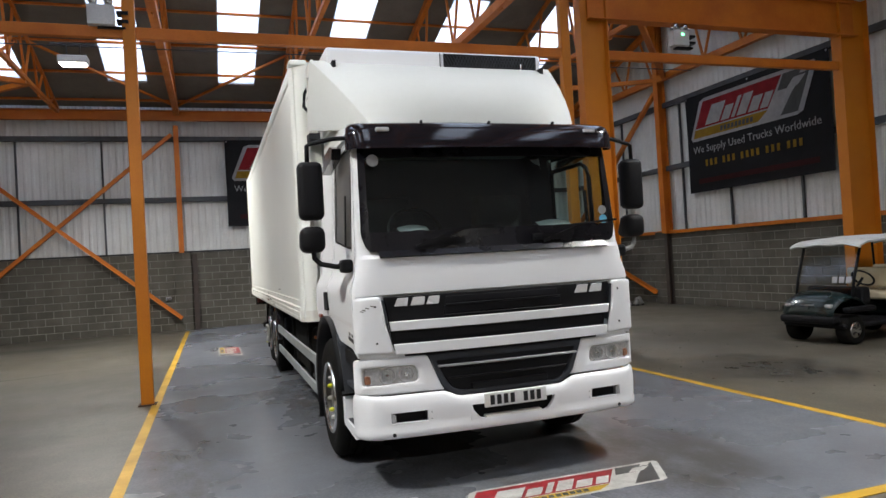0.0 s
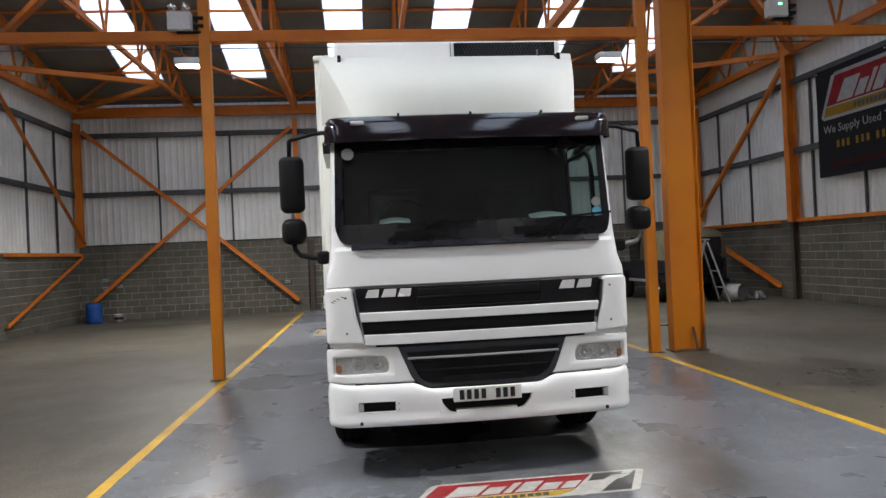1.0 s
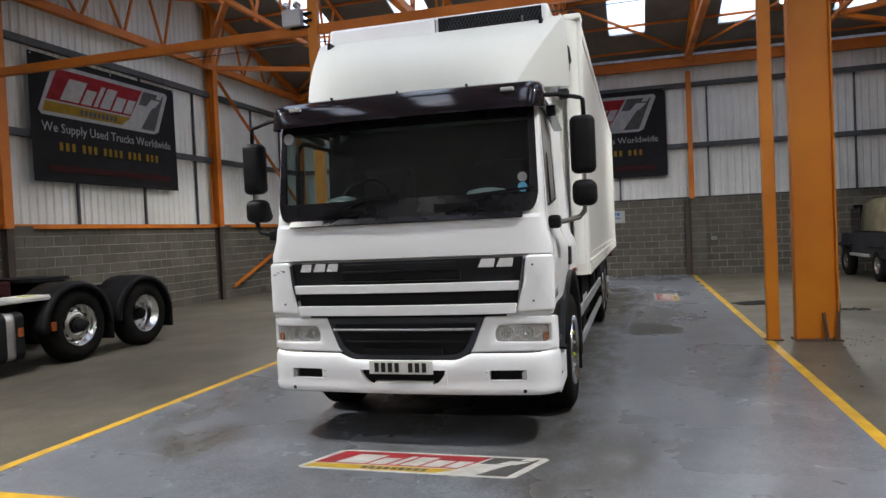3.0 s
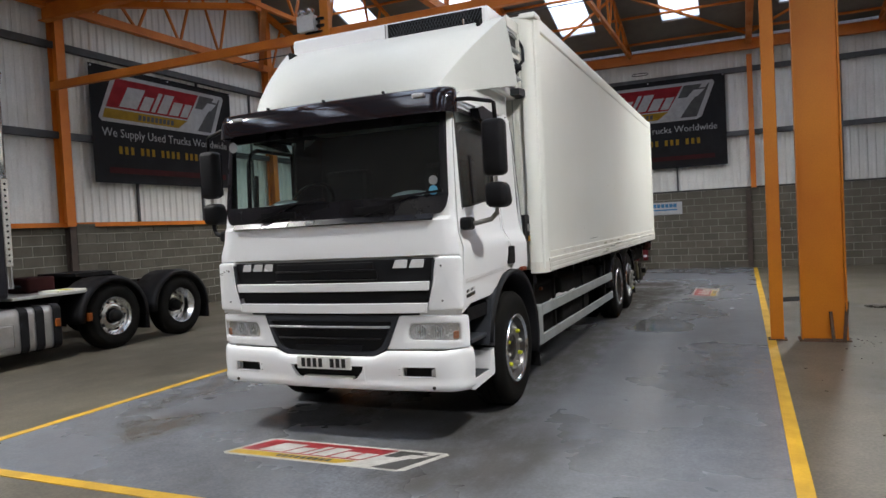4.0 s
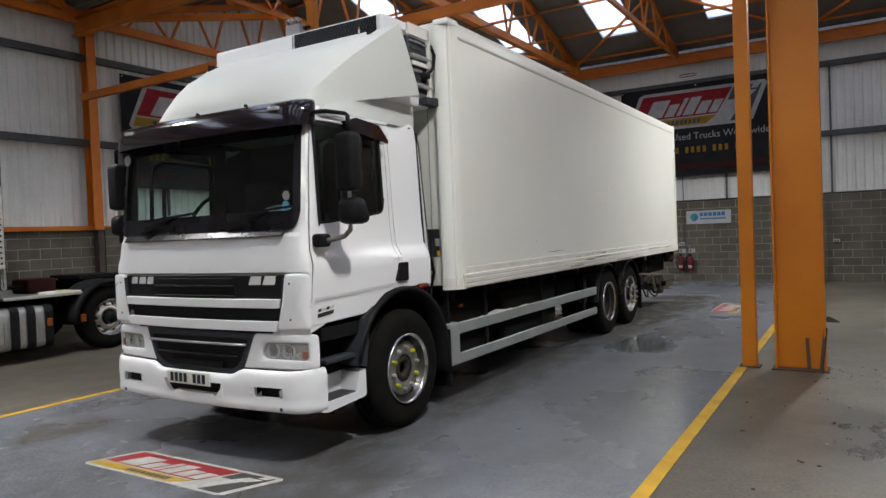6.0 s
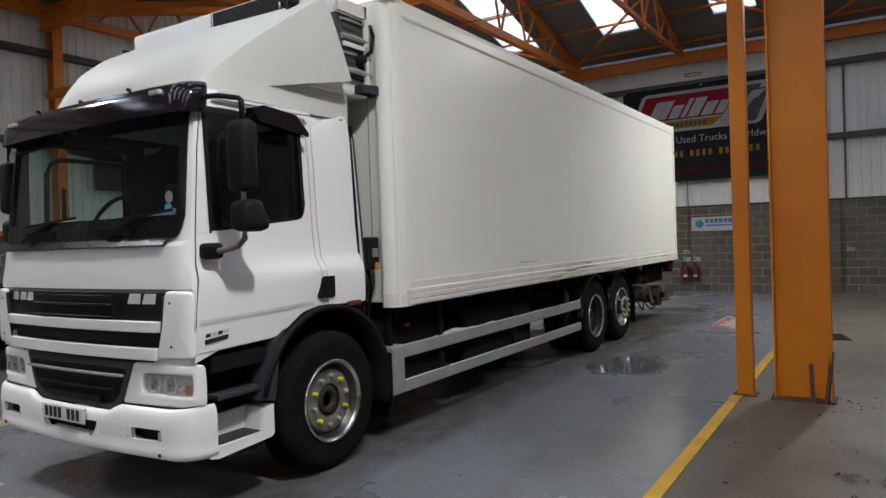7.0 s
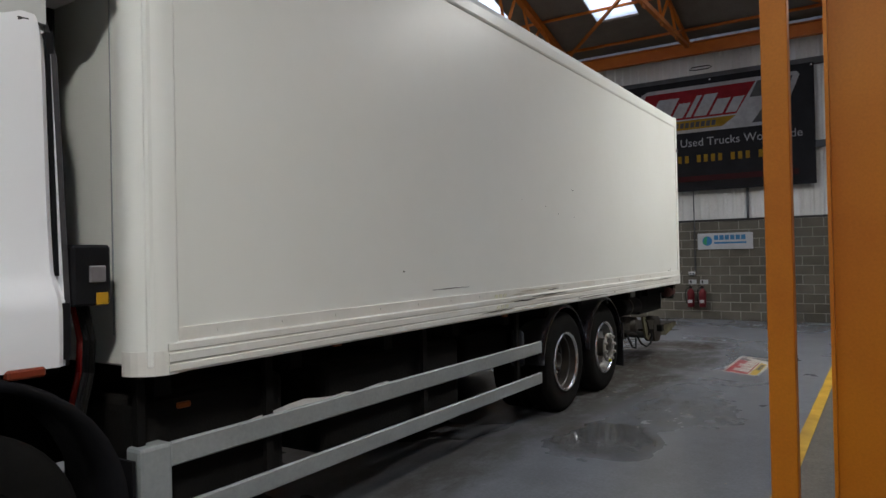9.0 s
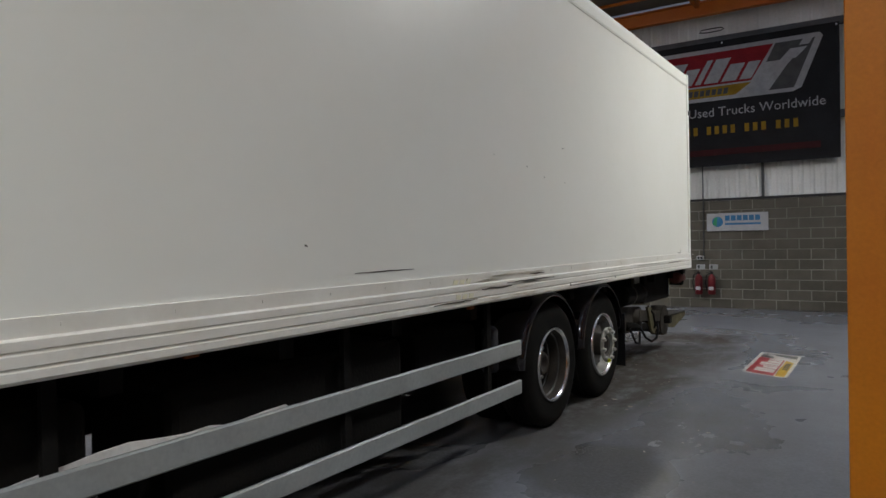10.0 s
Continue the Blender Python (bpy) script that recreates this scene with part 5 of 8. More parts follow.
# entry steps behind the bumper
for sd in (1, -1):
    bm = prism([(5.06, 0.39), (5.12, 0.375), (5.56, 0.4), (5.585, 0.42), (5.585, 0.615), (5.5, 0.605), (5.48, 0.455), (5.06, 0.45)], sd * 0.95, sd * 1.152, "x")
    st = part("entry_step", bm, M["white"], lorry, "white moulded entry step")
    part("step_back", prism([(5.06, 0.44), (5.5, 0.45), (5.53, 0.61), (5.3, 0.6), (5.06, 0.6)], sd * 0.95, sd * 0.975, "x"), M["white"], st)
    part("tread", boxes((sd * 1.055 - 0.08, sd * 1.055 + 0.08, 5.15, 5.475, 0.445, 0.462)), M["charcoal"], st, "dark ribbed tread")
    part("step_well", boxes((sd * 0.93 - 0.03, sd * 0.93 + 0.03, 5.1, 5.62, 0.45, 1.02)), M["black"], lorry)
    bm = soft_box(sd * 1.03 - 0.1, sd * 1.03 + 0.1, 5.15, 5.6, 0.72, 0.755, 0.01, 2)
    part("upper_step", bm, M["charcoal"], lorry, "black upper step")
    part("sill", boxes((sd * 1.03 - 0.09, sd * 1.03 + 0.09, 5.12, 5.7, 0.9, 1.0)), M["black"], lorry)
    # front wheel arch
    bm = bmesh.new()
    pts = arc(6.16, 0.53, 0.652, 168, -15, 20)
    pto = arc(6.16, 0.53, 0.69, 168, -15, 20)
    rings = [[bm.verts.new((sd * x, y, z)) for x, (y, z) in ((0.78, p), (1.17, p), (1.185, q), (1.1, (q[0], q[1] + 0.012)))] for p, q in zip(pts, pto)]
    for r0, r1 in zip(rings, rings[1:]):
        for i in range(3):
            bm.faces.new((r0[i], r0[i + 1], r1[i + 1], r1[i]))
    thicken(part("wheel_arch", bm, M["black"], lorry, "black plastic wheel arch"), 0.012, None, False).data.shade_smooth()
    bm = prism([(5.6, 0.63), (5.66, 0.98), (5.72, 1.1), (5.58, 1.02), (5.47, 0.66)], sd * 0.9, sd * 1.155, "x")
    part("front_mudguard", bm, M["charcoal"], lorry, "charcoal mudguard in front of the wheel")
    part("side_marker", soft_box(sd * 1.16 - 0.02, sd * 1.16 + 0.03, 6.36, 6.5, 1.19, 1.228, 0.008, 1), M["dull_red"], lorry, "dull red side marker")
    part("mud_flap", boxes((sd * 1.0 - 0.17, sd * 1.0 + 0.17, 6.87, 6.885, 0.2, 0.75)), M["black"], lorry)

# mirrors
for sd in (1, -1):
    yy = 5.2
    mir = part("mirror", soft_box(sd * 1.375 - 0.092, sd * 1.375 + 0.092, yy - 0.065, yy + 0.065, 2.0, 2.43, 0.045, 3), M["black"], lorry, "tall black door mirror on a bent arm", True)
    bm = soft_box(sd * 1.375 - 0.09, sd * 1.375 + 0.09, yy - 0.06, yy + 0.15, 1.76, 1.955, 0.055, 3)
    for v in bm.verts:
        v.co.y -= 0.35 * max(0.0, v.co.y - yy) * (v.co.z > 1.9)
    part("wide_mirror", bm, M["black"], mir, "rounded black wide-angle mirror", True)
    part("mirror_glass", boxes((sd * 1.375 - 0.075, sd * 1.375 + 0.075, yy + 0.065, yy + 0.068, 2.03, 2.4)), M["chrome"], mir)
    part("mirror_arm", tube([(sd * 1.06, 5.14, 2.57), (sd * 1.1, 5.15, 2.6), (sd * 1.2, 5.18, 2.6), (sd * 1.36, yy, 2.565), (sd * 1.385, yy, 2.55), (sd * 1.39, yy, 2.4)], 0.017), M["black"], mir, "", True)
    part("mirror_link", tube([(sd * 1.375, yy, 2.02), (sd * 1.375, yy, 1.93)], 0.016), M["nut_white"], mir)
    part("lower_arm", tube([(sd * 1.375, yy, 1.78), (sd * 1.37, yy, 1.72), (sd * 1.33, yy - 0.02, 1.675), (sd * 1.22, 5.15, 1.65), (sd * 1.13, 5.13, 1.65)], 0.02), M["black"] if sd < 0 else M["steel"], mir, "", True)
    part("arm_foot", soft_box(sd * 1.155 - 0.045, sd * 1.155 + 0.045, 5.06, 5.19, 1.60, 1.7, 0.025, 2), M["black"], mir)

# roof air deflector
bm = bmesh.new()
mid_line = [(5.24, 2.70), (5.245, 2.785), (5.28, 2.92), (5.37, 3.045), (5.51, 3.15), (5.72, 3.26), (5.94, 3.355), (6.16, 3.445)]
crease = [(0.85, 5.27, 2.70), (0.885, 5.33, 2.775), (0.93, 5.44, 2.885), (0.98, 5.585, 3.015), (1.03, 5.74, 3.14), (1.08, 5.91, 3.265), (1.125, 6.07, 3.38), (1.165, 6.22, 3.48)]
hem = [(0.865, 5.285, 2.69), (0.92, 5.45, 2.722), (0.97, 5.62, 2.754), (1.015, 5.79, 2.786), (1.06, 5.96, 2.818), (1.1, 6.13, 2.85), (1.14, 6.3, 2.882), (1.175, 6.475, 2.912)]
NU = 12
face, left_side, right_side = [], [], []
for (ym, zm), (xc, yc, zc), (xh, yh, zh) in zip(mid_line, crease, hem):
    face.append([bm.verts.new((xc * i / NU, ym + (yc - ym) * abs(i / NU) ** 3.5, zm + (zc - zm) * abs(i / NU) ** 3.5)) for i in range(-NU, NU + 1)])
    for side, sd in ((left_side, -1), (right_side, 1)):
        side.append([bm.verts.new((sd * (xc + (xh - xc) * q + 0.008 * math.sin(math.pi * q)), yc + (yh - yc) * q, zc + (zh - zc) * q)) for q in (0.0, 0.06, 0.35, 0.7, 1.0)])
for rows_ in (face, left_side, right_side):
    for r0, r1 in zip(rows_, rows_[1:]):
        for i in range(len(r0) - 1):
            bm.faces.new((r0[i], r0[i + 1], r1[i + 1], r1[i]))
finish(bm)
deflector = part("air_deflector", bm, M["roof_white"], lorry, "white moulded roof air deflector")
deflector.data.shade_smooth()
deflector.data.set_sharp_from_angle(angle=radians(38))
thicken(deflector, 0.02, None, False)
bv = deflector.modifiers.new("round", "BEVEL")
bv.width, bv.segments, bv.limit_method, bv.angle_limit = 0.008, 2, "ANGLE", radians(28)
bv.harden_normals = True
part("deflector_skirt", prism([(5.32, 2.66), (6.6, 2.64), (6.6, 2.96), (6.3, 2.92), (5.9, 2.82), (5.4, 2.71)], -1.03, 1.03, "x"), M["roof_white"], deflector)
for sx in (-1.0, 1.0):
    part("deflector_bracket", boxes((sx - 0.015, sx + 0.015, 6.0, 6.12, 3.36, 3.44)), M["black"], deflector)

# refrigeration unit on the box front
fridge = part("refrigeration_unit", soft_box(-1.05, 1.06, 6.13, 6.85, 2.85, 3.6, 0.03, 2), M["white"], lorry, "white refrigeration unit over the cab")
part("unit_seam", boxes((0.015, 0.021, 6.127, 6.131, 2.9, 3.58)), M["charcoal"], fridge)
gr = part("unit_grille", boxes((0.05, 1.0, 6.118, 6.128, 3.3, 3.575)), M["black"], fridge, "black condenser mesh")
bm = bmesh.new()
for i in range(30):
    x = 0.06 + 0.031 * i
    bar(bm, (x, 6.114, 3.305), (min(x + 0.14, 0.995), 6.114, 3.305 + min(0.14, 0.995 - x) * 1.9), 0.004, 0.006)
    bar(bm, (x + 0.03, 6.112, 3.305), (max(x - 0.11, 0.055), 6.112, 3.305 + min(0.14, x + 0.03 - 0.055) * 1.9), 0.004, 0.006)
part("mesh_wire", bm, M["charcoal"], gr)
part("grille_clip", soft_box(0.82, 0.84, 6.09, 6.115, 3.42, 3.5, 0.005, 1), M["chrome"], gr)
for sd in (1, -1):
    bm = boxes((sd * 1.08 - 0.03, sd * 1.08 + 0.03, 6.4, 6.78, 2.98, 3.45))
    for i in range(6):
        box(bm, sd * 1.09 - 0.03, sd * 1.09 + 0.03, 6.45 + 0.03 * (i % 2), 6.62, 3.02 + 0.065 * i, 3.05 + 0.065 * i)
    part("unit_side_vent", bm, M["girt"], fridge, "dark pipes and vents")
    bm = bmesh.new()
    for i in range(4):
        b2 = tube([(sd * 1.12, 6.45, 3.02 + 0.13 * i), (sd * 1.125, 6.6, 3.025 + 0.13 * i), (sd * 1.12, 6.8, 3.02 + 0.13 * i)], 0.012 if i % 2 else 0.024)
        me = bpy.data.meshes.new("pipes")
        b2.to_mesh(me)
        b2.free()
        bm.from_mesh(me)
        bpy.data.meshes.remove(me)
    part("unit_pipe", bm, M["guard"], fridge)
    part("unit_frame", boxes((sd * 1.13 - 0.012, sd * 1.13 + 0.012, 6.72, 6.76, 2.94, 3.56), (sd * 1.13 - 0.012, sd * 1.13 + 0.012, 6.4, 6.74, 3.46, 3.56), (sd * 1.13 - 0.012, sd * 1.13 + 0.012, 6.46, 6.74, 3.2, 3.235)), M["rail_alu"], fridge)
    part("unit_valve", lathe([(0, 0.05), (0.03, 0.055), (0.06, 0.03), (0.08, 0.03)], 16), M["black"], fridge, "", True).location = (sd * 1.1, 6.66, 3.12)
    part("unit_hose", tube([(sd * 1.14, 6.66, 3.12), (sd * 1.18, 6.74, 3.2), (sd * 1.16, 6.8, 3.34), (sd * 1.1, 6.84, 3.44)], 0.016), M["black"], fridge, "", True)
    part("drip_tray", prism([(6.66, 2.87), (6.9, 2.87), (6.95, 2.92), (6.95, 2.95), (6.66, 2.93)], sd * 1.0, sd * 1.15, "x"), M["charcoal"], fridge)

front_end = list(lorry.children)

# cargo box
BX, BY0, BY1, BZ0, BZ1 = 1.262, 6.98, 16.08, 1.13, 3.69
cargo = part("cargo_box", soft_box(-BX, BX, BY0 + 0.04, BY1 - 0.03, BZ0 + 0.03, BZ1 - 0.03, 0.01, 1), M["boxw"], lorry, "cream-white insulated cargo box, scuffed along its lower rail")
for sd in (1, -1):
    x = sd * BX
    # bottom rail with three ridges, flat rivet strip, top rail, front and rear posts
    bm = bmesh.new()
    rail_prof = [(0.0, BZ0), (0.022, BZ0), (0.03, BZ0 + 0.012), (0.03, BZ0 + 0.038), (0.025, BZ0 + 0.043), (0.025, BZ0 + 0.048), (0.031, BZ0 + 0.053), (0.031, BZ0 + 0.088), (0.025, BZ0 + 0.093), (0.025, BZ0 + 0.098), (0.03, BZ0 + 0.103), (0.03, BZ0 + 0.132), (0.012, BZ0 + 0.14), (0.012, BZ0 + 0.2), (0.0, BZ0 + 0.202)]
    a = [bm.verts.new((x + sd * d, BY0 + 0.12, z)) for d, z in rail_prof]
    b = [bm.verts.new((x + sd * d, BY1 - 0.02, z)) for d, z in rail_prof]
    for i in range(len(a) - 1):
        bm.faces.new((a[i], a[i + 1], b[i + 1], b[i]))
    bm.faces.new(a), bm.faces.new(b)
    rail = part("bottom_rail", bm, M["rail_alu"], cargo, "ridged dirty white lower side rail")
    bm = bmesh.new()
    for i in range(22):
        yy = BY0 + 0.4 + 0.42 * i
        box(bm, x + sd * 0.012 - 0.003, x + sd * 0.012 + 0.003, yy - 0.006, yy + 0.006, BZ0 + 0.165, BZ0 + 0.177)
    part("rivets", bm, M["rail_alu"], rail)["kind"] = "stuff"
    bm = prism([(x - sd * 0.05, BZ1 - 0.16), (x + sd * 0.006, BZ1 - 0.16), (x + sd * 0.014, BZ1 - 0.14), (x + sd * 0.014, BZ1 - 0.06), (x + sd * 0.004, BZ1 - 0.015), (x - sd * 0.02, BZ1), (x - sd * 0.05, BZ1)], BY0 + 0.1, BY1 - 0.02, "y")
    part("top_rail", bm, M["boxw"], cargo, "white top rail")
    pts = [(x - sd * 0.14, BY0)] + [(x - sd * 0.12 + sd * 0.14 * math.sin(t), BY0 + 0.14 - 0.14 * math.cos(t)) for t in np.linspace(0, math.pi / 2, 7)] + [(x + sd * 0.02, BY0 + 0.17), (x + sd * 0.008, BY0 + 0.185), (x + sd * 0.008, BY0 + 0.22), (x - sd * 0.14, BY0 + 0.22)]
    p = part("corner_post", prism(pts, BZ0, BZ1 - 0.03, "z"), M["boxw"], cargo, "rounded white corner post")
    p.data.shade_smooth()
    p.data.set_sharp_from_angle(angle=radians(30))
    part("corner_shoe", prism([(a_ + (sd * 0.004 if abs(a_) > BX - 0.01 else 0), b_ - 0.003) for a_, b_ in pts], BZ0 - 0.004, BZ0 + 0.105, "z"), M["rail_alu"], p)
    part("corner_cap", soft_box(min(x + sd * 0.024, x - sd * 0.15), max(x + sd * 0.024, x - sd * 0.15), BY0 - 0.005, BY0 + 0.2, BZ1 - 0.06, BZ1 + 0.004, 0.02, 2), M["boxw"], p)
    part("rear_post", soft_box(min(x - sd * 0.1, x + sd * 0.018), max(x - sd * 0.1, x + sd * 0.018), BY1 - 0.06, BY1 + 0.01, BZ0, BZ1, 0.006, 1), M["boxw"], cargo)
    part("door_hinge", soft_box(min(x, x + sd * 0.03), max(x, x + sd * 0.03), BY1 - 0.045, BY1 + 0.02, 3.15, 3.21, 0.004, 1), M["dark_letter"], cargo)
    for yy, z, w, h in ((15.6, 1.345, 0.012, 0.1), (15.45, 1.345, 0.13, 0.008), (11.9, BZ0 + 0.04, 0.03, 0.02), (13.0, BZ0 + 0.04, 0.03, 0.02), (9.25, 1.39, 0.5, 0.008), (10.45, 1.225, 0.42, 0.016), (10.8, 1.25, 0.8, 0.01), (11.2, 1.29, 0.25, 0.012), (9.9, 1.17, 0.5, 0.01), (11.5, 2.02, 0.012, 0.012), (11.2, 2.08, 0.016, 0.01), (10.7, 2.12, 0.01, 0.01), (11.85, 2.28, 0.06, 0.006), (11.9, 2.0, 0.01, 0.014), (8.9, 1.53, 0.02, 0.016), (11.9, 1.16, 0.9, 0.01), (13.7, 1.25, 0.9, 0.006), (14.9, 1.24, 0.6, 0.01)):
        o = 0.035 if z < BZ0 + 0.135 else (0.015 if z < BZ0 + 0.2 else 0.003)
        bm = bmesh.new()
        n = max(2, int(w / 0.05))
        up_, dn = [], []
        for i in range(n + 1):
            q = i / n
            hh = h * (0.25 + 0.75 * math.sin(math.pi * min(max(q, 0.06), 0.94)) * random.uniform(0.6, 1.0))
            zz = z + random.uniform(-0.25, 0.25) * h
            up_.append(bm.verts.new((x + sd * o, yy + w * q, zz + hh / 2)))
            dn.append(bm.verts.new((x + sd * o, yy + w * q, zz - hh / 2)))
        for i in range(n):
            bm.faces.new((dn[i], dn[i + 1], up_[i + 1], up_[i]))
        part("scuff", bm, M["scuff"], cargo)
    part("side_reflector", boxes((x + sd * 0.034 - 0.002, x + sd * 0.034 + 0.002, 11.0, 11.3, BZ0 + 0.06, BZ0 + 0.083)), M["amber"], cargo, "worn amber reflector") if sd < 0 else None
for i in range(6):
    y_ = 10.14 + 0.075 * (i % 3)
    part("foil_scrap", prism([(y_, 1.275 - 0.09 * (i // 3)), (y_ + 0.05, 1.272 - 0.09 * (i // 3)), (y_ + 0.066, 1.3 - 0.09 * (i // 3)), (y_ + 0.012, 1.303 - 0.09 * (i // 3))], BX + 0.01, BX + (0.0145 if i < 3 else 0.0325), "x"), M["foil"], cargo, "scrap of pale reflective foil")
for i in range(26):
    y_, w_ = random.uniform(10.35, 11.3), random.uniform(0.08, 0.35)
    z_, h_ = random.choice((1.145, 1.16, 1.19, 1.205, 1.24, 1.285, 1.305)), random.uniform(0.002, 0.007)
    part("grime_streak", prism([(y_, z_), (y_ + 0.3 * w_, z_ - h_), (y_ + w_, z_), (y_ + 0.5 * w_, z_ + h_)], BX + 0.02, BX + (0.0332 if z_ < 1.27 else 0.0145), "x"), M["rail_dirt"], cargo, "brown-grey dirt streak")
part("roof_skin", soft_box(-BX + 0.03, BX - 0.03, BY0 + 0.05, BY1 - 0.03, BZ1 - 0.03, BZ1 - 0.005, 0.008, 1), M["boxw"], cargo)
part("rear_door", boxes((-BX + 0.06, -0.005, BY1 - 0.035, BY1, BZ0 + 0.05, BZ1 - 0.08)), M["boxw"], cargo)
part("rear_door", boxes((0.005, BX - 0.06, BY1 - 0.035, BY1, BZ0 + 0.05, BZ1 - 0.08)), M["boxw"], cargo)
for sd in (1, -1):
    part("front_seam", boxes((sd * 1.0 - 0.004, sd * 1.0 + 0.004, BY0 + 0.036, BY0 + 0.04, 1.3, 3.6)), M["guard"], cargo)
ctl = part("control_box", soft_box(0.94, 1.15, 6.63, 6.8, 1.45, 1.71, 0.012, 1), M["black"], lorry, "black control box with a yellow tag")
part("control_panel", boxes((1.0, 1.08, 6.622, 6.64, 1.5, 1.68)), M["guard"], ctl)
part("control_knob", soft_box(1.14, 1.16, 6.7, 6.77, 1.55, 1.62, 0.004, 1), M["silver"], ctl)
part("control_tag", boxes((1.149, 1.156, 6.73, 6.78, 1.455, 1.505)), M["tag"], ctl)
# white strip stands in for lit floor glimpsed under the chassis
bm = bmesh.new()
torn = [(7.6, 0.03), (7.75, 0.06), (7.9, 0.075), (8.0, 0.09), (8.13, 0.097), (8.26, 0.075), (8.38, 0.06), (8.5, 0.065), (8.58, 0.045), (8.67, 0.05), (8.8, 0.062), (8.92, 0.068), (8.96, 0.03)]
up_ = [bm.verts.new((1.1 + 0.006 * math.sin(5 * y), y, 0.735 + 0.8 * h_)) for y, h_ in torn]
dn = [bm.verts.new((1.105, y, 0.66)) for y, h_ in torn]
for i in range(len(torn) - 1):
    bm.faces.new((dn[i], dn[i + 1], up_[i + 1], up_[i]))
thicken(part("torn_liner", bm, M["plate_white"], lorry, "ragged white strip standing in for lit floor seen under the lorry"), 0.004)
part("air_intake", soft_box(0.45, 0.66, 6.66, 6.84, 1.1, 2.9, 0.02, 1), M["black"], lorry, "black air intake duct behind the cab")
for i, (m, dx) in enumerate(((M["red_lens"], 0.0), (M["black"], 0.05), (M["grime"], 0.1))):
    part("hose", tube([(0.98 + dx, 6.72, 1.46), (1.0 + dx, 6.74, 1.3), (0.95 + dx, 6.76, 1.15), (0.97 + dx, 6.7, 0.95)], 0.014), m, lorry)

# chassis and running gear
chassis = part("chassis", boxes((-0.44, -0.34, 5.75, 15.85, 0.72, 1.0), (0.34, 0.44, 5.75, 15.85, 0.72, 1.0), *[(-0.44, 0.44, y, y + 0.1, 0.75, 0.97) for y in (6.7, 8.2, 9.8, 11.2, 12.45, 14.1, 15.6)]), M["grime"], lorry, "grimy black chassis frame")
for y in np.arange(7.15, 15.9, 0.87):
    part("body_bearer", boxes((-1.1, 1.1, y, y + 0.09, 1.0, 1.125)), M["grime"], chassis)
for sd in (1, -1):
    for nm, r in (("battery_box", (0.45, 1.08, 7.05, 8.0, 0.36, 1.0)), ("fuel_tank", (0.5, 1.08, 8.3, 9.9, 0.42, 0.98)), ("air_tank", (0.6, 1.0, 10.1, 10.9, 0.62, 0.95))):
        x0, x1 = sorted((sd * r[0], sd * r[1]))
        part(nm, soft_box(x0, x1, r[2], r[3], r[4], r[5], 0.06, 3), M["grime"], chassis)
    for yy, z in ((7.25, 0.93), (8.35, 1.09), (10.55, 1.08)):
        part("side_lamp", soft_box(sd * 1.13 - 0.012, sd * 1.13 + 0.012, yy, yy + 0.07, z, z + 0.028, 0.005, 1), M["amber"], chassis, "amber side lamp")
    part("air_canister", lathe([(0.0, 0.05), (0.012, 0.062), (0.3, 0.062), (0.325, 0.045), (0.335, 0.02)], 18, "z"), M["charcoal"], chassis, "dark air dryer canister", True).location = (sd * 1.03, 11.02, 0.58)
    # side guard
    gd = part("side_guard", soft_box(sd * 1.15 - 0.014, sd * 1.15 + 0.014, 7.19, 11.27, 0.675, 0.79, 0.008, 1), M["guard"], lorry, "grey aluminium side guard rails")
    part("guard_rail", soft_box(sd * 1.15 - 0.014, sd * 1.15 + 0.014, 7.19, 11.27, 0.385, 0.49, 0.008, 1), M["guard"], gd)
    bm = soft_box(min(sd * 1.165, sd * 1.05), max(sd * 1.165, sd * 1.05), 7.03, 7.2, 0.38, 0.794, 0.02, 2)
    part("guard_end", bm, M["guard"], gd)
    for yy in (7.8, 9.3, 10.8):
        part("guard_leg", boxes((sd * 1.12 - 0.015, sd * 1.12 + 0.015, yy, yy + 0.05, 0.39, 1.1)), M["grime"], gd)
    part("guard_stay", boxes((sd * 1.1 - 0.02, sd * 1.1 + 0.02, 7.05, 7.09, 0.7, 1.1)), M["grime"], gd)


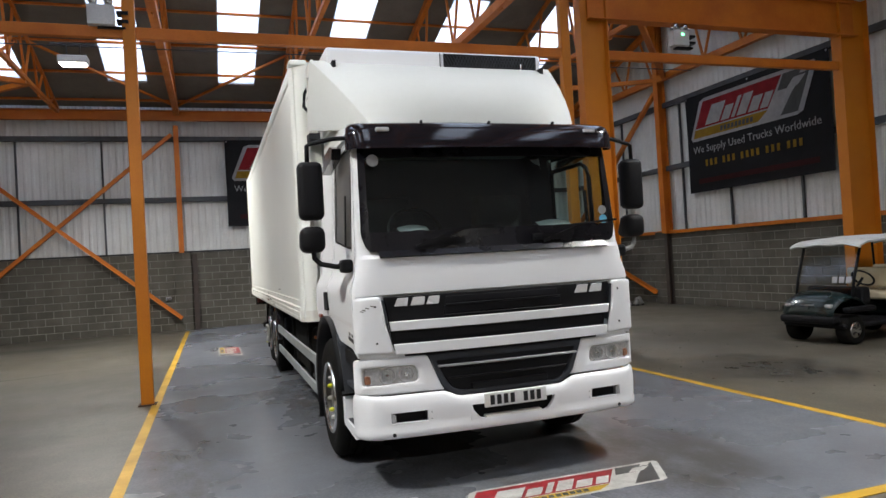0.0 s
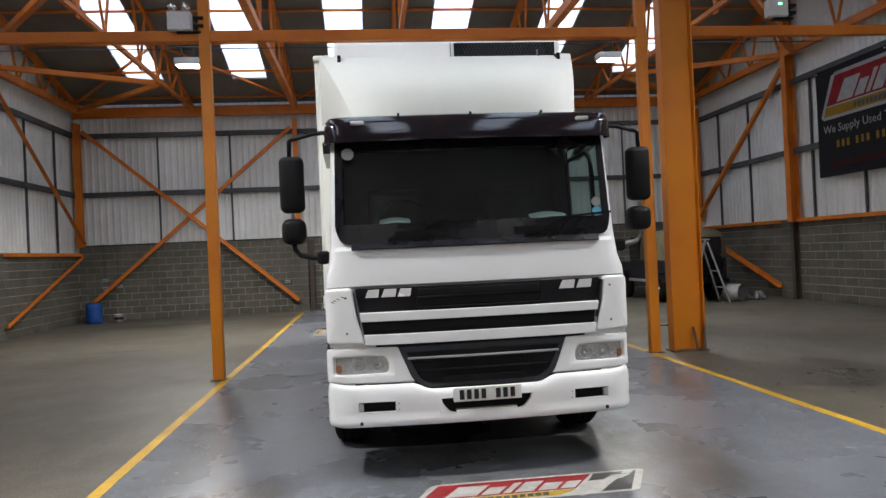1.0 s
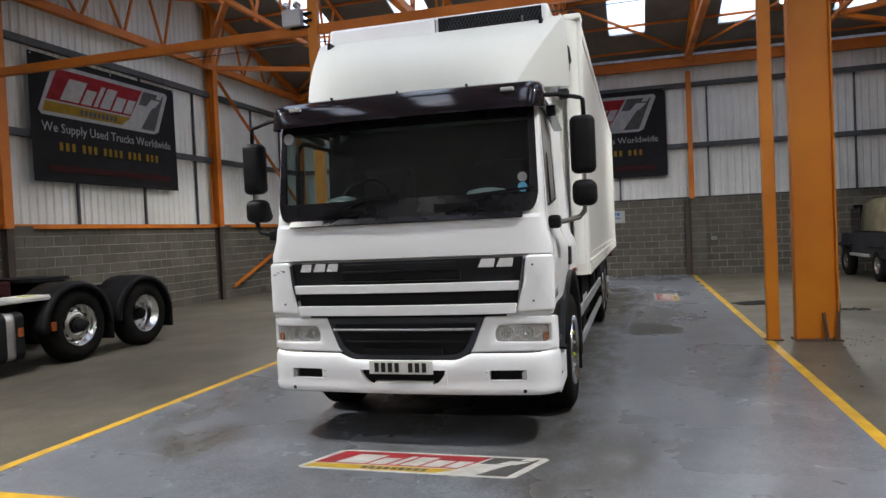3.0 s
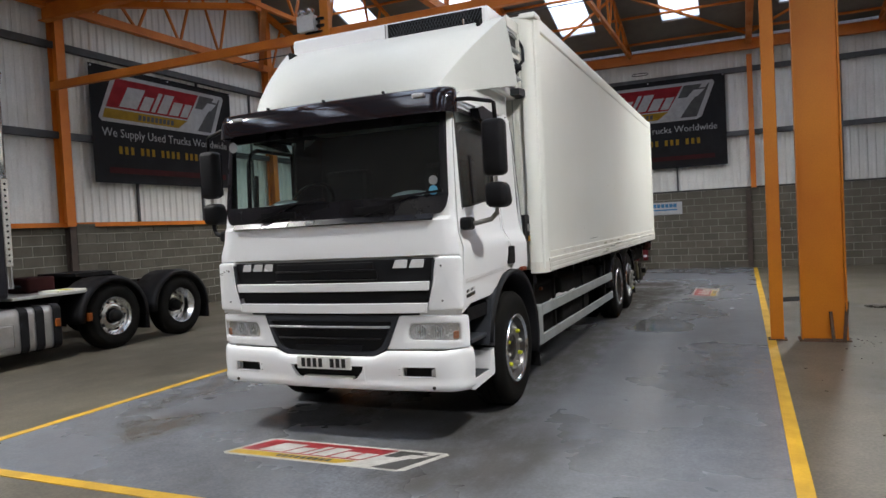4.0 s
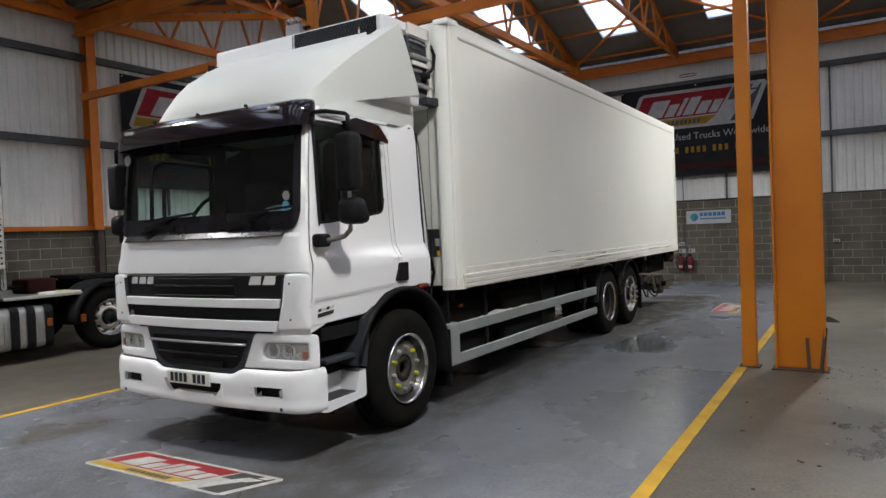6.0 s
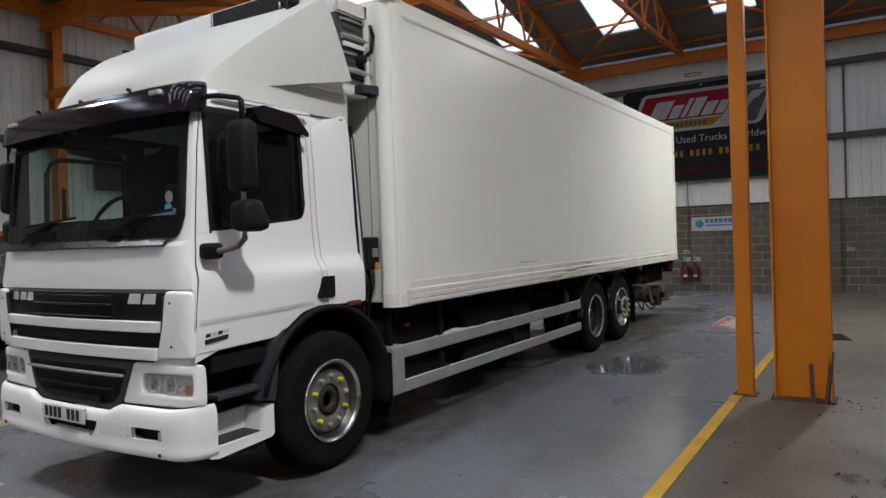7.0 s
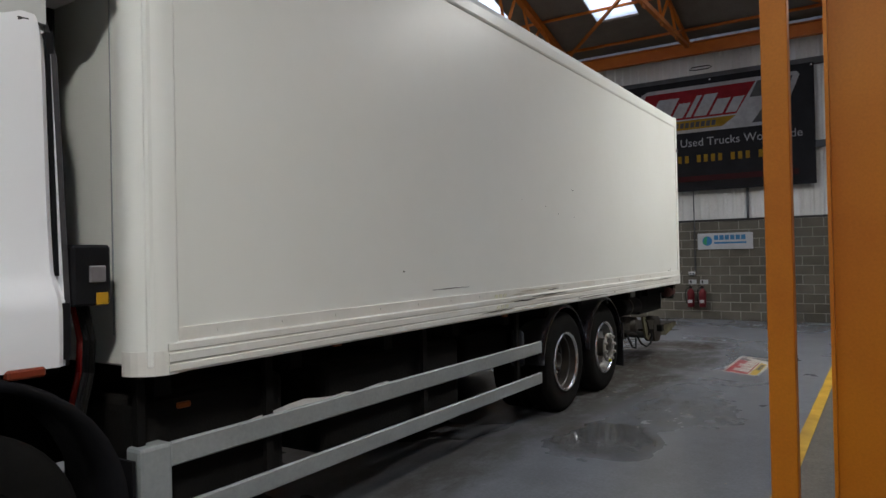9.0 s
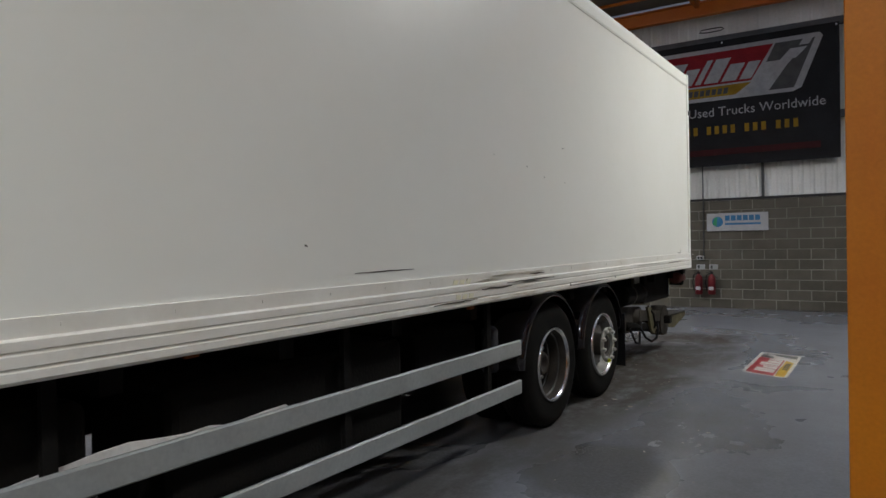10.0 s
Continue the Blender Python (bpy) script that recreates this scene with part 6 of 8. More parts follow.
def wheel(kind):
    """A lorry wheel facing +x: steer (raised nut ring), drive (deep dish) or tag (hub standing out)."""
    w = new("wheel")
    R, half_w = 0.51, 0.15
    prof = [(-half_w, 0.3), (-half_w, 0.44), (-half_w + 0.02, 0.485), (-half_w + 0.05, R), (-0.075, R), (-0.072, R - 0.014), (-0.062, R - 0.014), (-0.058, R), (-0.008, R), (-0.005, R - 0.014), (0.005, R - 0.014), (0.008, R), (0.058, R), (0.062, R - 0.014), (0.072, R - 0.014), (0.075, R), (half_w - 0.05, R), (half_w - 0.02, 0.485), (half_w, 0.445), (half_w + 0.004, 0.4), (half_w - 0.004, 0.36), (half_w - 0.006, 0.315), (half_w - 0.02, 0.3)]
    t = part("tyre", lathe(prof, 48, "x", False), M["rubber"], w, "black rubber tyre", True)
    t.data.set_sharp_from_angle(angle=radians(40))
    disc = {"steer": 0.07, "drive": -0.06, "tag": 0.05}[kind]
    rim = [(half_w - 0.03, 0.28), (half_w - 0.002, 0.295), (half_w + 0.004, 0.3), (half_w - 0.004, 0.29), (half_w - 0.03, 0.275), (disc + 0.02, 0.262), (disc, 0.245), (disc + 0.004, 0.2), (disc + 0.03, 0.185), (disc + 0.03, 0.115), (disc + 0.0, 0.11), (disc - 0.03, 0.1)]
    r = part("rim", lathe(rim, 40, "x", False), {"tag": M["steel"], "steer": M["dull_alloy"], "drive": M["greasy"]}[kind], w, "dirty dark steel rim" if kind != "tag" else "dull silver steel rim", True)
    r.data.set_sharp_from_angle(angle=radians(35))
    if kind == "steer":
        part("wheel_disc", lathe([(disc - 0.01, 0.243), (disc + 0.016, 0.238), (disc + 0.03, 0.226), (disc + 0.034, 0.2), (disc + 0.034, 0.13), (disc + 0.028, 0.12), (disc - 0.01, 0.116)], 40, "x", False), M["steel"], r, "grey steel wheel disc", True).data.set_sharp_from_angle(angle=radians(40))
    if kind == "drive":
        for q, d_ in ((0.262, 0.075), (0.238, -0.01)):
            part("rim_ring", lathe([(d_ - 0.006, q - 0.004), (d_ + 0.004, q), (d_ + 0.004, q + 0.006), (d_ - 0.006, q + 0.012)], 40, "x", False), M["dull_alloy"], r, "worn metal ring", True)
    for i in range(10 if kind != "steer" else 0):
        a = 2 * math.pi * (i + 0.5) / 10
        ob = part("hand_hole", lathe([(0, 0.026), (0.003, 0.026)], 14), M["black"], r)
        ob.location = (disc + 0.003, 0.222 * math.cos(a), 0.222 * math.sin(a))
    hub_len = {"steer": 0.03, "drive": 0.12, "tag": 0.13}[kind]
    lip = part("rim_lip", lathe([(half_w - 0.012, 0.276), (half_w + 0.006, 0.288), (half_w + 0.01, 0.296), (half_w + 0.006, 0.303), (half_w - 0.012, 0.306)], 40, "x", False), M["chrome"], r, "polished rim edge", True)
    part("hub", lathe([(disc, 0.11), (disc + hub_len * 0.7, 0.105), (disc + hub_len, 0.085), (disc + hub_len - 0.004, 0.06), (disc + hub_len - 0.03, 0.05)], 28), M["greasy"], w, "dark greasy hub", True)
    out = disc + 0.03
    if kind == "tag":
        rg = part("nut_ring", lathe([(disc + 0.12, 0.135), (disc + 0.13, 0.165), (disc + 0.15, 0.165), (disc + 0.155, 0.14), (disc + 0.15, 0.12)], 28, "x", False), M["nut_white"], w, "pale nut guard ring", True)
        out = disc + 0.14
    for i in range(10):
        a = 2 * math.pi * i / 10
        yellow = i in (1, 4, 6, 9) if kind == "steer" else (i == 7)
        ob = part("wheel_nut", lathe([(0, 0.02), (0.028, 0.018), (0.04, 0.012)], 8), M["nut_yellow"] if yellow and kind != "drive" else M["nut_white"], w)
        ring_r = 0.178 if kind == "steer" else 0.15
        ob.location = (out, ring_r * math.cos(a + 0.2), ring_r * math.sin(a + 0.2))
    return w


WHEELS = {k: wheel(k) for k in ("steer", "drive", "tag")}
for k, y, u in (("steer", 6.28, 1.02), ("drive", 11.85, 1.02), ("tag", 13.06, 1.0)):
    WHEELS[k].parent = lorry
    WHEELS[k].matrix_basis = pose(u, y, 0.512)
    copy_thing(WHEELS[k], pose(-u, y, 0.512, 0, 0, 180))
    part("axle", tube([(-0.9, y, 0.5), (0.9, y, 0.5)], 0.07, 12), M["grime"], lorry)
for sd in (1, -1):
    part("inner_tyre", lathe([(-0.14, 0.3), (-0.14, 0.44), (-0.1, 0.505), (0.1, 0.505), (0.14, 0.44), (0.14, 0.3)], 32, "x", False), M["rubber"], lorry).location = (sd * 0.68, 11.85, 0.512)
    for cy in (11.85, 13.06):
        bm = bmesh.new()
        rings = []
        for i in range(17):
            t = radians(178 - 176 * i / 16)
            c, s = math.cos(t), math.sin(t)
            rings.append([bm.verts.new((sd * x, cy + rr_ * c, 0.53 + rr_ * s)) for x, rr_ in ((0.72, 0.575), (1.1, 0.585), (1.16, 0.572), (1.172, 0.545))])
        for r0, r1 in zip(rings, rings[1:]):
            for i in range(3):
                bm.faces.new((r0[i], r0[i + 1], r1[i + 1], r1[i]))
        thicken(part("rear_wing", bm, M["gloss_black"], lorry, "black curved plastic wing over a rear wheel"), 0.012, None, False).data.shade_smooth()
    part("mud_flap", boxes((sd * 0.98 - 0.18, sd * 0.98 + 0.18, 13.68, 13.695, 0.2, 0.75)), M["black"], lorry)
    lamp = part("tail_lamp", soft_box(sd * 1.09 - 0.12, sd * 1.09 + 0.1, 15.98, 16.06, 0.9, 1.12, 0.02, 2), M["grime"], lorry, "dark tail lamp housing")
    part("tail_lens", lathe([(-0.26, 0.05), (-0.25, 0.075), (0.0, 0.08), (0.03, 0.07)], 20, "y"), M["tail_red"], lamp, "dull red round lamp", True).location = (sd * 1.12, 16.12, 1.0)
    part("lamp_bracket", boxes((sd * 1.17 - 0.03, sd * 1.17 + 0.03, 15.98, 16.1, 1.06, 1.13)), M["grime"], lamp)
part("lift_power_pack", soft_box(0.5, 1.02, 14.85, 15.95, 0.74, 1.12, 0.015, 1), M["grime"], lorry, "black tail lift power pack")
part("pack_edge", boxes((0.99, 1.024, 15.93, 15.956, 0.78, 1.08)), M["guard"], lorry, "pale edge strip of the power pack")
part("air_reservoir", tube([(0.98, 14.02, 0.89), (0.98, 14.1, 0.89), (0.98, 14.66, 0.88), (0.98, 14.74, 0.88)], 0.115, 18), M["grime"], lorry, "black air reservoir", True)
part("reservoir_strap", tube([(0.98, 14.3, 0.89), (0.98, 14.34, 0.89)], 0.12, 18), M["greasy"], lorry)
part("hanger_plate", boxes((0.9, 0.98, 14.62, 14.8, 1.0, 1.13)), M["guard"], lorry, "pale grey hanger plate")
lift = part("tail_lift", tube([(-1.0, 14.75, 0.6), (1.0, 14.75, 0.6)], 0.1, 16), M["greasy"], lorry, "folded greasy tail lift under the box", True)
for sd in (1, -1):
    part("lift_bracket", prism([(14.25, 0.76), (14.95, 0.7), (15.05, 0.58), (14.95, 0.44), (14.4, 0.44), (14.25, 0.55)], sd * 0.9, sd * 0.94, "x"), M["greasy"], lift)
    part("lift_arm", bars([((sd * 0.97, 14.7, 0.62), (sd * 0.98, 15.85, 0.5), 0.07, 0.13)]), M["greasy"], lift)
    part("lift_ram", tube([(sd * 0.95, 14.4, 0.52), (sd * 0.95, 15.2, 0.42)], 0.05, 14), M["grime"], lift, "", True)
    part("ram_rod", tube([(sd * 0.95, 15.2, 0.42), (sd * 0.95, 15.7, 0.36)], 0.024, 12), M["steel"], lift, "", True)
    part("lift_link", prism([(14.95, 0.7), (15.1, 0.68), (15.3, 0.4), (15.22, 0.34), (15.1, 0.4)], sd * 1.0, sd * 1.03, "x"), M["olive"], lift, "worn link plate")
    bm = prism(arc(15.72, 0.46, 0.19, 0, 180, 10) + [(15.56, 0.32), (15.66, 0.27), (15.82, 0.27), (15.9, 0.36)], sd * 0.86, sd * 1.02, "x")
    bmesh.ops.bevel(bm, geom=[e for e in bm.edges if e.calc_face_angle(0) > 0.7], offset=0.012, segments=2, affect="EDGES")
    part("lift_knuckle", bm, M["greasy"], lift, "rounded greasy hinge block")
    part("hinge_pin", tube([(sd * 0.84, 15.72, 0.46), (sd * 1.05, 15.72, 0.46)], 0.04, 12), M["steel"], lift, "", True)
    part("lift_toe", prism([(15.85, 0.36), (16.25, 0.3), (16.85, 0.4), (16.9, 0.46), (16.3, 0.47), (15.9, 0.48)], sd * 0.72, sd * 1.0, "x"), M["olive"], lift, "olive platform tip")
    part("toe_edge", prism([(15.9, 0.482), (16.3, 0.472), (16.88, 0.462), (16.88, 0.474), (16.3, 0.49), (15.9, 0.5)], sd * 0.7, sd * 1.01, "x"), M["greasy"], lift)
    part("lift_hose", tube([(sd * 0.98, 14.75, 0.5), (sd * 1.03, 14.85, 0.34), (sd * 1.04, 15.05, 0.27), (sd * 1.03, 15.3, 0.28), (sd * 1.01, 15.45, 0.36), (sd * 0.98, 15.5, 0.5)], 0.014), M["black"], lift, "", True)
    part("lift_hose", tube([(sd * 1.0, 14.35, 0.5), (sd * 1.04, 14.42, 0.34), (sd * 1.03, 14.6, 0.3), (sd * 1.0, 14.72, 0.42)], 0.014), M["black"], lift, "", True)
    part("lift_hose", tube([(sd * 1.0, 15.05, 0.7), (sd * 1.05, 15.12, 0.6), (sd * 1.05, 15.18, 0.45), (sd * 1.0, 15.22, 0.38)], 0.012), M["black"], lift, "", True)
part("under_run_bar", soft_box(-1.1, 1.1, 15.68, 15.78, 0.42, 0.52, 0.01, 1), M["grime"], lorry)
part("engine", soft_box(-0.5, 0.5, 5.42, 6.72, 0.5, 1.25, 0.08, 2), M["grime"], lorry)
# stand the lorry's origin under its middle; its front end is drawn 0.12 m short of its place
lorry.location = (2.04, 10.5, 0)
for ob in lorry.children:
    ob.location.y -= 10.5 - (0.12 if ob in front_end or ob.name.split(".")[0] in ("control_box", "air_intake", "hose") else 0.0)

# ---- printed graphics ----
M["vinyl"] = pbr("black_banner_vinyl", (0.011, 0.011, 0.012), (0.016, 0.016, 0.018), 0.6, 0.75, 2, 30, 0.05, spec=0.08)
M["print_white"] = pbr("white_print", (0.42, 0.42, 0.43), (0.36, 0.36, 0.37), 0.5, 0.6, 6, 40, 0.0)
M["banner_white"] = pbr("dull_white_print", (0.3, 0.3, 0.305), (0.24, 0.24, 0.245), 0.6, 0.7, 6, 40, 0.0, spec=0.1)
M["print_red"] = pbr("red_print", (0.2, 0.012, 0.016), (0.155, 0.01, 0.013), 0.6, 0.7, 4, 40, 0.0, spec=0.1)
M["print_yellow"] = pbr("yellow_print", (0.24, 0.145, 0.014), (0.18, 0.11, 0.011), 0.6, 0.7, 4, 40, 0.0, spec=0.1)
M["print_dark"] = pbr("black_print", (0.03, 0.03, 0.032), (0.05, 0.05, 0.05), 0.5, 0.6, 6)
M["print_dimred"] = pbr("faded_red_print", (0.04, 0.009, 0.009), (0.03, 0.008, 0.008), 0.7, spec=0.1)
M["floor_white"] = pbr("worn_white_floor_print", (0.52, 0.51, 0.48), (0.33, 0.32, 0.29), 0.35, 0.55, 7, 60, 0.05, blotch=0.8)
M["floor_red"] = pbr("worn_red_floor_print", (0.36, 0.022, 0.028), (0.2, 0.04, 0.042), 0.32, 0.5, 6, 60, 0.05, blotch=0.8)
M["floor_yellow"] = pbr("worn_yellow_floor_print", (0.48, 0.31, 0.022), (0.33, 0.22, 0.035), 0.32, 0.5, 6, 60, 0.05, blotch=0.8)
M["floor_dark"] = pbr("worn_black_floor_print", (0.035, 0.035, 0.035), (0.1, 0.1, 0.095), 0.35, 0.5, 8, 60, 0.05, blotch=0.9)


def shape(name, pts, z0, z1, material, parent, label=""):
    return part(name, prism(pts, z0, z1, "z"), material, parent, label)


def logo(parent, w, h, z, mats, step=0.002):
    """The company sign as plain colour shapes, in a slanted white frame; lies in the x-y plane."""
    white, red, yellow, dark = mats

    def q(pts):
        return [(a * w, b * h) for a, b in pts]
    sl = 0.1
    frame_ = shape("logo_frame", q([(0.0, 0.08), (0.02, 0.0), (0.86, 0.0), (0.9, 0.06), (1.0, 0.93), (0.985, 1.0), (0.14, 1.0), (0.1, 0.94)]), z, z + step, white, parent, "white slanted sign frame")
    shape("logo_red", q([(0.05, 0.3), (0.13, 0.92), (0.77, 0.92), (0.66, 0.3)]), z + step, z + 2 * step, red, frame_, "red field")
    shape("logo_yellow", q([(0.025, 0.07), (0.045, 0.27), (0.66, 0.27), (0.58, 0.07)]), z + step, z + 2 * step, yellow, frame_, "yellow band")
    shape("logo_dark", q([(0.745, 0.07), (0.865, 0.07), (0.965, 0.92), (0.78, 0.92), (0.735, 0.6), (0.86, 0.6), (0.83, 0.48)]), z + step, z + 2 * step, dark, frame_, "black corner with white flashes")
    shape("logo_flash", q([(0.8, 0.6), (0.875, 0.6), (0.93, 0.78), (0.85, 0.78)]), z + 2 * step, z + 3 * step, white, frame_)
    shape("logo_flash", q([(0.89, 0.82), (0.935, 0.82), (0.955, 0.92), (0.91, 0.92)]), z + 2 * step, z + 3 * step, white, frame_)
    x = 0.14
    for i, (bw, hh) in enumerate(((0.125, 0.44), (0.07, 0.31), (0.03, 0.44), (0.075, 0.44), (0.075, 0.31), (0.06, 0.31))):
        s = 1.6 * sl * hh
        shape("logo_block", q([(x, 0.34), (x + bw, 0.34), (x + bw + s, 0.34 + hh), (x + s, 0.34 + hh)]), z + 2 * step, z + 3 * step, white, frame_)
        x += bw + 0.017
    for i in range(9):
        a = 0.27 + i * 0.031
        shape("logo_bar", q([(a, 0.11), (a + 0.022, 0.11), (a + 0.027, 0.22), (a + 0.005, 0.22)]), z + 2 * step, z + 3 * step, dark, frame_)
    return frame_


def text_mesh(body, size):
    cu = bpy.data.curves.new("words", "FONT")
    cu.body, cu.size, cu.extrude, cu.resolution_u = body, size, 0.001, 2
    tmp = bpy.data.objects.new("words", cu)
    me = bpy.data.meshes.new_from_object(tmp)
    bpy.data.objects.remove(tmp)
    return me, max(v.co.x for v in me.vertices)


def words(body, size, parent, m, material, width):
    """A line of lettering, one object a word, stretched to the given width."""
    k = width / text_mesh(body, size)[1]
    done = ""
    for word in body.split():
        me, wide = text_mesh(word, size)
        done += word
        me.materials.append(material)
        ob = new("lettering", me)
        ob.parent = parent
        ob.matrix_basis = m @ Matrix.Translation((k * (text_mesh(done, size)[1] - wide), 0, 0)) @ Matrix.Diagonal((k, 1, 1, 1))
        ob["label"] = "white lettering, the word " + word
        done += " "


def banner(m, w, h, lift):
    ob = thing("banner", m, "large black vinyl banner with a red and yellow sign and lettering", "banner", "wall banners")
    k = w / 4.18
    bm = bmesh.new()
    nx, ny = 28, 14
    grid = [[[bm.verts.new((w * i / nx, h * j / ny, s + 0.012 * math.sin(i * 0.9 + j * 0.35 + lift) * (0.3 + 0.7 * abs(i / nx - 0.5)) - 0.014)) for i in range(nx + 1)] for j in range(ny + 1)] for s in (0, -0.004)]
    for s in (0, 1):
        for j in range(ny):
            for i in range(nx):
                bm.faces.new((grid[s][j][i], grid[s][j][i + 1], grid[s][j + 1][i + 1], grid[s][j + 1][i]))
    cloth = part("cloth", bm, M["vinyl"], ob, "wrinkled black vinyl sheet", True)
    mats = (M["banner_white"], M["print_red"], M["print_yellow"], M["print_dark"])
    g = new("sign_print")
    bpy.data.objects.remove(g)
    fr = logo(ob, 3.75 * k, 1.13 * h / 2.7, 0.004, mats)
    fr.location = (0.16 * k, h * 0.525, 0)
    for ch in fr.children:
        ch.location = (0, 0, 0)
    words("We Supply Used Trucks Worldwide", 0.27, ob, pose(0.22 * k, h * 0.40, 0.006), M["banner_white"], 3.72 * k)
    x = 0.62
    for n in (3, 3, 4, 3, 3):
        for i in range(n):
            part("number_bar", boxes((x * k, x * k + 0.085, h * 0.255, h * 0.255 + 0.17, 0.004, 0.007)), M["print_yellow"], ob)
            x += 0.155
        x += 0.11
    part("faded_bar", boxes((0.35 * k, 3.85 * k, h * 0.085, h * 0.085 + 0.13, 0.004, 0.006)), M["print_dimred"], ob, "faded dark red line of print")
    for cx in (0.05, w / 2, w - 0.05):
        part("eyelet", lathe([(0.0, 0.02), (0.004, 0.02)], 12, "z"), M["silver"], ob).location = (cx, h - 0.05, 0)
    return ob


banner(pose(0.47, YB - 0.13, 3.04, 90, 0, 0), 4.3, 2.64, 0.0)
banner(pose(XL + 0.13, 10.87, 2.98, 90, 0, 90), 4.38, 2.55, 1.3)
banner(pose(XR - 0.13, 15.82, 3.06, 90, 0, -90), 4.62, 2.6, 2.1)

for m, w, h in ((pose(1.41, 4.41, 0.004), 1.73, 0.42), (pose(4.6, 14.78, 0.004, 0, 0, 90), 1.7, 0.49), (pose(-0.02, 16.15, 0.004, 0, 0, -90), 1.75, 0.46)):
    d = thing("floor_decal", m, "worn red and yellow sign print on the painted floor", "floor decal", "floor prints")
    logo(d, w, h, 0.0, (M["floor_white"], M["floor_red"], M["floor_yellow"], M["floor_dark"]), 0.001)

sign = thing("sign_board", pose(2.245, YB - 0.03, 1.65, 90, 0, 0), "white sign board with blue lettering bars on the block wall", "sign")
part("board", soft_box(0, 1.21, 0, 0.38, 0, 0.02, 0.004, 1), M["print_white"], sign)
M["print_blue"] = pbr("blue_print", (0.03, 0.16, 0.33), None, 0.5)
M["print_green"] = pbr("green_print", (0.04, 0.28, 0.12), None, 0.5)
part("logo_disc", lathe([(0.02, 0.11), (0.023, 0.11)], 24, "z"), M["print_blue"], sign).location = (0.22, 0.2, 0)
part("logo_leaf", prism([(-0.1, -0.05), (-0.02, -0.1), (0.0, 0.1), (-0.06, 0.08)], 0.023, 0.026, "z"), M["print_green"], sign).location = (0.22, 0.2, 0)
for i in range(6):
    part("letter_block", boxes((0.37 + 0.118 * i, 0.465 + 0.118 * i, 0.22, 0.33, 0.02, 0.023)), M["print_blue"], sign)
part("thin_bar", boxes((0.37, 1.07, 0.13, 0.17, 0.02, 0.023)), M["print_blue"], sign)
part("thin_bar", boxes((0.16, 0.98, 0.045, 0.06, 0.02, 0.023)), M["guard"], sign)

# ---- lights on the steelwork ----
M["lamp_case"] = pbr("pale_grey_lamp_case", (0.6, 0.61, 0.6), (0.5, 0.5, 0.5), 0.45)
M["lamp_glow"] = glow("lit_lamp_glass", (1.0, 0.98, 0.93), 30.0)
M["led_green"] = glow("green_led", (0.1, 1.0, 0.3), 3.0)
# the two fixtures at y -7.3 are unseen additions for front light
for fx, fy, fb, ft, fw in FLOODS_AND_FILLS:
    f = thing("flood_light", pose(fx, fy, 5.93), "lit white flood light hung from the roof, the two southern ones added", "flood light", "flood lights")
    part("housing", soft_box(-0.27, 0.27, -0.17, 0.17, 0.02, 0.17, 0.03, 2), M["lamp_case"], f)
    part("lamp_glass", soft_box(-0.22, 0.22, -0.13, 0.13, 0.003, 0.02, 0.004, 1), M["lamp_glow"], f, "glowing lamp glass")
    part("bracket", bars([((-0.12, 0, 0.16), (-0.12, 0, 0.42), 0.02, 0.03), ((0.12, 0, 0.16), (0.12, 0, 0.42), 0.02, 0.03), ((-0.4, 0, 0.43), (0.4, 0, 0.43), 0.04, 0.04)]), M["girt"], f)
for ex, lab in ((-1.24, "grey emergency light box with two spot lamps on a post"), (7.62, "white emergency light box with two spot lamps on a rail")):
    e = thing("emergency_light", pose(ex, 9.86, 4.9 if ex < 0 else 5.03), lab, "emergency light", "emergency lights")
    part("case", soft_box(-0.16, 0.16, -0.07, 0.07, 0.0, 0.26, 0.015, 2), M["lamp_case"], e)
    for sx in (-0.09, 0.09):
        sp = part("spot_lamp", lathe([(-0.03, 0.03), (-0.01, 0.055), (0.06, 0.055), (0.065, 0.04)], 18, "y"), M["chrome"], e, "round spot lamp", True)
        sp.location = (sx, -0.05, 0.32)
        part("stem", tube([(sx, 0, 0.24), (sx, 0, 0.32)], 0.014), M["black"], e)
    part("clamp", boxes((-0.05, 0.28, 0.0, 0.1, -0.03, 0.0), (0.18, 0.32, -0.02, 0.12, 0.05, 0.09), (0.18, 0.32, -0.02, 0.12, 0.16, 0.2)), M["black"], e)
    if ex > 0:
        part("led", boxes((0.0, 0.05, -0.074, -0.07, 0.17, 0.2)), M["led_green"], e)
part("conduit", tube([(XL + 0.2, 15.4, 6.34), (-2.45, 15.4, 6.33), (2.0, 15.4, 6.34), (XR - 0.2, 15.4, 6.34)], 0.012), M["girt"])
tagged(bpy.data.objects["conduit"], "thin grey cable conduit under the roof trusses", "conduit", kind="structure")

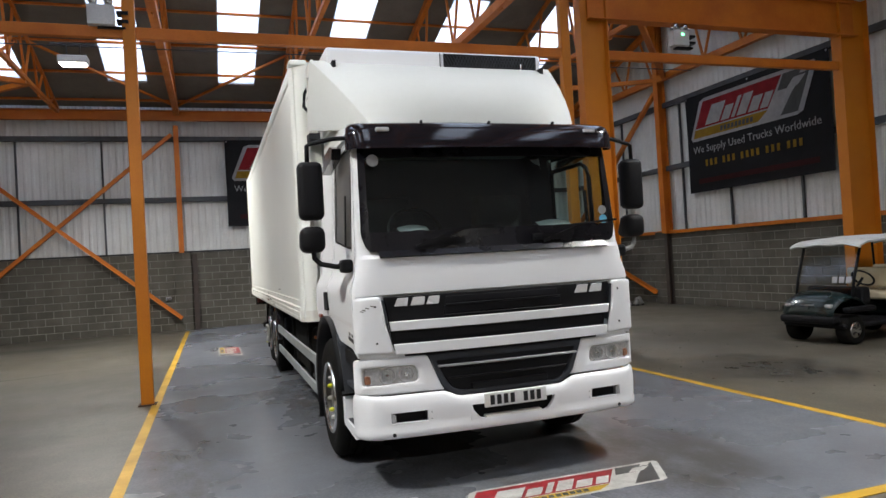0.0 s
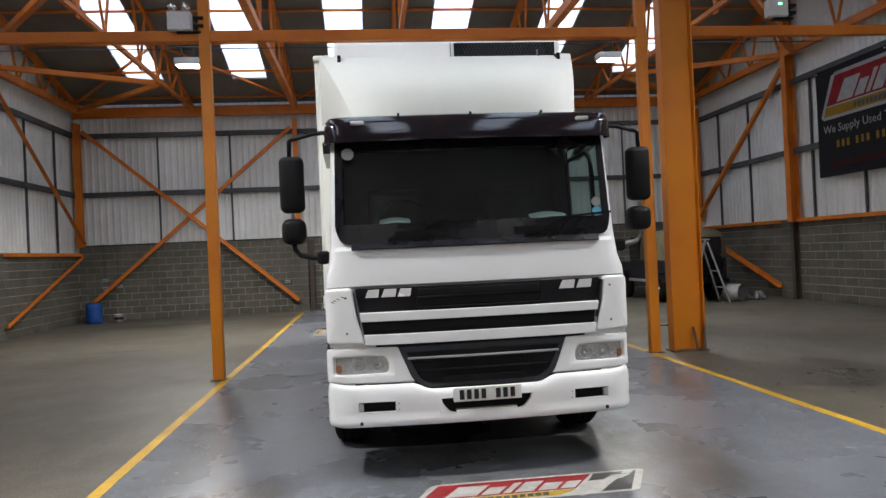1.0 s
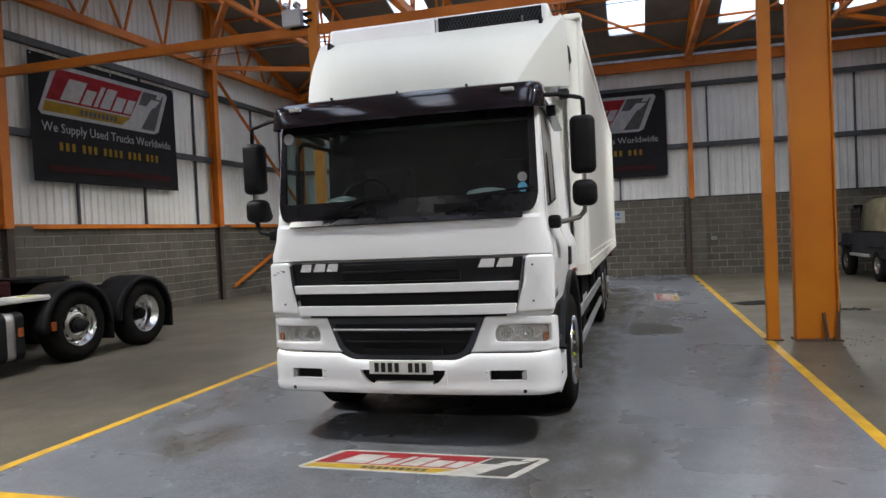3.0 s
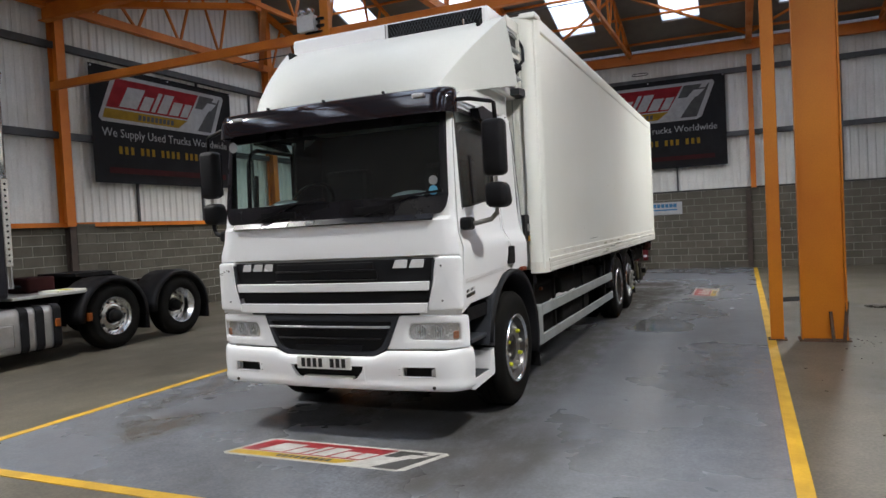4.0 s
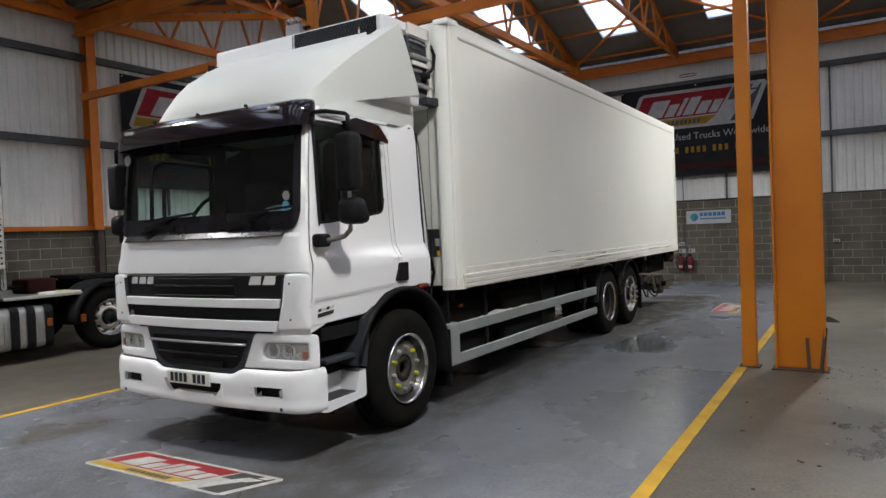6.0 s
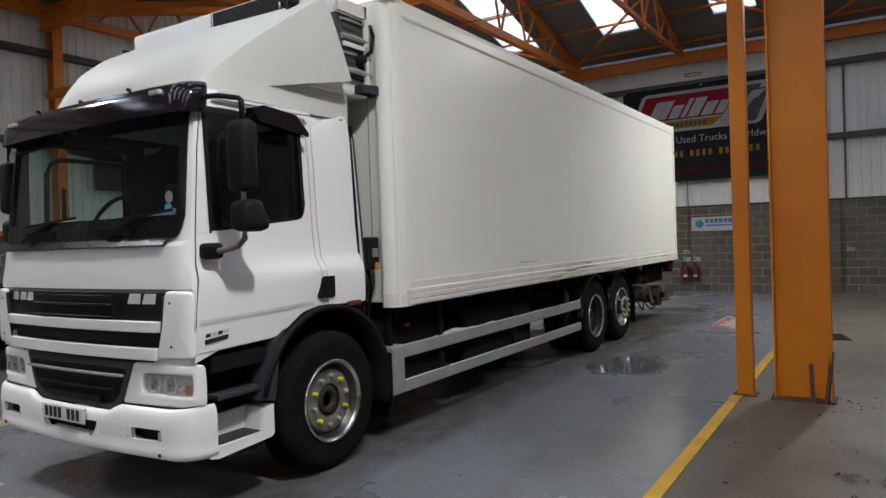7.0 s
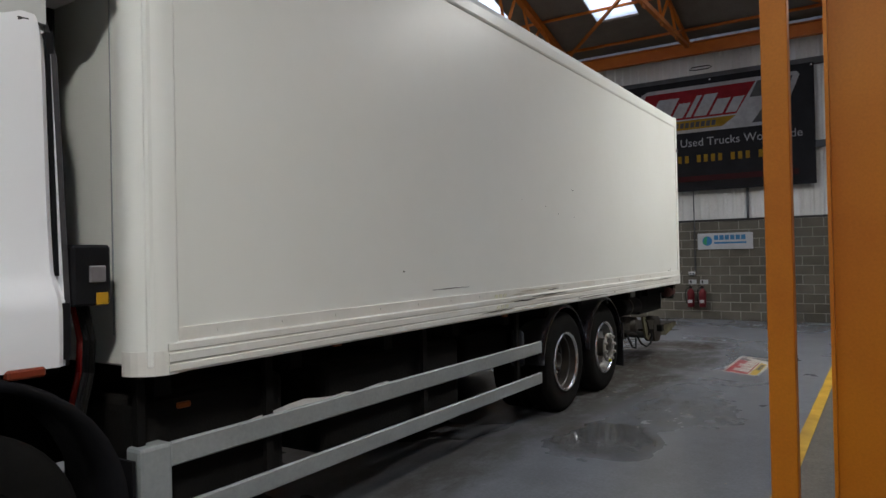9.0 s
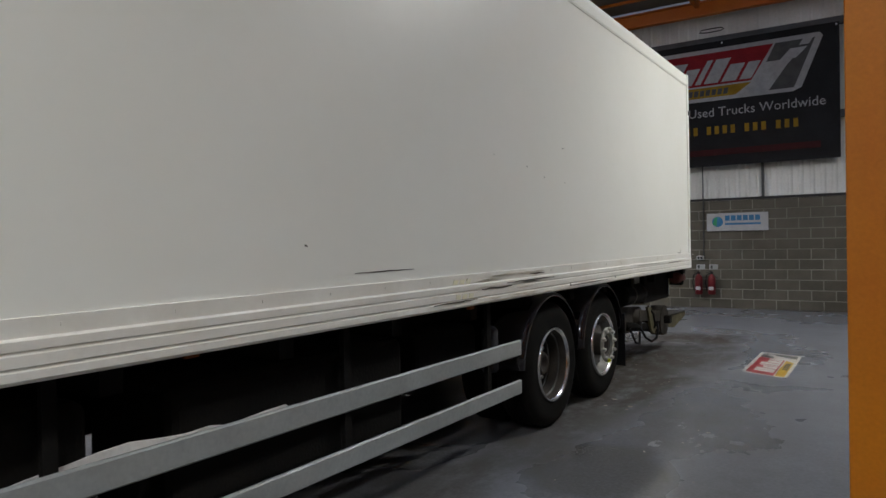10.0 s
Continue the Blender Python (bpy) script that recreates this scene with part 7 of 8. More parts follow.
# ---- back wall fittings ----
M["red_paint"] = pbr("red_extinguisher_paint", (0.13, 0.008, 0.012), (0.09, 0.006, 0.009), 0.4, 0.5, 5, coat=0.1)
for ex in (2.08, 2.345):
    x = thing("fire_extinguisher", pose(ex, YB - 0.13, 0.3), "red fire extinguisher hung on the block wall", "fire extinguisher", "fire extinguishers")
    part("cylinder", lathe([(0, 0.07), (0.01, 0.078), (0.34, 0.078), (0.39, 0.06), (0.42, 0.028), (0.44, 0.026)], 24, "z"), M["red_paint"], x, "", True)
    part("valve", soft_box(-0.03, 0.03, -0.02, 0.02, 0.44, 0.49, 0.006, 1), M["black"], x)
    part("lever", bars([((0, 0, 0.49), (-0.1, -0.03, 0.51), 0.02, 0.012), ((0, 0, 0.46), (-0.1, -0.03, 0.47), 0.02, 0.012)]), M["black"], x)
    part("hose", tube([(-0.02, -0.02, 0.46), (-0.1, -0.03, 0.42), (-0.12, -0.03, 0.25), (-0.09, -0.03, 0.08)], 0.012), M["black"], x, "", True)
    part("label_patch", boxes((-0.05, 0.05, -0.081, -0.076, 0.1, 0.17)), M["print_white"], x, "white instruction patch")
    part("bracket", boxes((-0.05, 0.05, 0.07, 0.125, 0.3, 0.36)), M["black"], x)
    s = thing("safety_sign", pose(ex + 0.02, YB - 0.02, 0.83, 90, 0, 0), "small white safety notice above a fire extinguisher", "notice", "safety notices")
    part("card", boxes((-0.09, 0.09, 0, 0.11, 0, 0.006)), M["print_white"], s)
    part("mark", boxes((-0.06, -0.02, 0.02, 0.09, 0.006, 0.008)), M["print_dark"], s)
    part("mark", boxes((0.0, 0.06, 0.03, 0.08, 0.006, 0.008)), M["guard"], s)


def socket(m, label):
    s = thing("wall_socket", m, label, "socket", "wall sockets")
    part("back_box", soft_box(-0.075, 0.075, 0, 0.09, 0, 0.05, 0.008, 1), M["lamp_case"], s)
    part("cover", soft_box(-0.065, 0.065, 0.008, 0.082, 0.05, 0.06, 0.004, 1), M["print_white"], s)
    part("outlet", boxes((-0.05, -0.01, 0.025, 0.065, 0.06, 0.064), (0.01, 0.05, 0.025, 0.065, 0.06, 0.064)), M["charcoal"], s)


for sx, sz in ((2.1, 1.04), (-1.33, 0.92), (6.02, 1.03), (-6.85, 1.22), (-6.85, 0.98), (-6.42, 1.02)):
    socket(pose(sx, YB - 0.02, sz, 90, 0, 0), "small white double socket on the block wall")
for n, (px, z0, z1) in enumerate(((2.17, 1.13, 3.4), (-6.85, 1.31, 2.4), (-6.46, 1.11, 2.4))):
    tagged(part("conduit", tube([(px, YB - 0.035, z0), (px + 0.004, YB - 0.035, (z0 + z1) / 2), (px, YB - 0.035, z1)], 0.013), M["girt"]), "thin grey conduit running up the wall", "conduit", kind="structure")
tagged(part("conduit", tube([(7.62, YB - 0.03, 1.2), (7.62, YB - 0.03, 3.9)], 0.02), M["girt"]), "grey conduit running up the back wall", "conduit", kind="structure")

loop_ = thing("cable_loop", pose(2.4, YB - 0.03, 5.95), "black cable looped on the cladding above a banner", "cable")
part("cable", tube([(-0.25, 0, -0.01), (-0.2, -0.02, 0.03), (0.0, -0.02, 0.035), (0.2, -0.02, 0.03), (0.25, 0, 0.0), (0.18, -0.02, -0.035), (-0.1, -0.02, -0.04)], 0.012, 8, True), M["black"], loop_, "", True)

# ---- loose things ----
M["blue_drum"] = pbr("blue_plastic", (0.012, 0.07, 0.28), (0.01, 0.05, 0.2), 0.4, 0.5, 4)
d = thing("drum", pose(-7.0, 21.6, 0), "blue plastic drum standing by the corner", "drum")
part("shell", lathe([(0, 0.2), (0.02, 0.225), (0.14, 0.235), (0.16, 0.228), (0.42, 0.228), (0.44, 0.235), (0.56, 0.225), (0.6, 0.19), (0.61, 0.18)], 28, "z"), M["blue_drum"], d, "", True)
part("bung", lathe([(0.61, 0.03), (0.63, 0.03)], 12, "z"), M["black"], d).location = (0.09, 0, 0)
b = thing("bucket", pose(-6.35, 21.75, 0), "small white plastic bucket beside the drum", "bucket")
part("pail", lathe([(0.0, 0.1), (0.005, 0.11), (0.22, 0.135), (0.225, 0.142), (0.215, 0.13), (0.02, 0.1)], 22, "z"), M["print_white"], b, "", True)
part("lid", lathe([(0.222, 0.14), (0.236, 0.14), (0.238, 0.12)], 22, "z"), M["letter"], b)
part("band", lathe([(0.07, 0.119), (0.14, 0.127), (0.145, 0.126)], 22, "z"), M["print_dimred"], b)

for bx, lean, hgt in ((6.07, 0.02, 0.36), (6.18, -0.05, 0.48)):
    s = thing("steel_bar", pose(bx, 9.80, 0), "short rusty steel bar leaning on the orange column", "steel bar", "steel bars")
    part("shank", bars([((0, -0.02, 0.0), (-lean, 0.07, hgt), 0.035, 0.02)]), M["rust"], s)

mat_ = thing("floor_mat", pose(5.86, 14.25, 0), "dark rubber mat lying flat on the concrete", "mat")
part("sheet", prism([(-0.38, -0.02), (-0.2, -0.4), (0.1, -0.3), (0.4, -0.25), (0.24, 0.4), (-0.05, 0.28)], 0.0, 0.008, "z"), M["grime"], mat_)

# stepladder
M["alu"] = pbr("bare_aluminium", (0.55, 0.55, 0.54), (0.42, 0.42, 0.41), 0.4, 0.5, 6, metal=0.7)
lad = thing("stepladder", pose(9.95, 17.1, 0, 0, 0, 0), "aluminium stepladder standing open beside a vehicle", "stepladder")
for y in (-0.2, 0.2):
    part("front_stile", bars([((-0.55, y * 1.3, 0.0), (0.0, y * 0.8, 1.68), 0.025, 0.06)]), M["alu"], lad)
    part("rear_stile", bars([((0.55, y * 1.3, 0.0), (0.05, y * 0.8, 1.62), 0.02, 0.04)]), M["alu"], lad)
for i in range(6):
    q = (i + 0.8) / 7
    part("tread", boxes((-0.55 + 0.55 * q - 0.05, -0.55 + 0.55 * q + 0.05, -0.26 + 0.1 * q, 0.26 - 0.1 * q, 1.68 * q, 1.68 * q + 0.025)), M["alu"], lad)
part("platform", soft_box(-0.1, 0.12, -0.18, 0.18, 1.66, 1.7, 0.008, 1), M["alu"], lad)
part("brace", bars([((0.42, -0.25, 0.42), (0.42, 0.25, 0.42), 0.02, 0.03), ((0.3, -0.23, 0.85), (0.3, 0.23, 0.85), 0.02, 0.03)]), M["alu"], lad)

# junk by the wall
du = thing("duct_section", pose(10.95, 17.35, 0.24, 0, 0, 25), "crumpled silver duct section lying on the floor", "duct")
part("skin", lathe([(-0.2, 0.22), (-0.1, 0.235), (0.0, 0.225), (0.12, 0.24), (0.24, 0.22), (0.235, 0.21), (0.0, 0.21), (-0.19, 0.21)], 26, "y", False), M["alu"], du, "", True)
for i, (jx, jy, s) in enumerate(((11.35, 17.6, 0.14), (11.6, 17.45, 0.11), (11.8, 17.6, 0.12))):
    j = thing("scrap_part", pose(jx, jy, 0, 0, 0, 40 * i), "greasy metal scrap part on the floor by the wall", "scrap", "scrap parts")
    part("casting", lathe([(0, s), (0.05, s * 1.1), (0.12, s * 0.8), (0.2, s * 0.5), (0.24, s * 0.3)], 12, "z"), M["steel"], j)
    part("flange", boxes((-s, s, -s * 0.7, s * 0.7, 0.0, 0.04)), M["grime"], j)

# ---- dark tractor unit ----
M["dark_paint"] = pbr("deep_blue_black_paint", (0.012, 0.012, 0.018), (0.016, 0.016, 0.022), 0.3, 0.4, 2, coat=0.15, spec=0.2)
M["tank"] = pbr("brushed_alloy_tank", (0.55, 0.55, 0.55), (0.42, 0.42, 0.42), 0.3, 0.42, 5, metal=0.8)
TX, TY = -4.65, 0.0
tr = thing("tractor_unit", pose(-5.2, 7.48, 0), "black articulated tractor unit without a trailer", "lorry")
tp = lambda n, bm, m, lab="", sm=False: part(n, bm, m, tr, lab, sm)
fr_ = tp("chassis", boxes((-0.45, -0.35, -3.0, 2.7, 0.7, 0.95), (0.35, 0.45, -3.0, 2.7, 0.7, 0.95), (-0.45, 0.45, 2.55, 2.7, 0.7, 0.95)), M["grime"])
tp("tractor_cab", soft_box(-1.24, 1.24, -3.2, -0.99, 0.95, 3.5, 0.08, 3), M["dark_paint"], "dark gloss sleeper cab")
tp("cab_skirt", soft_box(-1.22, 1.22, -3.2, -1.9, 0.35, 0.95, 0.05, 2), M["dark_paint"])
tp("side_strip", soft_box(1.2, 1.26, -1.04, -0.93, 1.4, 2.6, 0.01, 1), M["chrome"], "perforated chrome strip")
for i in range(14):
    part("strip_hole", lathe([(0, 0.016), (0.003, 0.016)], 8), M["black"], tr).location = (1.26, -0.985, 1.48 + 0.08 * i)
tp("exhaust", tube([(1.12, -0.93, 1.1), (1.12, -0.93, 3.6), (1.12, -0.94, 3.75), (1.2, -0.97, 3.9), (1.28, -1.0, 4.0)], 0.06, 14), M["chrome"], "polished exhaust stack", True)
tk = tp("fuel_tank", soft_box(0.72, 1.25, -1.7, -0.32, 0.2, 0.82, 0.1, 4), M["tank"], "polished alloy fuel tank with straps", True)
for yy in (-0.85, -0.62, -0.36):
    part("strap", soft_box(0.71, 1.262, yy - 0.035, yy + 0.035, 0.19, 0.83, 0.1, 4), M["black"], tk)
part("tank_panel", soft_box(1.24, 1.262, -1.65, -1.0, 0.3, 0.62, 0.02, 2), M["tank"], tk)
part("tank_port", lathe([(0, 0.05), (0.004, 0.05)], 16), M["black"], tk).location = (1.262, -1.3, 0.42)
tp("catwalk", soft_box(-1.0, 1.2, -0.95, 0.35, 0.93, 0.97, 0.008, 1), M["alu"], "alloy deck plates behind the cab")
tp("deck_box", soft_box(0.1, 0.6, -0.3, 0.15, 0.97, 1.2, 0.03, 2), M["print_dimred"], "dull red valve box")
tp("air_hose", tube([(0.0, -0.9, 1.6), (0.1, -0.7, 1.3), (0.3, -0.5, 1.1), (0.5, -0.2, 1.05), (0.4, 0.2, 1.1)], 0.03), M["black"], "", True)
tp("toolbox_lid", boxes((0.75, 1.2, -0.25, 0.2, 0.97, 1.0)), M["rail_alu"])
tp("yellow_tag", boxes((0.95, 1.15, -0.1, 0.02, 1.0, 1.006)), M["nut_yellow"])
for yy in (-0.35, 0.18):
    tp("side_lamp", soft_box(1.24, 1.275, yy - 0.04, yy + 0.04, 0.5, 0.62, 0.008, 1), M["amber"], "amber side lamp")
fw = tp("fifth_wheel", prism([(-0.45, 0.62), (0.45, 0.62), (0.5, 0.9), (0.42, 1.35), (0.12, 1.5), (0.06, 1.2), (-0.06, 1.2), (-0.12, 1.5), (-0.42, 1.35), (-0.5, 0.9)], 1.14, 1.2, "z"), M["black"], "greasy black coupling plate")
part("plinth", boxes((-0.42, 0.42, 0.75, 1.25, 0.95, 1.14)), M["grime"], fw)


def alloy_wheel(deep):
    w = new("wheel")
    t = part("tyre", lathe([(-0.15, 0.3), (-0.15, 0.44), (-0.13, 0.485), (-0.1, 0.51), (0.1, 0.51), (0.13, 0.485), (0.15, 0.445), (0.152, 0.4), (0.146, 0.32), (0.13, 0.3)], 40, "x", False), M["rubber"], w, "", True)
    disc = -0.07 if deep else 0.06
    part("rim", lathe([(0.12, 0.285), (0.148, 0.297), (0.15, 0.3), (0.14, 0.285), (disc + 0.03, 0.265), (disc, 0.24), (disc + 0.02, 0.2), (disc + 0.035, 0.17), (disc + 0.035, 0.1), (disc, 0.09)], 36, "x", False), M["chrome"], w, "polished alloy rim", True)
    for i in range(10):
        a = 2 * math.pi * i / 10
        part("hand_hole", lathe([(0, 0.026), (0.004, 0.026)], 12), M["black"], w).location = (disc + 0.012, 0.215 * math.cos(a), 0.215 * math.sin(a))
    part("hub", lathe([(disc, 0.1), (disc + 0.12, 0.095), (disc + 0.15, 0.07), (disc + 0.152, 0.01)], 24), M["black"], w, "", True)
    return w


for k, (yy, deep) in enumerate(((0.68, False), (2.06, True))):
    w = alloy_wheel(deep)
    w.parent = tr
    w.matrix_basis = pose(1.08, yy, 0.512)
    copy_thing(w, pose(-1.08, yy, 0.512, 0, 0, 180))
    for sd in (1, -1):
        bm = bmesh.new()
        rings = []
        for i in range(15):
            t = radians(185 - 190 * i / 14)
            c, s = math.cos(t), math.sin(t)
            rings.append([bm.verts.new((sd * x, yy + r * c * 1.04, 0.52 + r * s)) for x, r in ((0.7, 0.62), (1.2, 0.63), (1.25, 0.61), (1.255, 0.55))])
        for r0, r1 in zip(rings, rings[1:]):
            for i in range(3):
                bm.faces.new((r0[i], r0[i + 1], r1[i + 1], r1[i]))
        thicken(tp("rear_wing", bm, M["black"], "grey-black plastic wheel wing"), 0.015, None, False).data.shade_smooth()
        tp("mud_flap", boxes((sd * 1.0 - 0.22, sd * 1.0 + 0.22, yy + 0.64, yy + 0.66, 0.22, 0.6)), M["black"])
    tp("axle", tube([(-0.95, yy, 0.5), (0.95, yy, 0.5)], 0.07, 10), M["grime"])
for sd in (1, -1):
    w = alloy_wheel(False)
    w.parent = tr
    w.matrix_basis = pose(sd * 1.06, -2.5, 0.512, 0, 0, 0 if sd > 0 else 180)

# ---- golf cart ----
M["cart_green"] = pbr("dark_green_cart_body", (0.004, 0.011, 0.011), (0.006, 0.014, 0.014), 0.2, 0.3, 3, coat=0.5)
M["beige"] = pbr("beige_vinyl", (0.46, 0.4, 0.28), (0.4, 0.34, 0.23), 0.5, 0.6, 5, 60, 0.1)
M["canopy"] = pbr("off_white_canopy", (0.62, 0.63, 0.62), (0.5, 0.5, 0.48), 0.45, 0.55, 3, 30, 0.05)
M["clear_screen"] = pane("clear_plastic_screen", (0.95, 0.97, 0.97), 0.9, 0.05, 1.2)
cart = thing("golf_cart", pose(10.1, 8.8, 0, 0, 0, 90 + 4), "dark green golf cart with a white canopy and beige seats", "golf cart")
# the cart's own front looks along +y; turned so that it faces the lorry
cp = lambda n, bm, m, lab="", sm=False: part(n, bm, m, cart, lab, sm)
bm = bmesh.new()
prof = [(0.55, 0.42, 0.52), (0.62, 0.66, 0.53), (0.8, 0.78, 0.54), (1.0, 0.82, 0.53), (1.15, 0.77, 0.5), (1.27, 0.66, 0.46), (1.33, 0.52, 0.44), (1.31, 0.40, 0.44)]
rings = []
for y, z, hw in prof:
    rings.append([bm.verts.new((u * hw, y, z - 0.1 * abs(u) ** 3 if z > 0.45 else z)) for u in np.linspace(-1, 1, 13)])
for r0, r1 in zip(rings, rings[1:]):
    for i in range(12):
        bm.faces.new((r0[i], r0[i + 1], r1[i + 1], r1[i]))
cowl = cp("front_cowl", bm, M["cart_green"], "glossy dark green front cowl", True)
thicken(cowl, 0.02, None, False)
for sd in (1, -1):
    part("headlamp", soft_box(sd * 0.36 - 0.06, sd * 0.36 + 0.06, 1.22, 1.3, 0.57, 0.63, 0.02, 2), M["mirror_silver"], cowl)
part("badge", boxes((-0.12, 0.12, 1.29, 1.31, 0.6, 0.625)), M["silver"], cowl)
cp("bumper", soft_box(-0.5, 0.5, 1.18, 1.35, 0.32, 0.45, 0.05, 3), M["black"], "black moulded bumper")
cp("floor_pan", soft_box(-0.55, 0.55, -1.1, 1.2, 0.25, 0.33, 0.02, 1), M["black"])
cp("rear_body", soft_box(-0.58, 0.58, -1.2, -0.15, 0.33, 0.62, 0.06, 3), M["cart_green"], "dark green rear body")
for yy, nm in ((-0.1, "front"), (-0.75, "rear")):
    cp("seat_cushion", soft_box(-0.52, 0.52, yy - 0.28, yy + 0.22, 0.62, 0.74, 0.04, 3), M["beige"], "beige vinyl bench cushion", True)
cp("seat_back", soft_box(-0.52, 0.52, -0.42, -0.32, 0.78, 1.12, 0.04, 3), M["beige"], "beige vinyl backrest", True)
cp("rear_seat_back", soft_box(-0.52, 0.52, -1.08, -0.98, 0.78, 1.14, 0.04, 3), M["beige"], "beige vinyl backrest", True)
cp("dash", soft_box(-0.5, 0.5, 0.5, 0.68, 0.6, 0.86, 0.04, 2), M["black"])
rw = [(-0.25 + 0.17 * math.cos(a), 0.32 + 0.1 * math.sin(a), 0.98 + 0.12 * math.sin(a)) for a in np.linspace(0, 2 * math.pi, 22, endpoint=False)]
cp("steering_wheel", tube(rw, 0.016, 8, True), M["black"], "", True)
cp("steering_column", tube([(-0.25, 0.33, 0.98), (-0.25, 0.62, 0.7)], 0.02), M["black"])
for sd in (1, -1):
    cp("front_strut", tube([(sd * 0.5, 0.92, 0.72), (sd * 0.5, 0.86, 1.0), (sd * 0.5, 0.64, 1.6)], 0.022), M["black"], "", True)
    cp("rear_strut", tube([(sd * 0.5, -1.05, 0.62), (sd * 0.5, -1.0, 1.6)], 0.02), M["black"], "", True)
    cp("wing", soft_box(sd * 0.55 - 0.07, sd * 0.55 + 0.07, 0.55, 1.15, 0.5, 0.58, 0.03, 2), M["black"])
bm = bmesh.new()
vs = [bm.verts.new(p) for p in ((-0.48, 0.915, 0.75), (0.48, 0.915, 0.75), (0.48, 0.655, 1.56), (-0.48, 0.655, 1.56))]
bm.faces.new(vs)
thicken(cp("windscreen", bm, M["clear_screen"], "clear plastic windscreen"), 0.005)
for i in range(3):
    cp("paper_notice", bars([((-0.4 + 0.12 * i, 0.86, 0.93), (-0.4 + 0.12 * i, 0.83, 1.03), 0.09, 0.004)], (0, 1, 0)), M["print_white"])
bm = bmesh.new()
rings = []
for y, z in ((0.86, 1.54), (0.84, 1.58), (0.7, 1.63), (0.3, 1.655), (-0.3, 1.665), (-0.9, 1.65), (-1.2, 1.61), (-1.25, 1.56)):
    rings.append([bm.verts.new((u * 0.63, y, z - 0.05 * abs(u) ** 4 + (0.01 * math.sin(9 * u)))) for u in np.linspace(-1, 1, 15)])
for r0, r1 in zip(rings, rings[1:]):
    for i in range(14):
        bm.faces.new((r0[i], r0[i + 1], r1[i + 1], r1[i]))
thicken(cp("canopy", bm, M["canopy"], "off-white moulded canopy", True), 0.035)
for sd in (1, -1):
    for yy in (0.95, -0.78):
        w = new("wheel")
        w.parent = cart
        part("tyre", lathe([(-0.1, 0.13), (-0.105, 0.19), (-0.08, 0.225), (0.08, 0.225), (0.105, 0.19), (0.1, 0.13)], 28, "x", False), M["rubber"], w, "", True)
        part("hub_cap", lathe([(0.07, 0.13), (0.1, 0.125), (0.11, 0.1), (0.12, 0.03)], 22), M["chrome"], w, "silver hub cap", True)
        for i in range(5):
            a = 2 * math.pi * i / 5
            part("cap_slot", bars([((0.117, 0.05 * math.cos(a), 0.05 * math.sin(a)), (0.107, 0.1 * math.cos(a), 0.1 * math.sin(a)), 0.03, 0.012)]), M["black"], w)
        w.matrix_basis = pose(sd * 0.45, yy, 0.226, 0, 0, 0 if sd > 0 else 180)

# ---- canvas-topped four-wheel drive ----
M["canvas"] = pbr("khaki_canvas", (0.135, 0.118, 0.068), (0.095, 0.083, 0.048), 0.85, 0.95, 3, 70, 0.3)
off = thing("off_road_vehicle", pose(10.0, 19.35, 0, 0, 0, 0.5), "black off-road vehicle with a khaki canvas top", "off-road vehicle")
vp = lambda n, bm, m, lab="", sm=False: part(n, bm, m, off, lab, sm)
vp("body_tub", soft_box(-0.86, 0.86, -1.75, 0.75, 0.55, 1.18, 0.04, 2), M["dark_paint"], "black rear body")
vp("bonnet", soft_box(-0.78, 0.78, 0.75, 1.95, 0.6, 1.12, 0.05, 2), M["dark_paint"])
vp("sill_rail", soft_box(-0.9, -0.84, -0.6, 0.8, 0.55, 0.62, 0.01, 1), M["alu"])
bm = bmesh.new()
rings = []
for z, hw, y0, y1 in ((1.18, 0.86, -1.76, 0.0), (1.5, 0.84, -1.74, 0.0), (1.82, 0.78, -1.7, 0.02), (1.95, 0.66, -1.62, 0.05), (2.0, 0.3, -1.5, 0.1)):
    rings.append([bm.verts.new(p) for p in ((-hw, y0, z), (0, y0 - 0.02, z), (hw, y0, z), (hw + 0.01, (y0 + y1) / 2, z + 0.01), (hw, y1, z), (0, y1, z), (-hw, y1, z), (-hw - 0.01, (y0 + y1) / 2, z + 0.015))])
for r0, r1 in zip(rings, rings[1:]):
    for i in range(8):
        bm.faces.new((r0[i], r0[(i + 1) % 8], r1[(i + 1) % 8], r1[i]))
bm.faces.new(rings[-1])
cv = vp("canvas_top", bm, M["canvas"], "sagging khaki canvas top", True)
part("rear_flap", soft_box(-0.3, 0.7, -1.79, -1.74, 1.28, 1.75, 0.02, 2), M["gloss_black"], cv, "clear plastic rear flap, dark inside")
for i, (x0, x1, o) in enumerate(((-0.86, -0.6, 0.0), (-0.72, -0.46, 0.025))):
    bm = bmesh.new()
    grid = [[bm.verts.new((x0 + (x1 - x0) * q, -1.785 - o - 0.02 * math.sin(9 * q + 2 * z + i), z)) for q in np.linspace(0, 1, 6)] for z in np.linspace(1.16, 1.84 - 0.05 * i, 6)]
    for r0, r1 in zip(grid, grid[1:]):
        for j in range(5):
            bm.faces.new((r0[j], r0[j + 1], r1[j + 1], r1[j]))
    thicken(part("canvas_fold", bm, M["canvas"], cv, "folded canvas corner panel", True), 0.012)
for sx in (-0.45, -0.36):
    part("strap", boxes((sx, sx + 0.05, -1.8, -1.76, 1.2, 1.85)), M["canvas"], cv)
vp("door_top", soft_box(-0.87, -0.8, 0.05, 0.75, 1.18, 1.75, 0.02, 2), M["gloss_black"], "black door window")
vp("windscreen_frame", soft_box(-0.8, 0.8, 0.74, 0.8, 1.15, 1.85, 0.02, 2), M["gloss_black"])
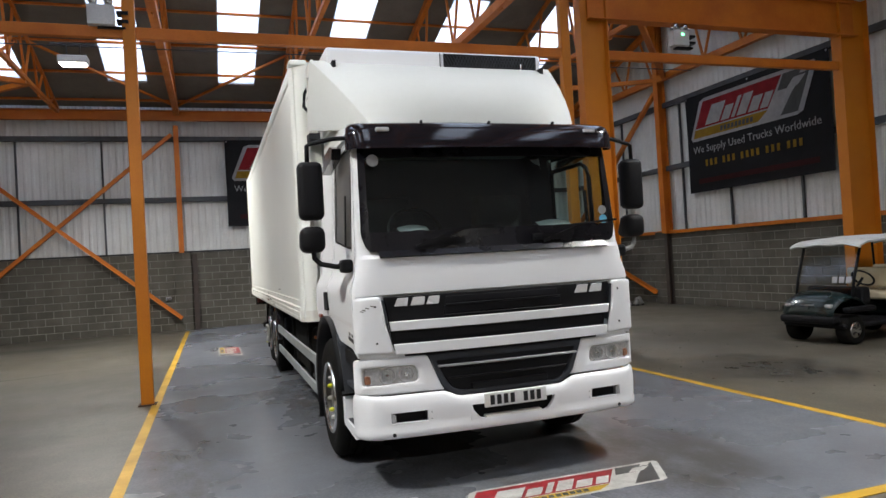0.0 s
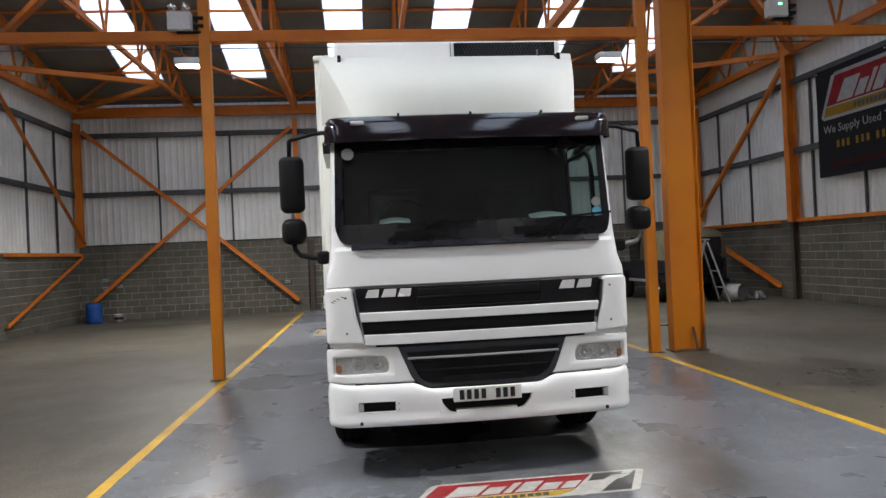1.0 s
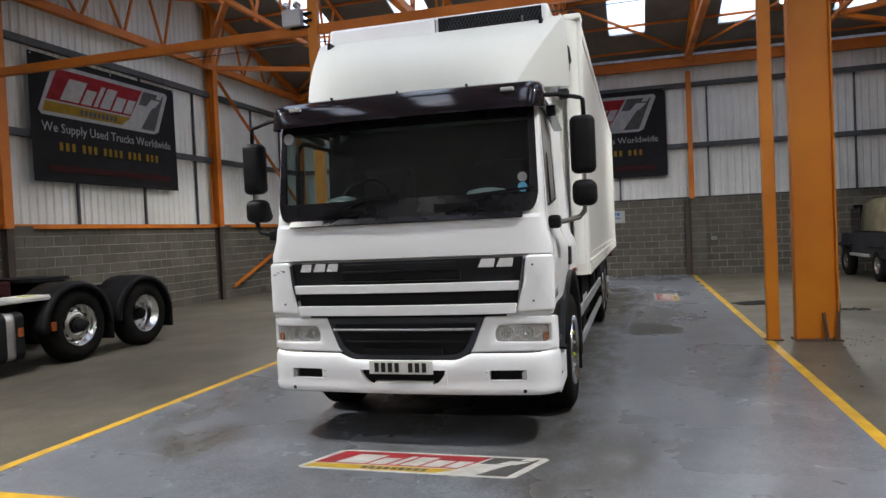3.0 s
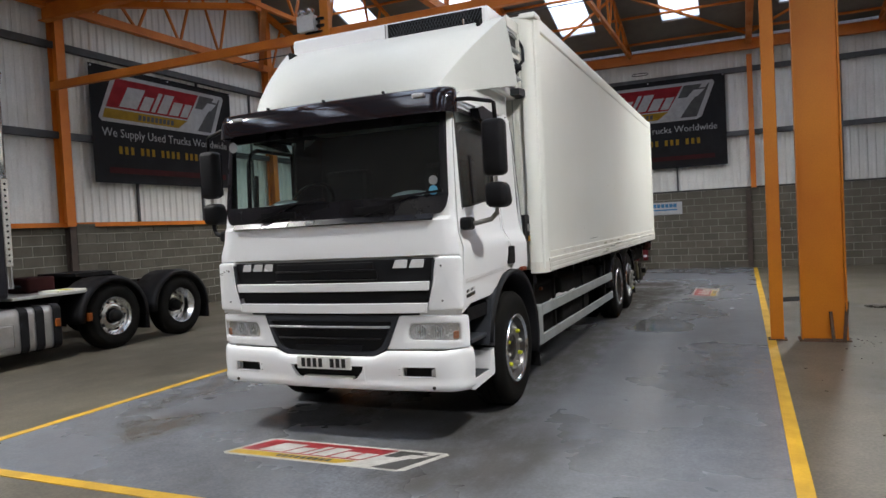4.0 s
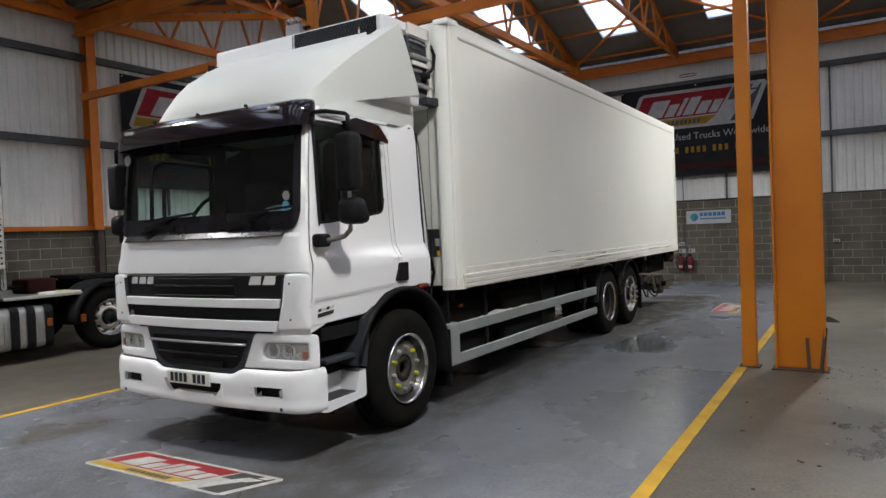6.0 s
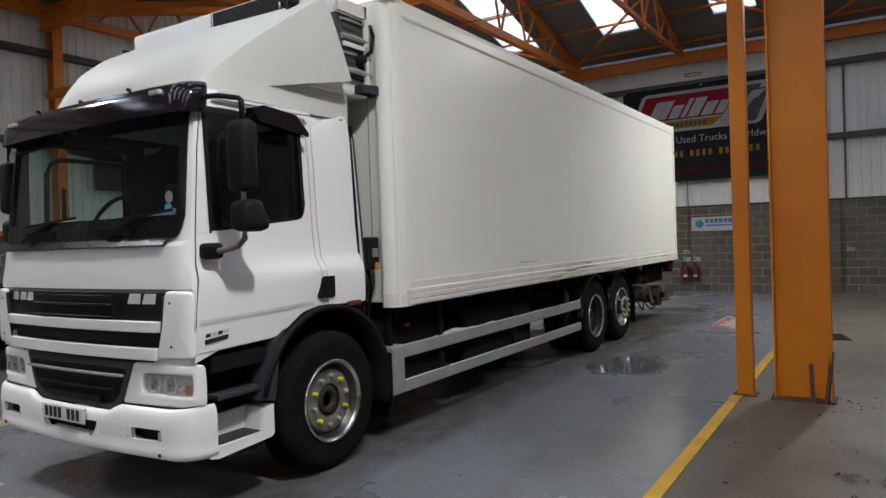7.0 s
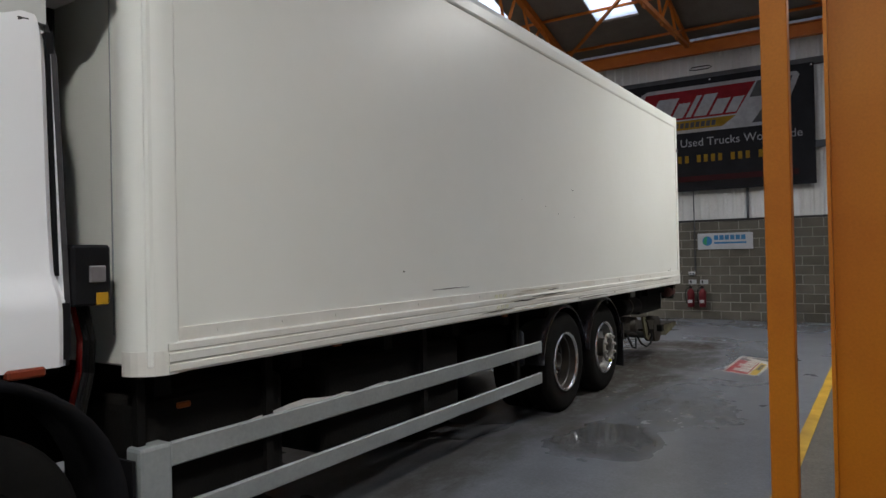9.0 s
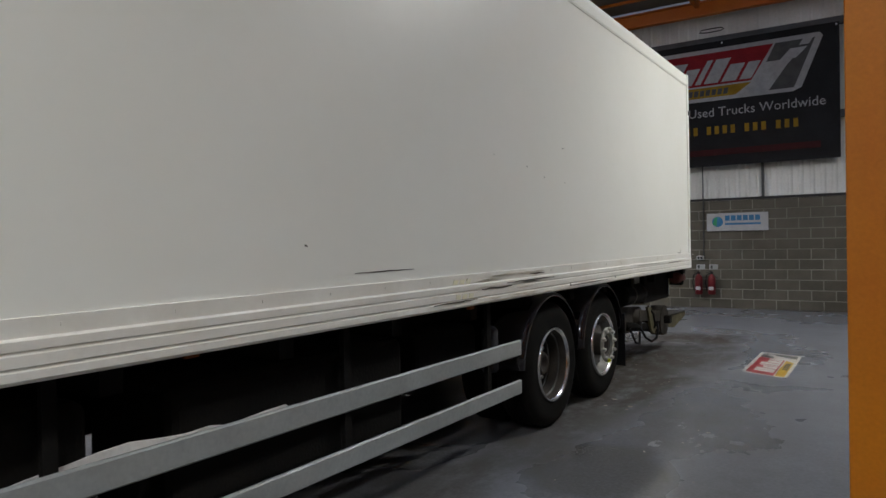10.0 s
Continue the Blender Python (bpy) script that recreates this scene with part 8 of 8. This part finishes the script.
sw = vp("spare_wheel", lathe([(-0.1, 0.2), (-0.11, 0.32), (-0.08, 0.38), (0.08, 0.38), (0.11, 0.32), (0.1, 0.2), (0.05, 0.19), (0.06, 0.05)], 30, "y"), M["rubber"], "spare wheel on the rear door", True)
sw.location = (0.25, -1.88, 1.05)
vp("rear_plate", boxes((-0.8, -0.42, -1.79, -1.77, 0.98, 1.14)), M["print_yellow"], "yellow number plate with dark bars")
for i in range(4):
    vp("plate_bar", boxes((-0.77 + 0.085 * i, -0.71 + 0.085 * i, -1.795, -1.79, 1.08, 1.12), (-0.77 + 0.085 * i, -0.71 + 0.085 * i, -1.795, -1.79, 1.0, 1.05)), M["dark_letter"])
for sx in (-0.78, -0.68, 0.75):
    vp("tail_lamp", lathe([(-0.03, 0.035), (0.0, 0.035)], 14, "y"), M["red_lens"]).location = (sx, -1.77, 0.85)
vp("rear_bumper", soft_box(-0.85, 0.85, -1.88, -1.76, 0.5, 0.62, 0.02, 1), M["grime"])
for sd in (1, -1):
    for yy in (-1.1, 1.3):
        w = new("wheel")
        w.parent = off
        part("tyre", lathe([(-0.1, 0.2), (-0.11, 0.31), (-0.085, 0.375), (0.085, 0.375), (0.11, 0.31), (0.1, 0.2)], 30, "x", False), M["rubber"], w, "", True)
        part("rim", lathe([(0.06, 0.205), (0.1, 0.21), (0.09, 0.19), (0.04, 0.17), (0.06, 0.08), (0.1, 0.06), (0.105, 0.01)], 26), M["chrome"], w, "silver wheel rim", True)
        w.matrix_basis = pose(sd * 0.76, yy, 0.377, 0, 0, 0 if sd > 0 else 180)
        vp("wheel_arch", soft_box(sd * 0.84 - 0.06, sd * 0.84 + 0.06, yy - 0.5, yy + 0.5, 0.78, 0.86, 0.03, 2), M["black"])

# ---- concrete blocks of the walls, piers ----
COURSE, BLEN, JOINT = 0.21, 0.43, 0.018


def block_mesh(length, height, depth, name):
    bm = boxes((0, length, 0, depth, 0, height))
    bmesh.ops.bevel(bm, geom=[e for e in bm.edges if all(v.co.y > depth - 1e-4 for v in e.verts)], offset=0.006, segments=1, affect="EDGES")
    me = bpy.data.meshes.new(name)
    bmesh.ops.recalc_face_normals(bm, faces=bm.faces[:])
    bm.to_mesh(me)
    bm.free()
    me.materials.append(M["block"])
    return me


FULL = block_mesh(BLEN - JOINT, COURSE - JOINT, 0.009, "block")
HALF = block_mesh(BLEN / 2 - JOINT, COURSE - JOINT, 0.009, "half_block")


def lay(parent, ox, oy, ax, ay, nx, ny, s0, s1, limit, courses):
    """Lays courses of blocks on a wall's inside between two lengths along it; past the limit they are joined."""
    rest_v, rest_f = [], []
    count = 0
    turn = math.degrees(math.atan2(ay, ax))
    flip = (math.cos(radians(turn + 90)) * nx + math.sin(radians(turn + 90)) * ny) < 0
    for c in range(courses):
        s = s0 - (BLEN / 2 if c % 2 else 0)
        while s < s1 - 0.05:
            a, b = max(s, s0), min(s + BLEN, s1)
            s += BLEN
            ln = b - a
            if ln < 0.1:
                continue
            proud = random.uniform(-0.003, 0.003)
            mesh = FULL if ln > BLEN - 0.02 else HALF if abs(ln - BLEN / 2) < 0.03 else None
            start = b if flip else a
            px, py = ox + ax * start + nx * proud, oy + ay * start + ny * proud
            m = pose(px, py, c * COURSE + 0.004, 0, 0, turn + (180 if flip else 0)) @ Matrix.Translation((JOINT / 2, 0, 0))
            if mesh and count < limit:
                shared("block", mesh, parent, m)
                count += 1
            else:
                i = len(rest_v)
                L = ln - JOINT
                rest_v += [tuple(m @ Vector(p)) for p in ((0, 0, 0), (L, 0, 0), (L, 0, COURSE - JOINT), (0, 0, COURSE - JOINT), (0, 0.014, 0), (L, 0.014, 0), (L, 0.014, COURSE - JOINT), (0, 0.014, COURSE - JOINT))]
                rest_f += [tuple(i + q for q in f) for f in ((4, 5, 6, 7), (0, 4, 7, 3), (1, 2, 6, 5), (3, 7, 6, 2), (0, 1, 5, 4))]
    if rest_v:
        me = bpy.data.meshes.new("blocks")
        me.from_pydata(rest_v, [], rest_f)
        me.materials.append(M["block"])
        ob = new("blocks", me)
        ob.parent = parent
        ob["kind"] = "stuff"


W = {w[0]: w for w in WALLS}


def along(name, s0, s1, limit):
    _, o, a, n, _l = W[name]
    lay(wall_obs[name], *o, *a, *n, s0, s1, limit, 11 if a[0] else 10)


along("wall_north", 0.0, XR - XL, 300)
along("wall_west", 22.0, YB - YF, 300)
along("wall_west", 0.0, 22.0, 0)
along("wall_east", 22.0, YB - YF, 300)
along("wall_east", 0.0, 22.0, 0)

# block piers and dark steel feet beside them
M["primer"] = pbr("dark_brown_primer", (0.07, 0.05, 0.04), (0.05, 0.04, 0.035), 0.7, 0.8, 3)
for px, py, ax, ay, nx, ny, foot in ((-1.1, YB, 1, 0, 0, -1, 0.55), (5.36, YB, 1, 0, 0, -1, -0.08), (XL, 17.1, 0, 1, 1, 0, -0.12), (XR, 17.1, 0, 1, -1, 0, -0.12), (XL, 10.34, 0, 1, 1, 0, -0.12)):
    top = BLOCK_TOP if ax else SIDE_TOP
    pier = thing("pier", pose(px, py, 0), "grey block pier built against the wall", "pier", "block piers", "structure")
    d = 0.12
    x0, x1 = (0.0, 0.45) if ax else (sorted((0, nx * d)))
    y0, y1 = (0.0, 0.45) if ay else (sorted((0, ny * d)))
    for c in range(11 if ax else 10):
        for k in (0,) if c % 2 else (0, 1):
            if c % 2:
                r = (x0 + 0.004, x1 - 0.004, y0 + 0.004, y1 - 0.004)
            elif ax:
                r = (x0 + 0.004 + 0.225 * k, x0 + 0.221 + 0.225 * k, y0 + 0.004, y1 - 0.004)
            else:
                r = (x0 + 0.004, x1 - 0.004, y0 + 0.004 + 0.225 * k, y0 + 0.221 + 0.225 * k)
            part("block", boxes((*r, c * COURSE + 0.004, c * COURSE + COURSE - 0.006)), M["block"], pier)
    part("core", boxes((x0 + 0.012, x1 - 0.012, y0 + 0.012, y1 - 0.012, 0, top - 0.01)), M["mortar"], pier)
    s = thing("column_foot", pose(px + ax * foot, py + ay * foot, 0), "dark primed steel column foot beside a block pier", "column", "column feet", "structure")
    bm = bmesh.new()
    isection(bm, (nx * 0.09, ny * 0.09, 0), (nx * 0.09, ny * 0.09, top - 0.06), 0.16, 0.14, (nx, ny, 0))
    part("shaft", bm, M["primer"], s)
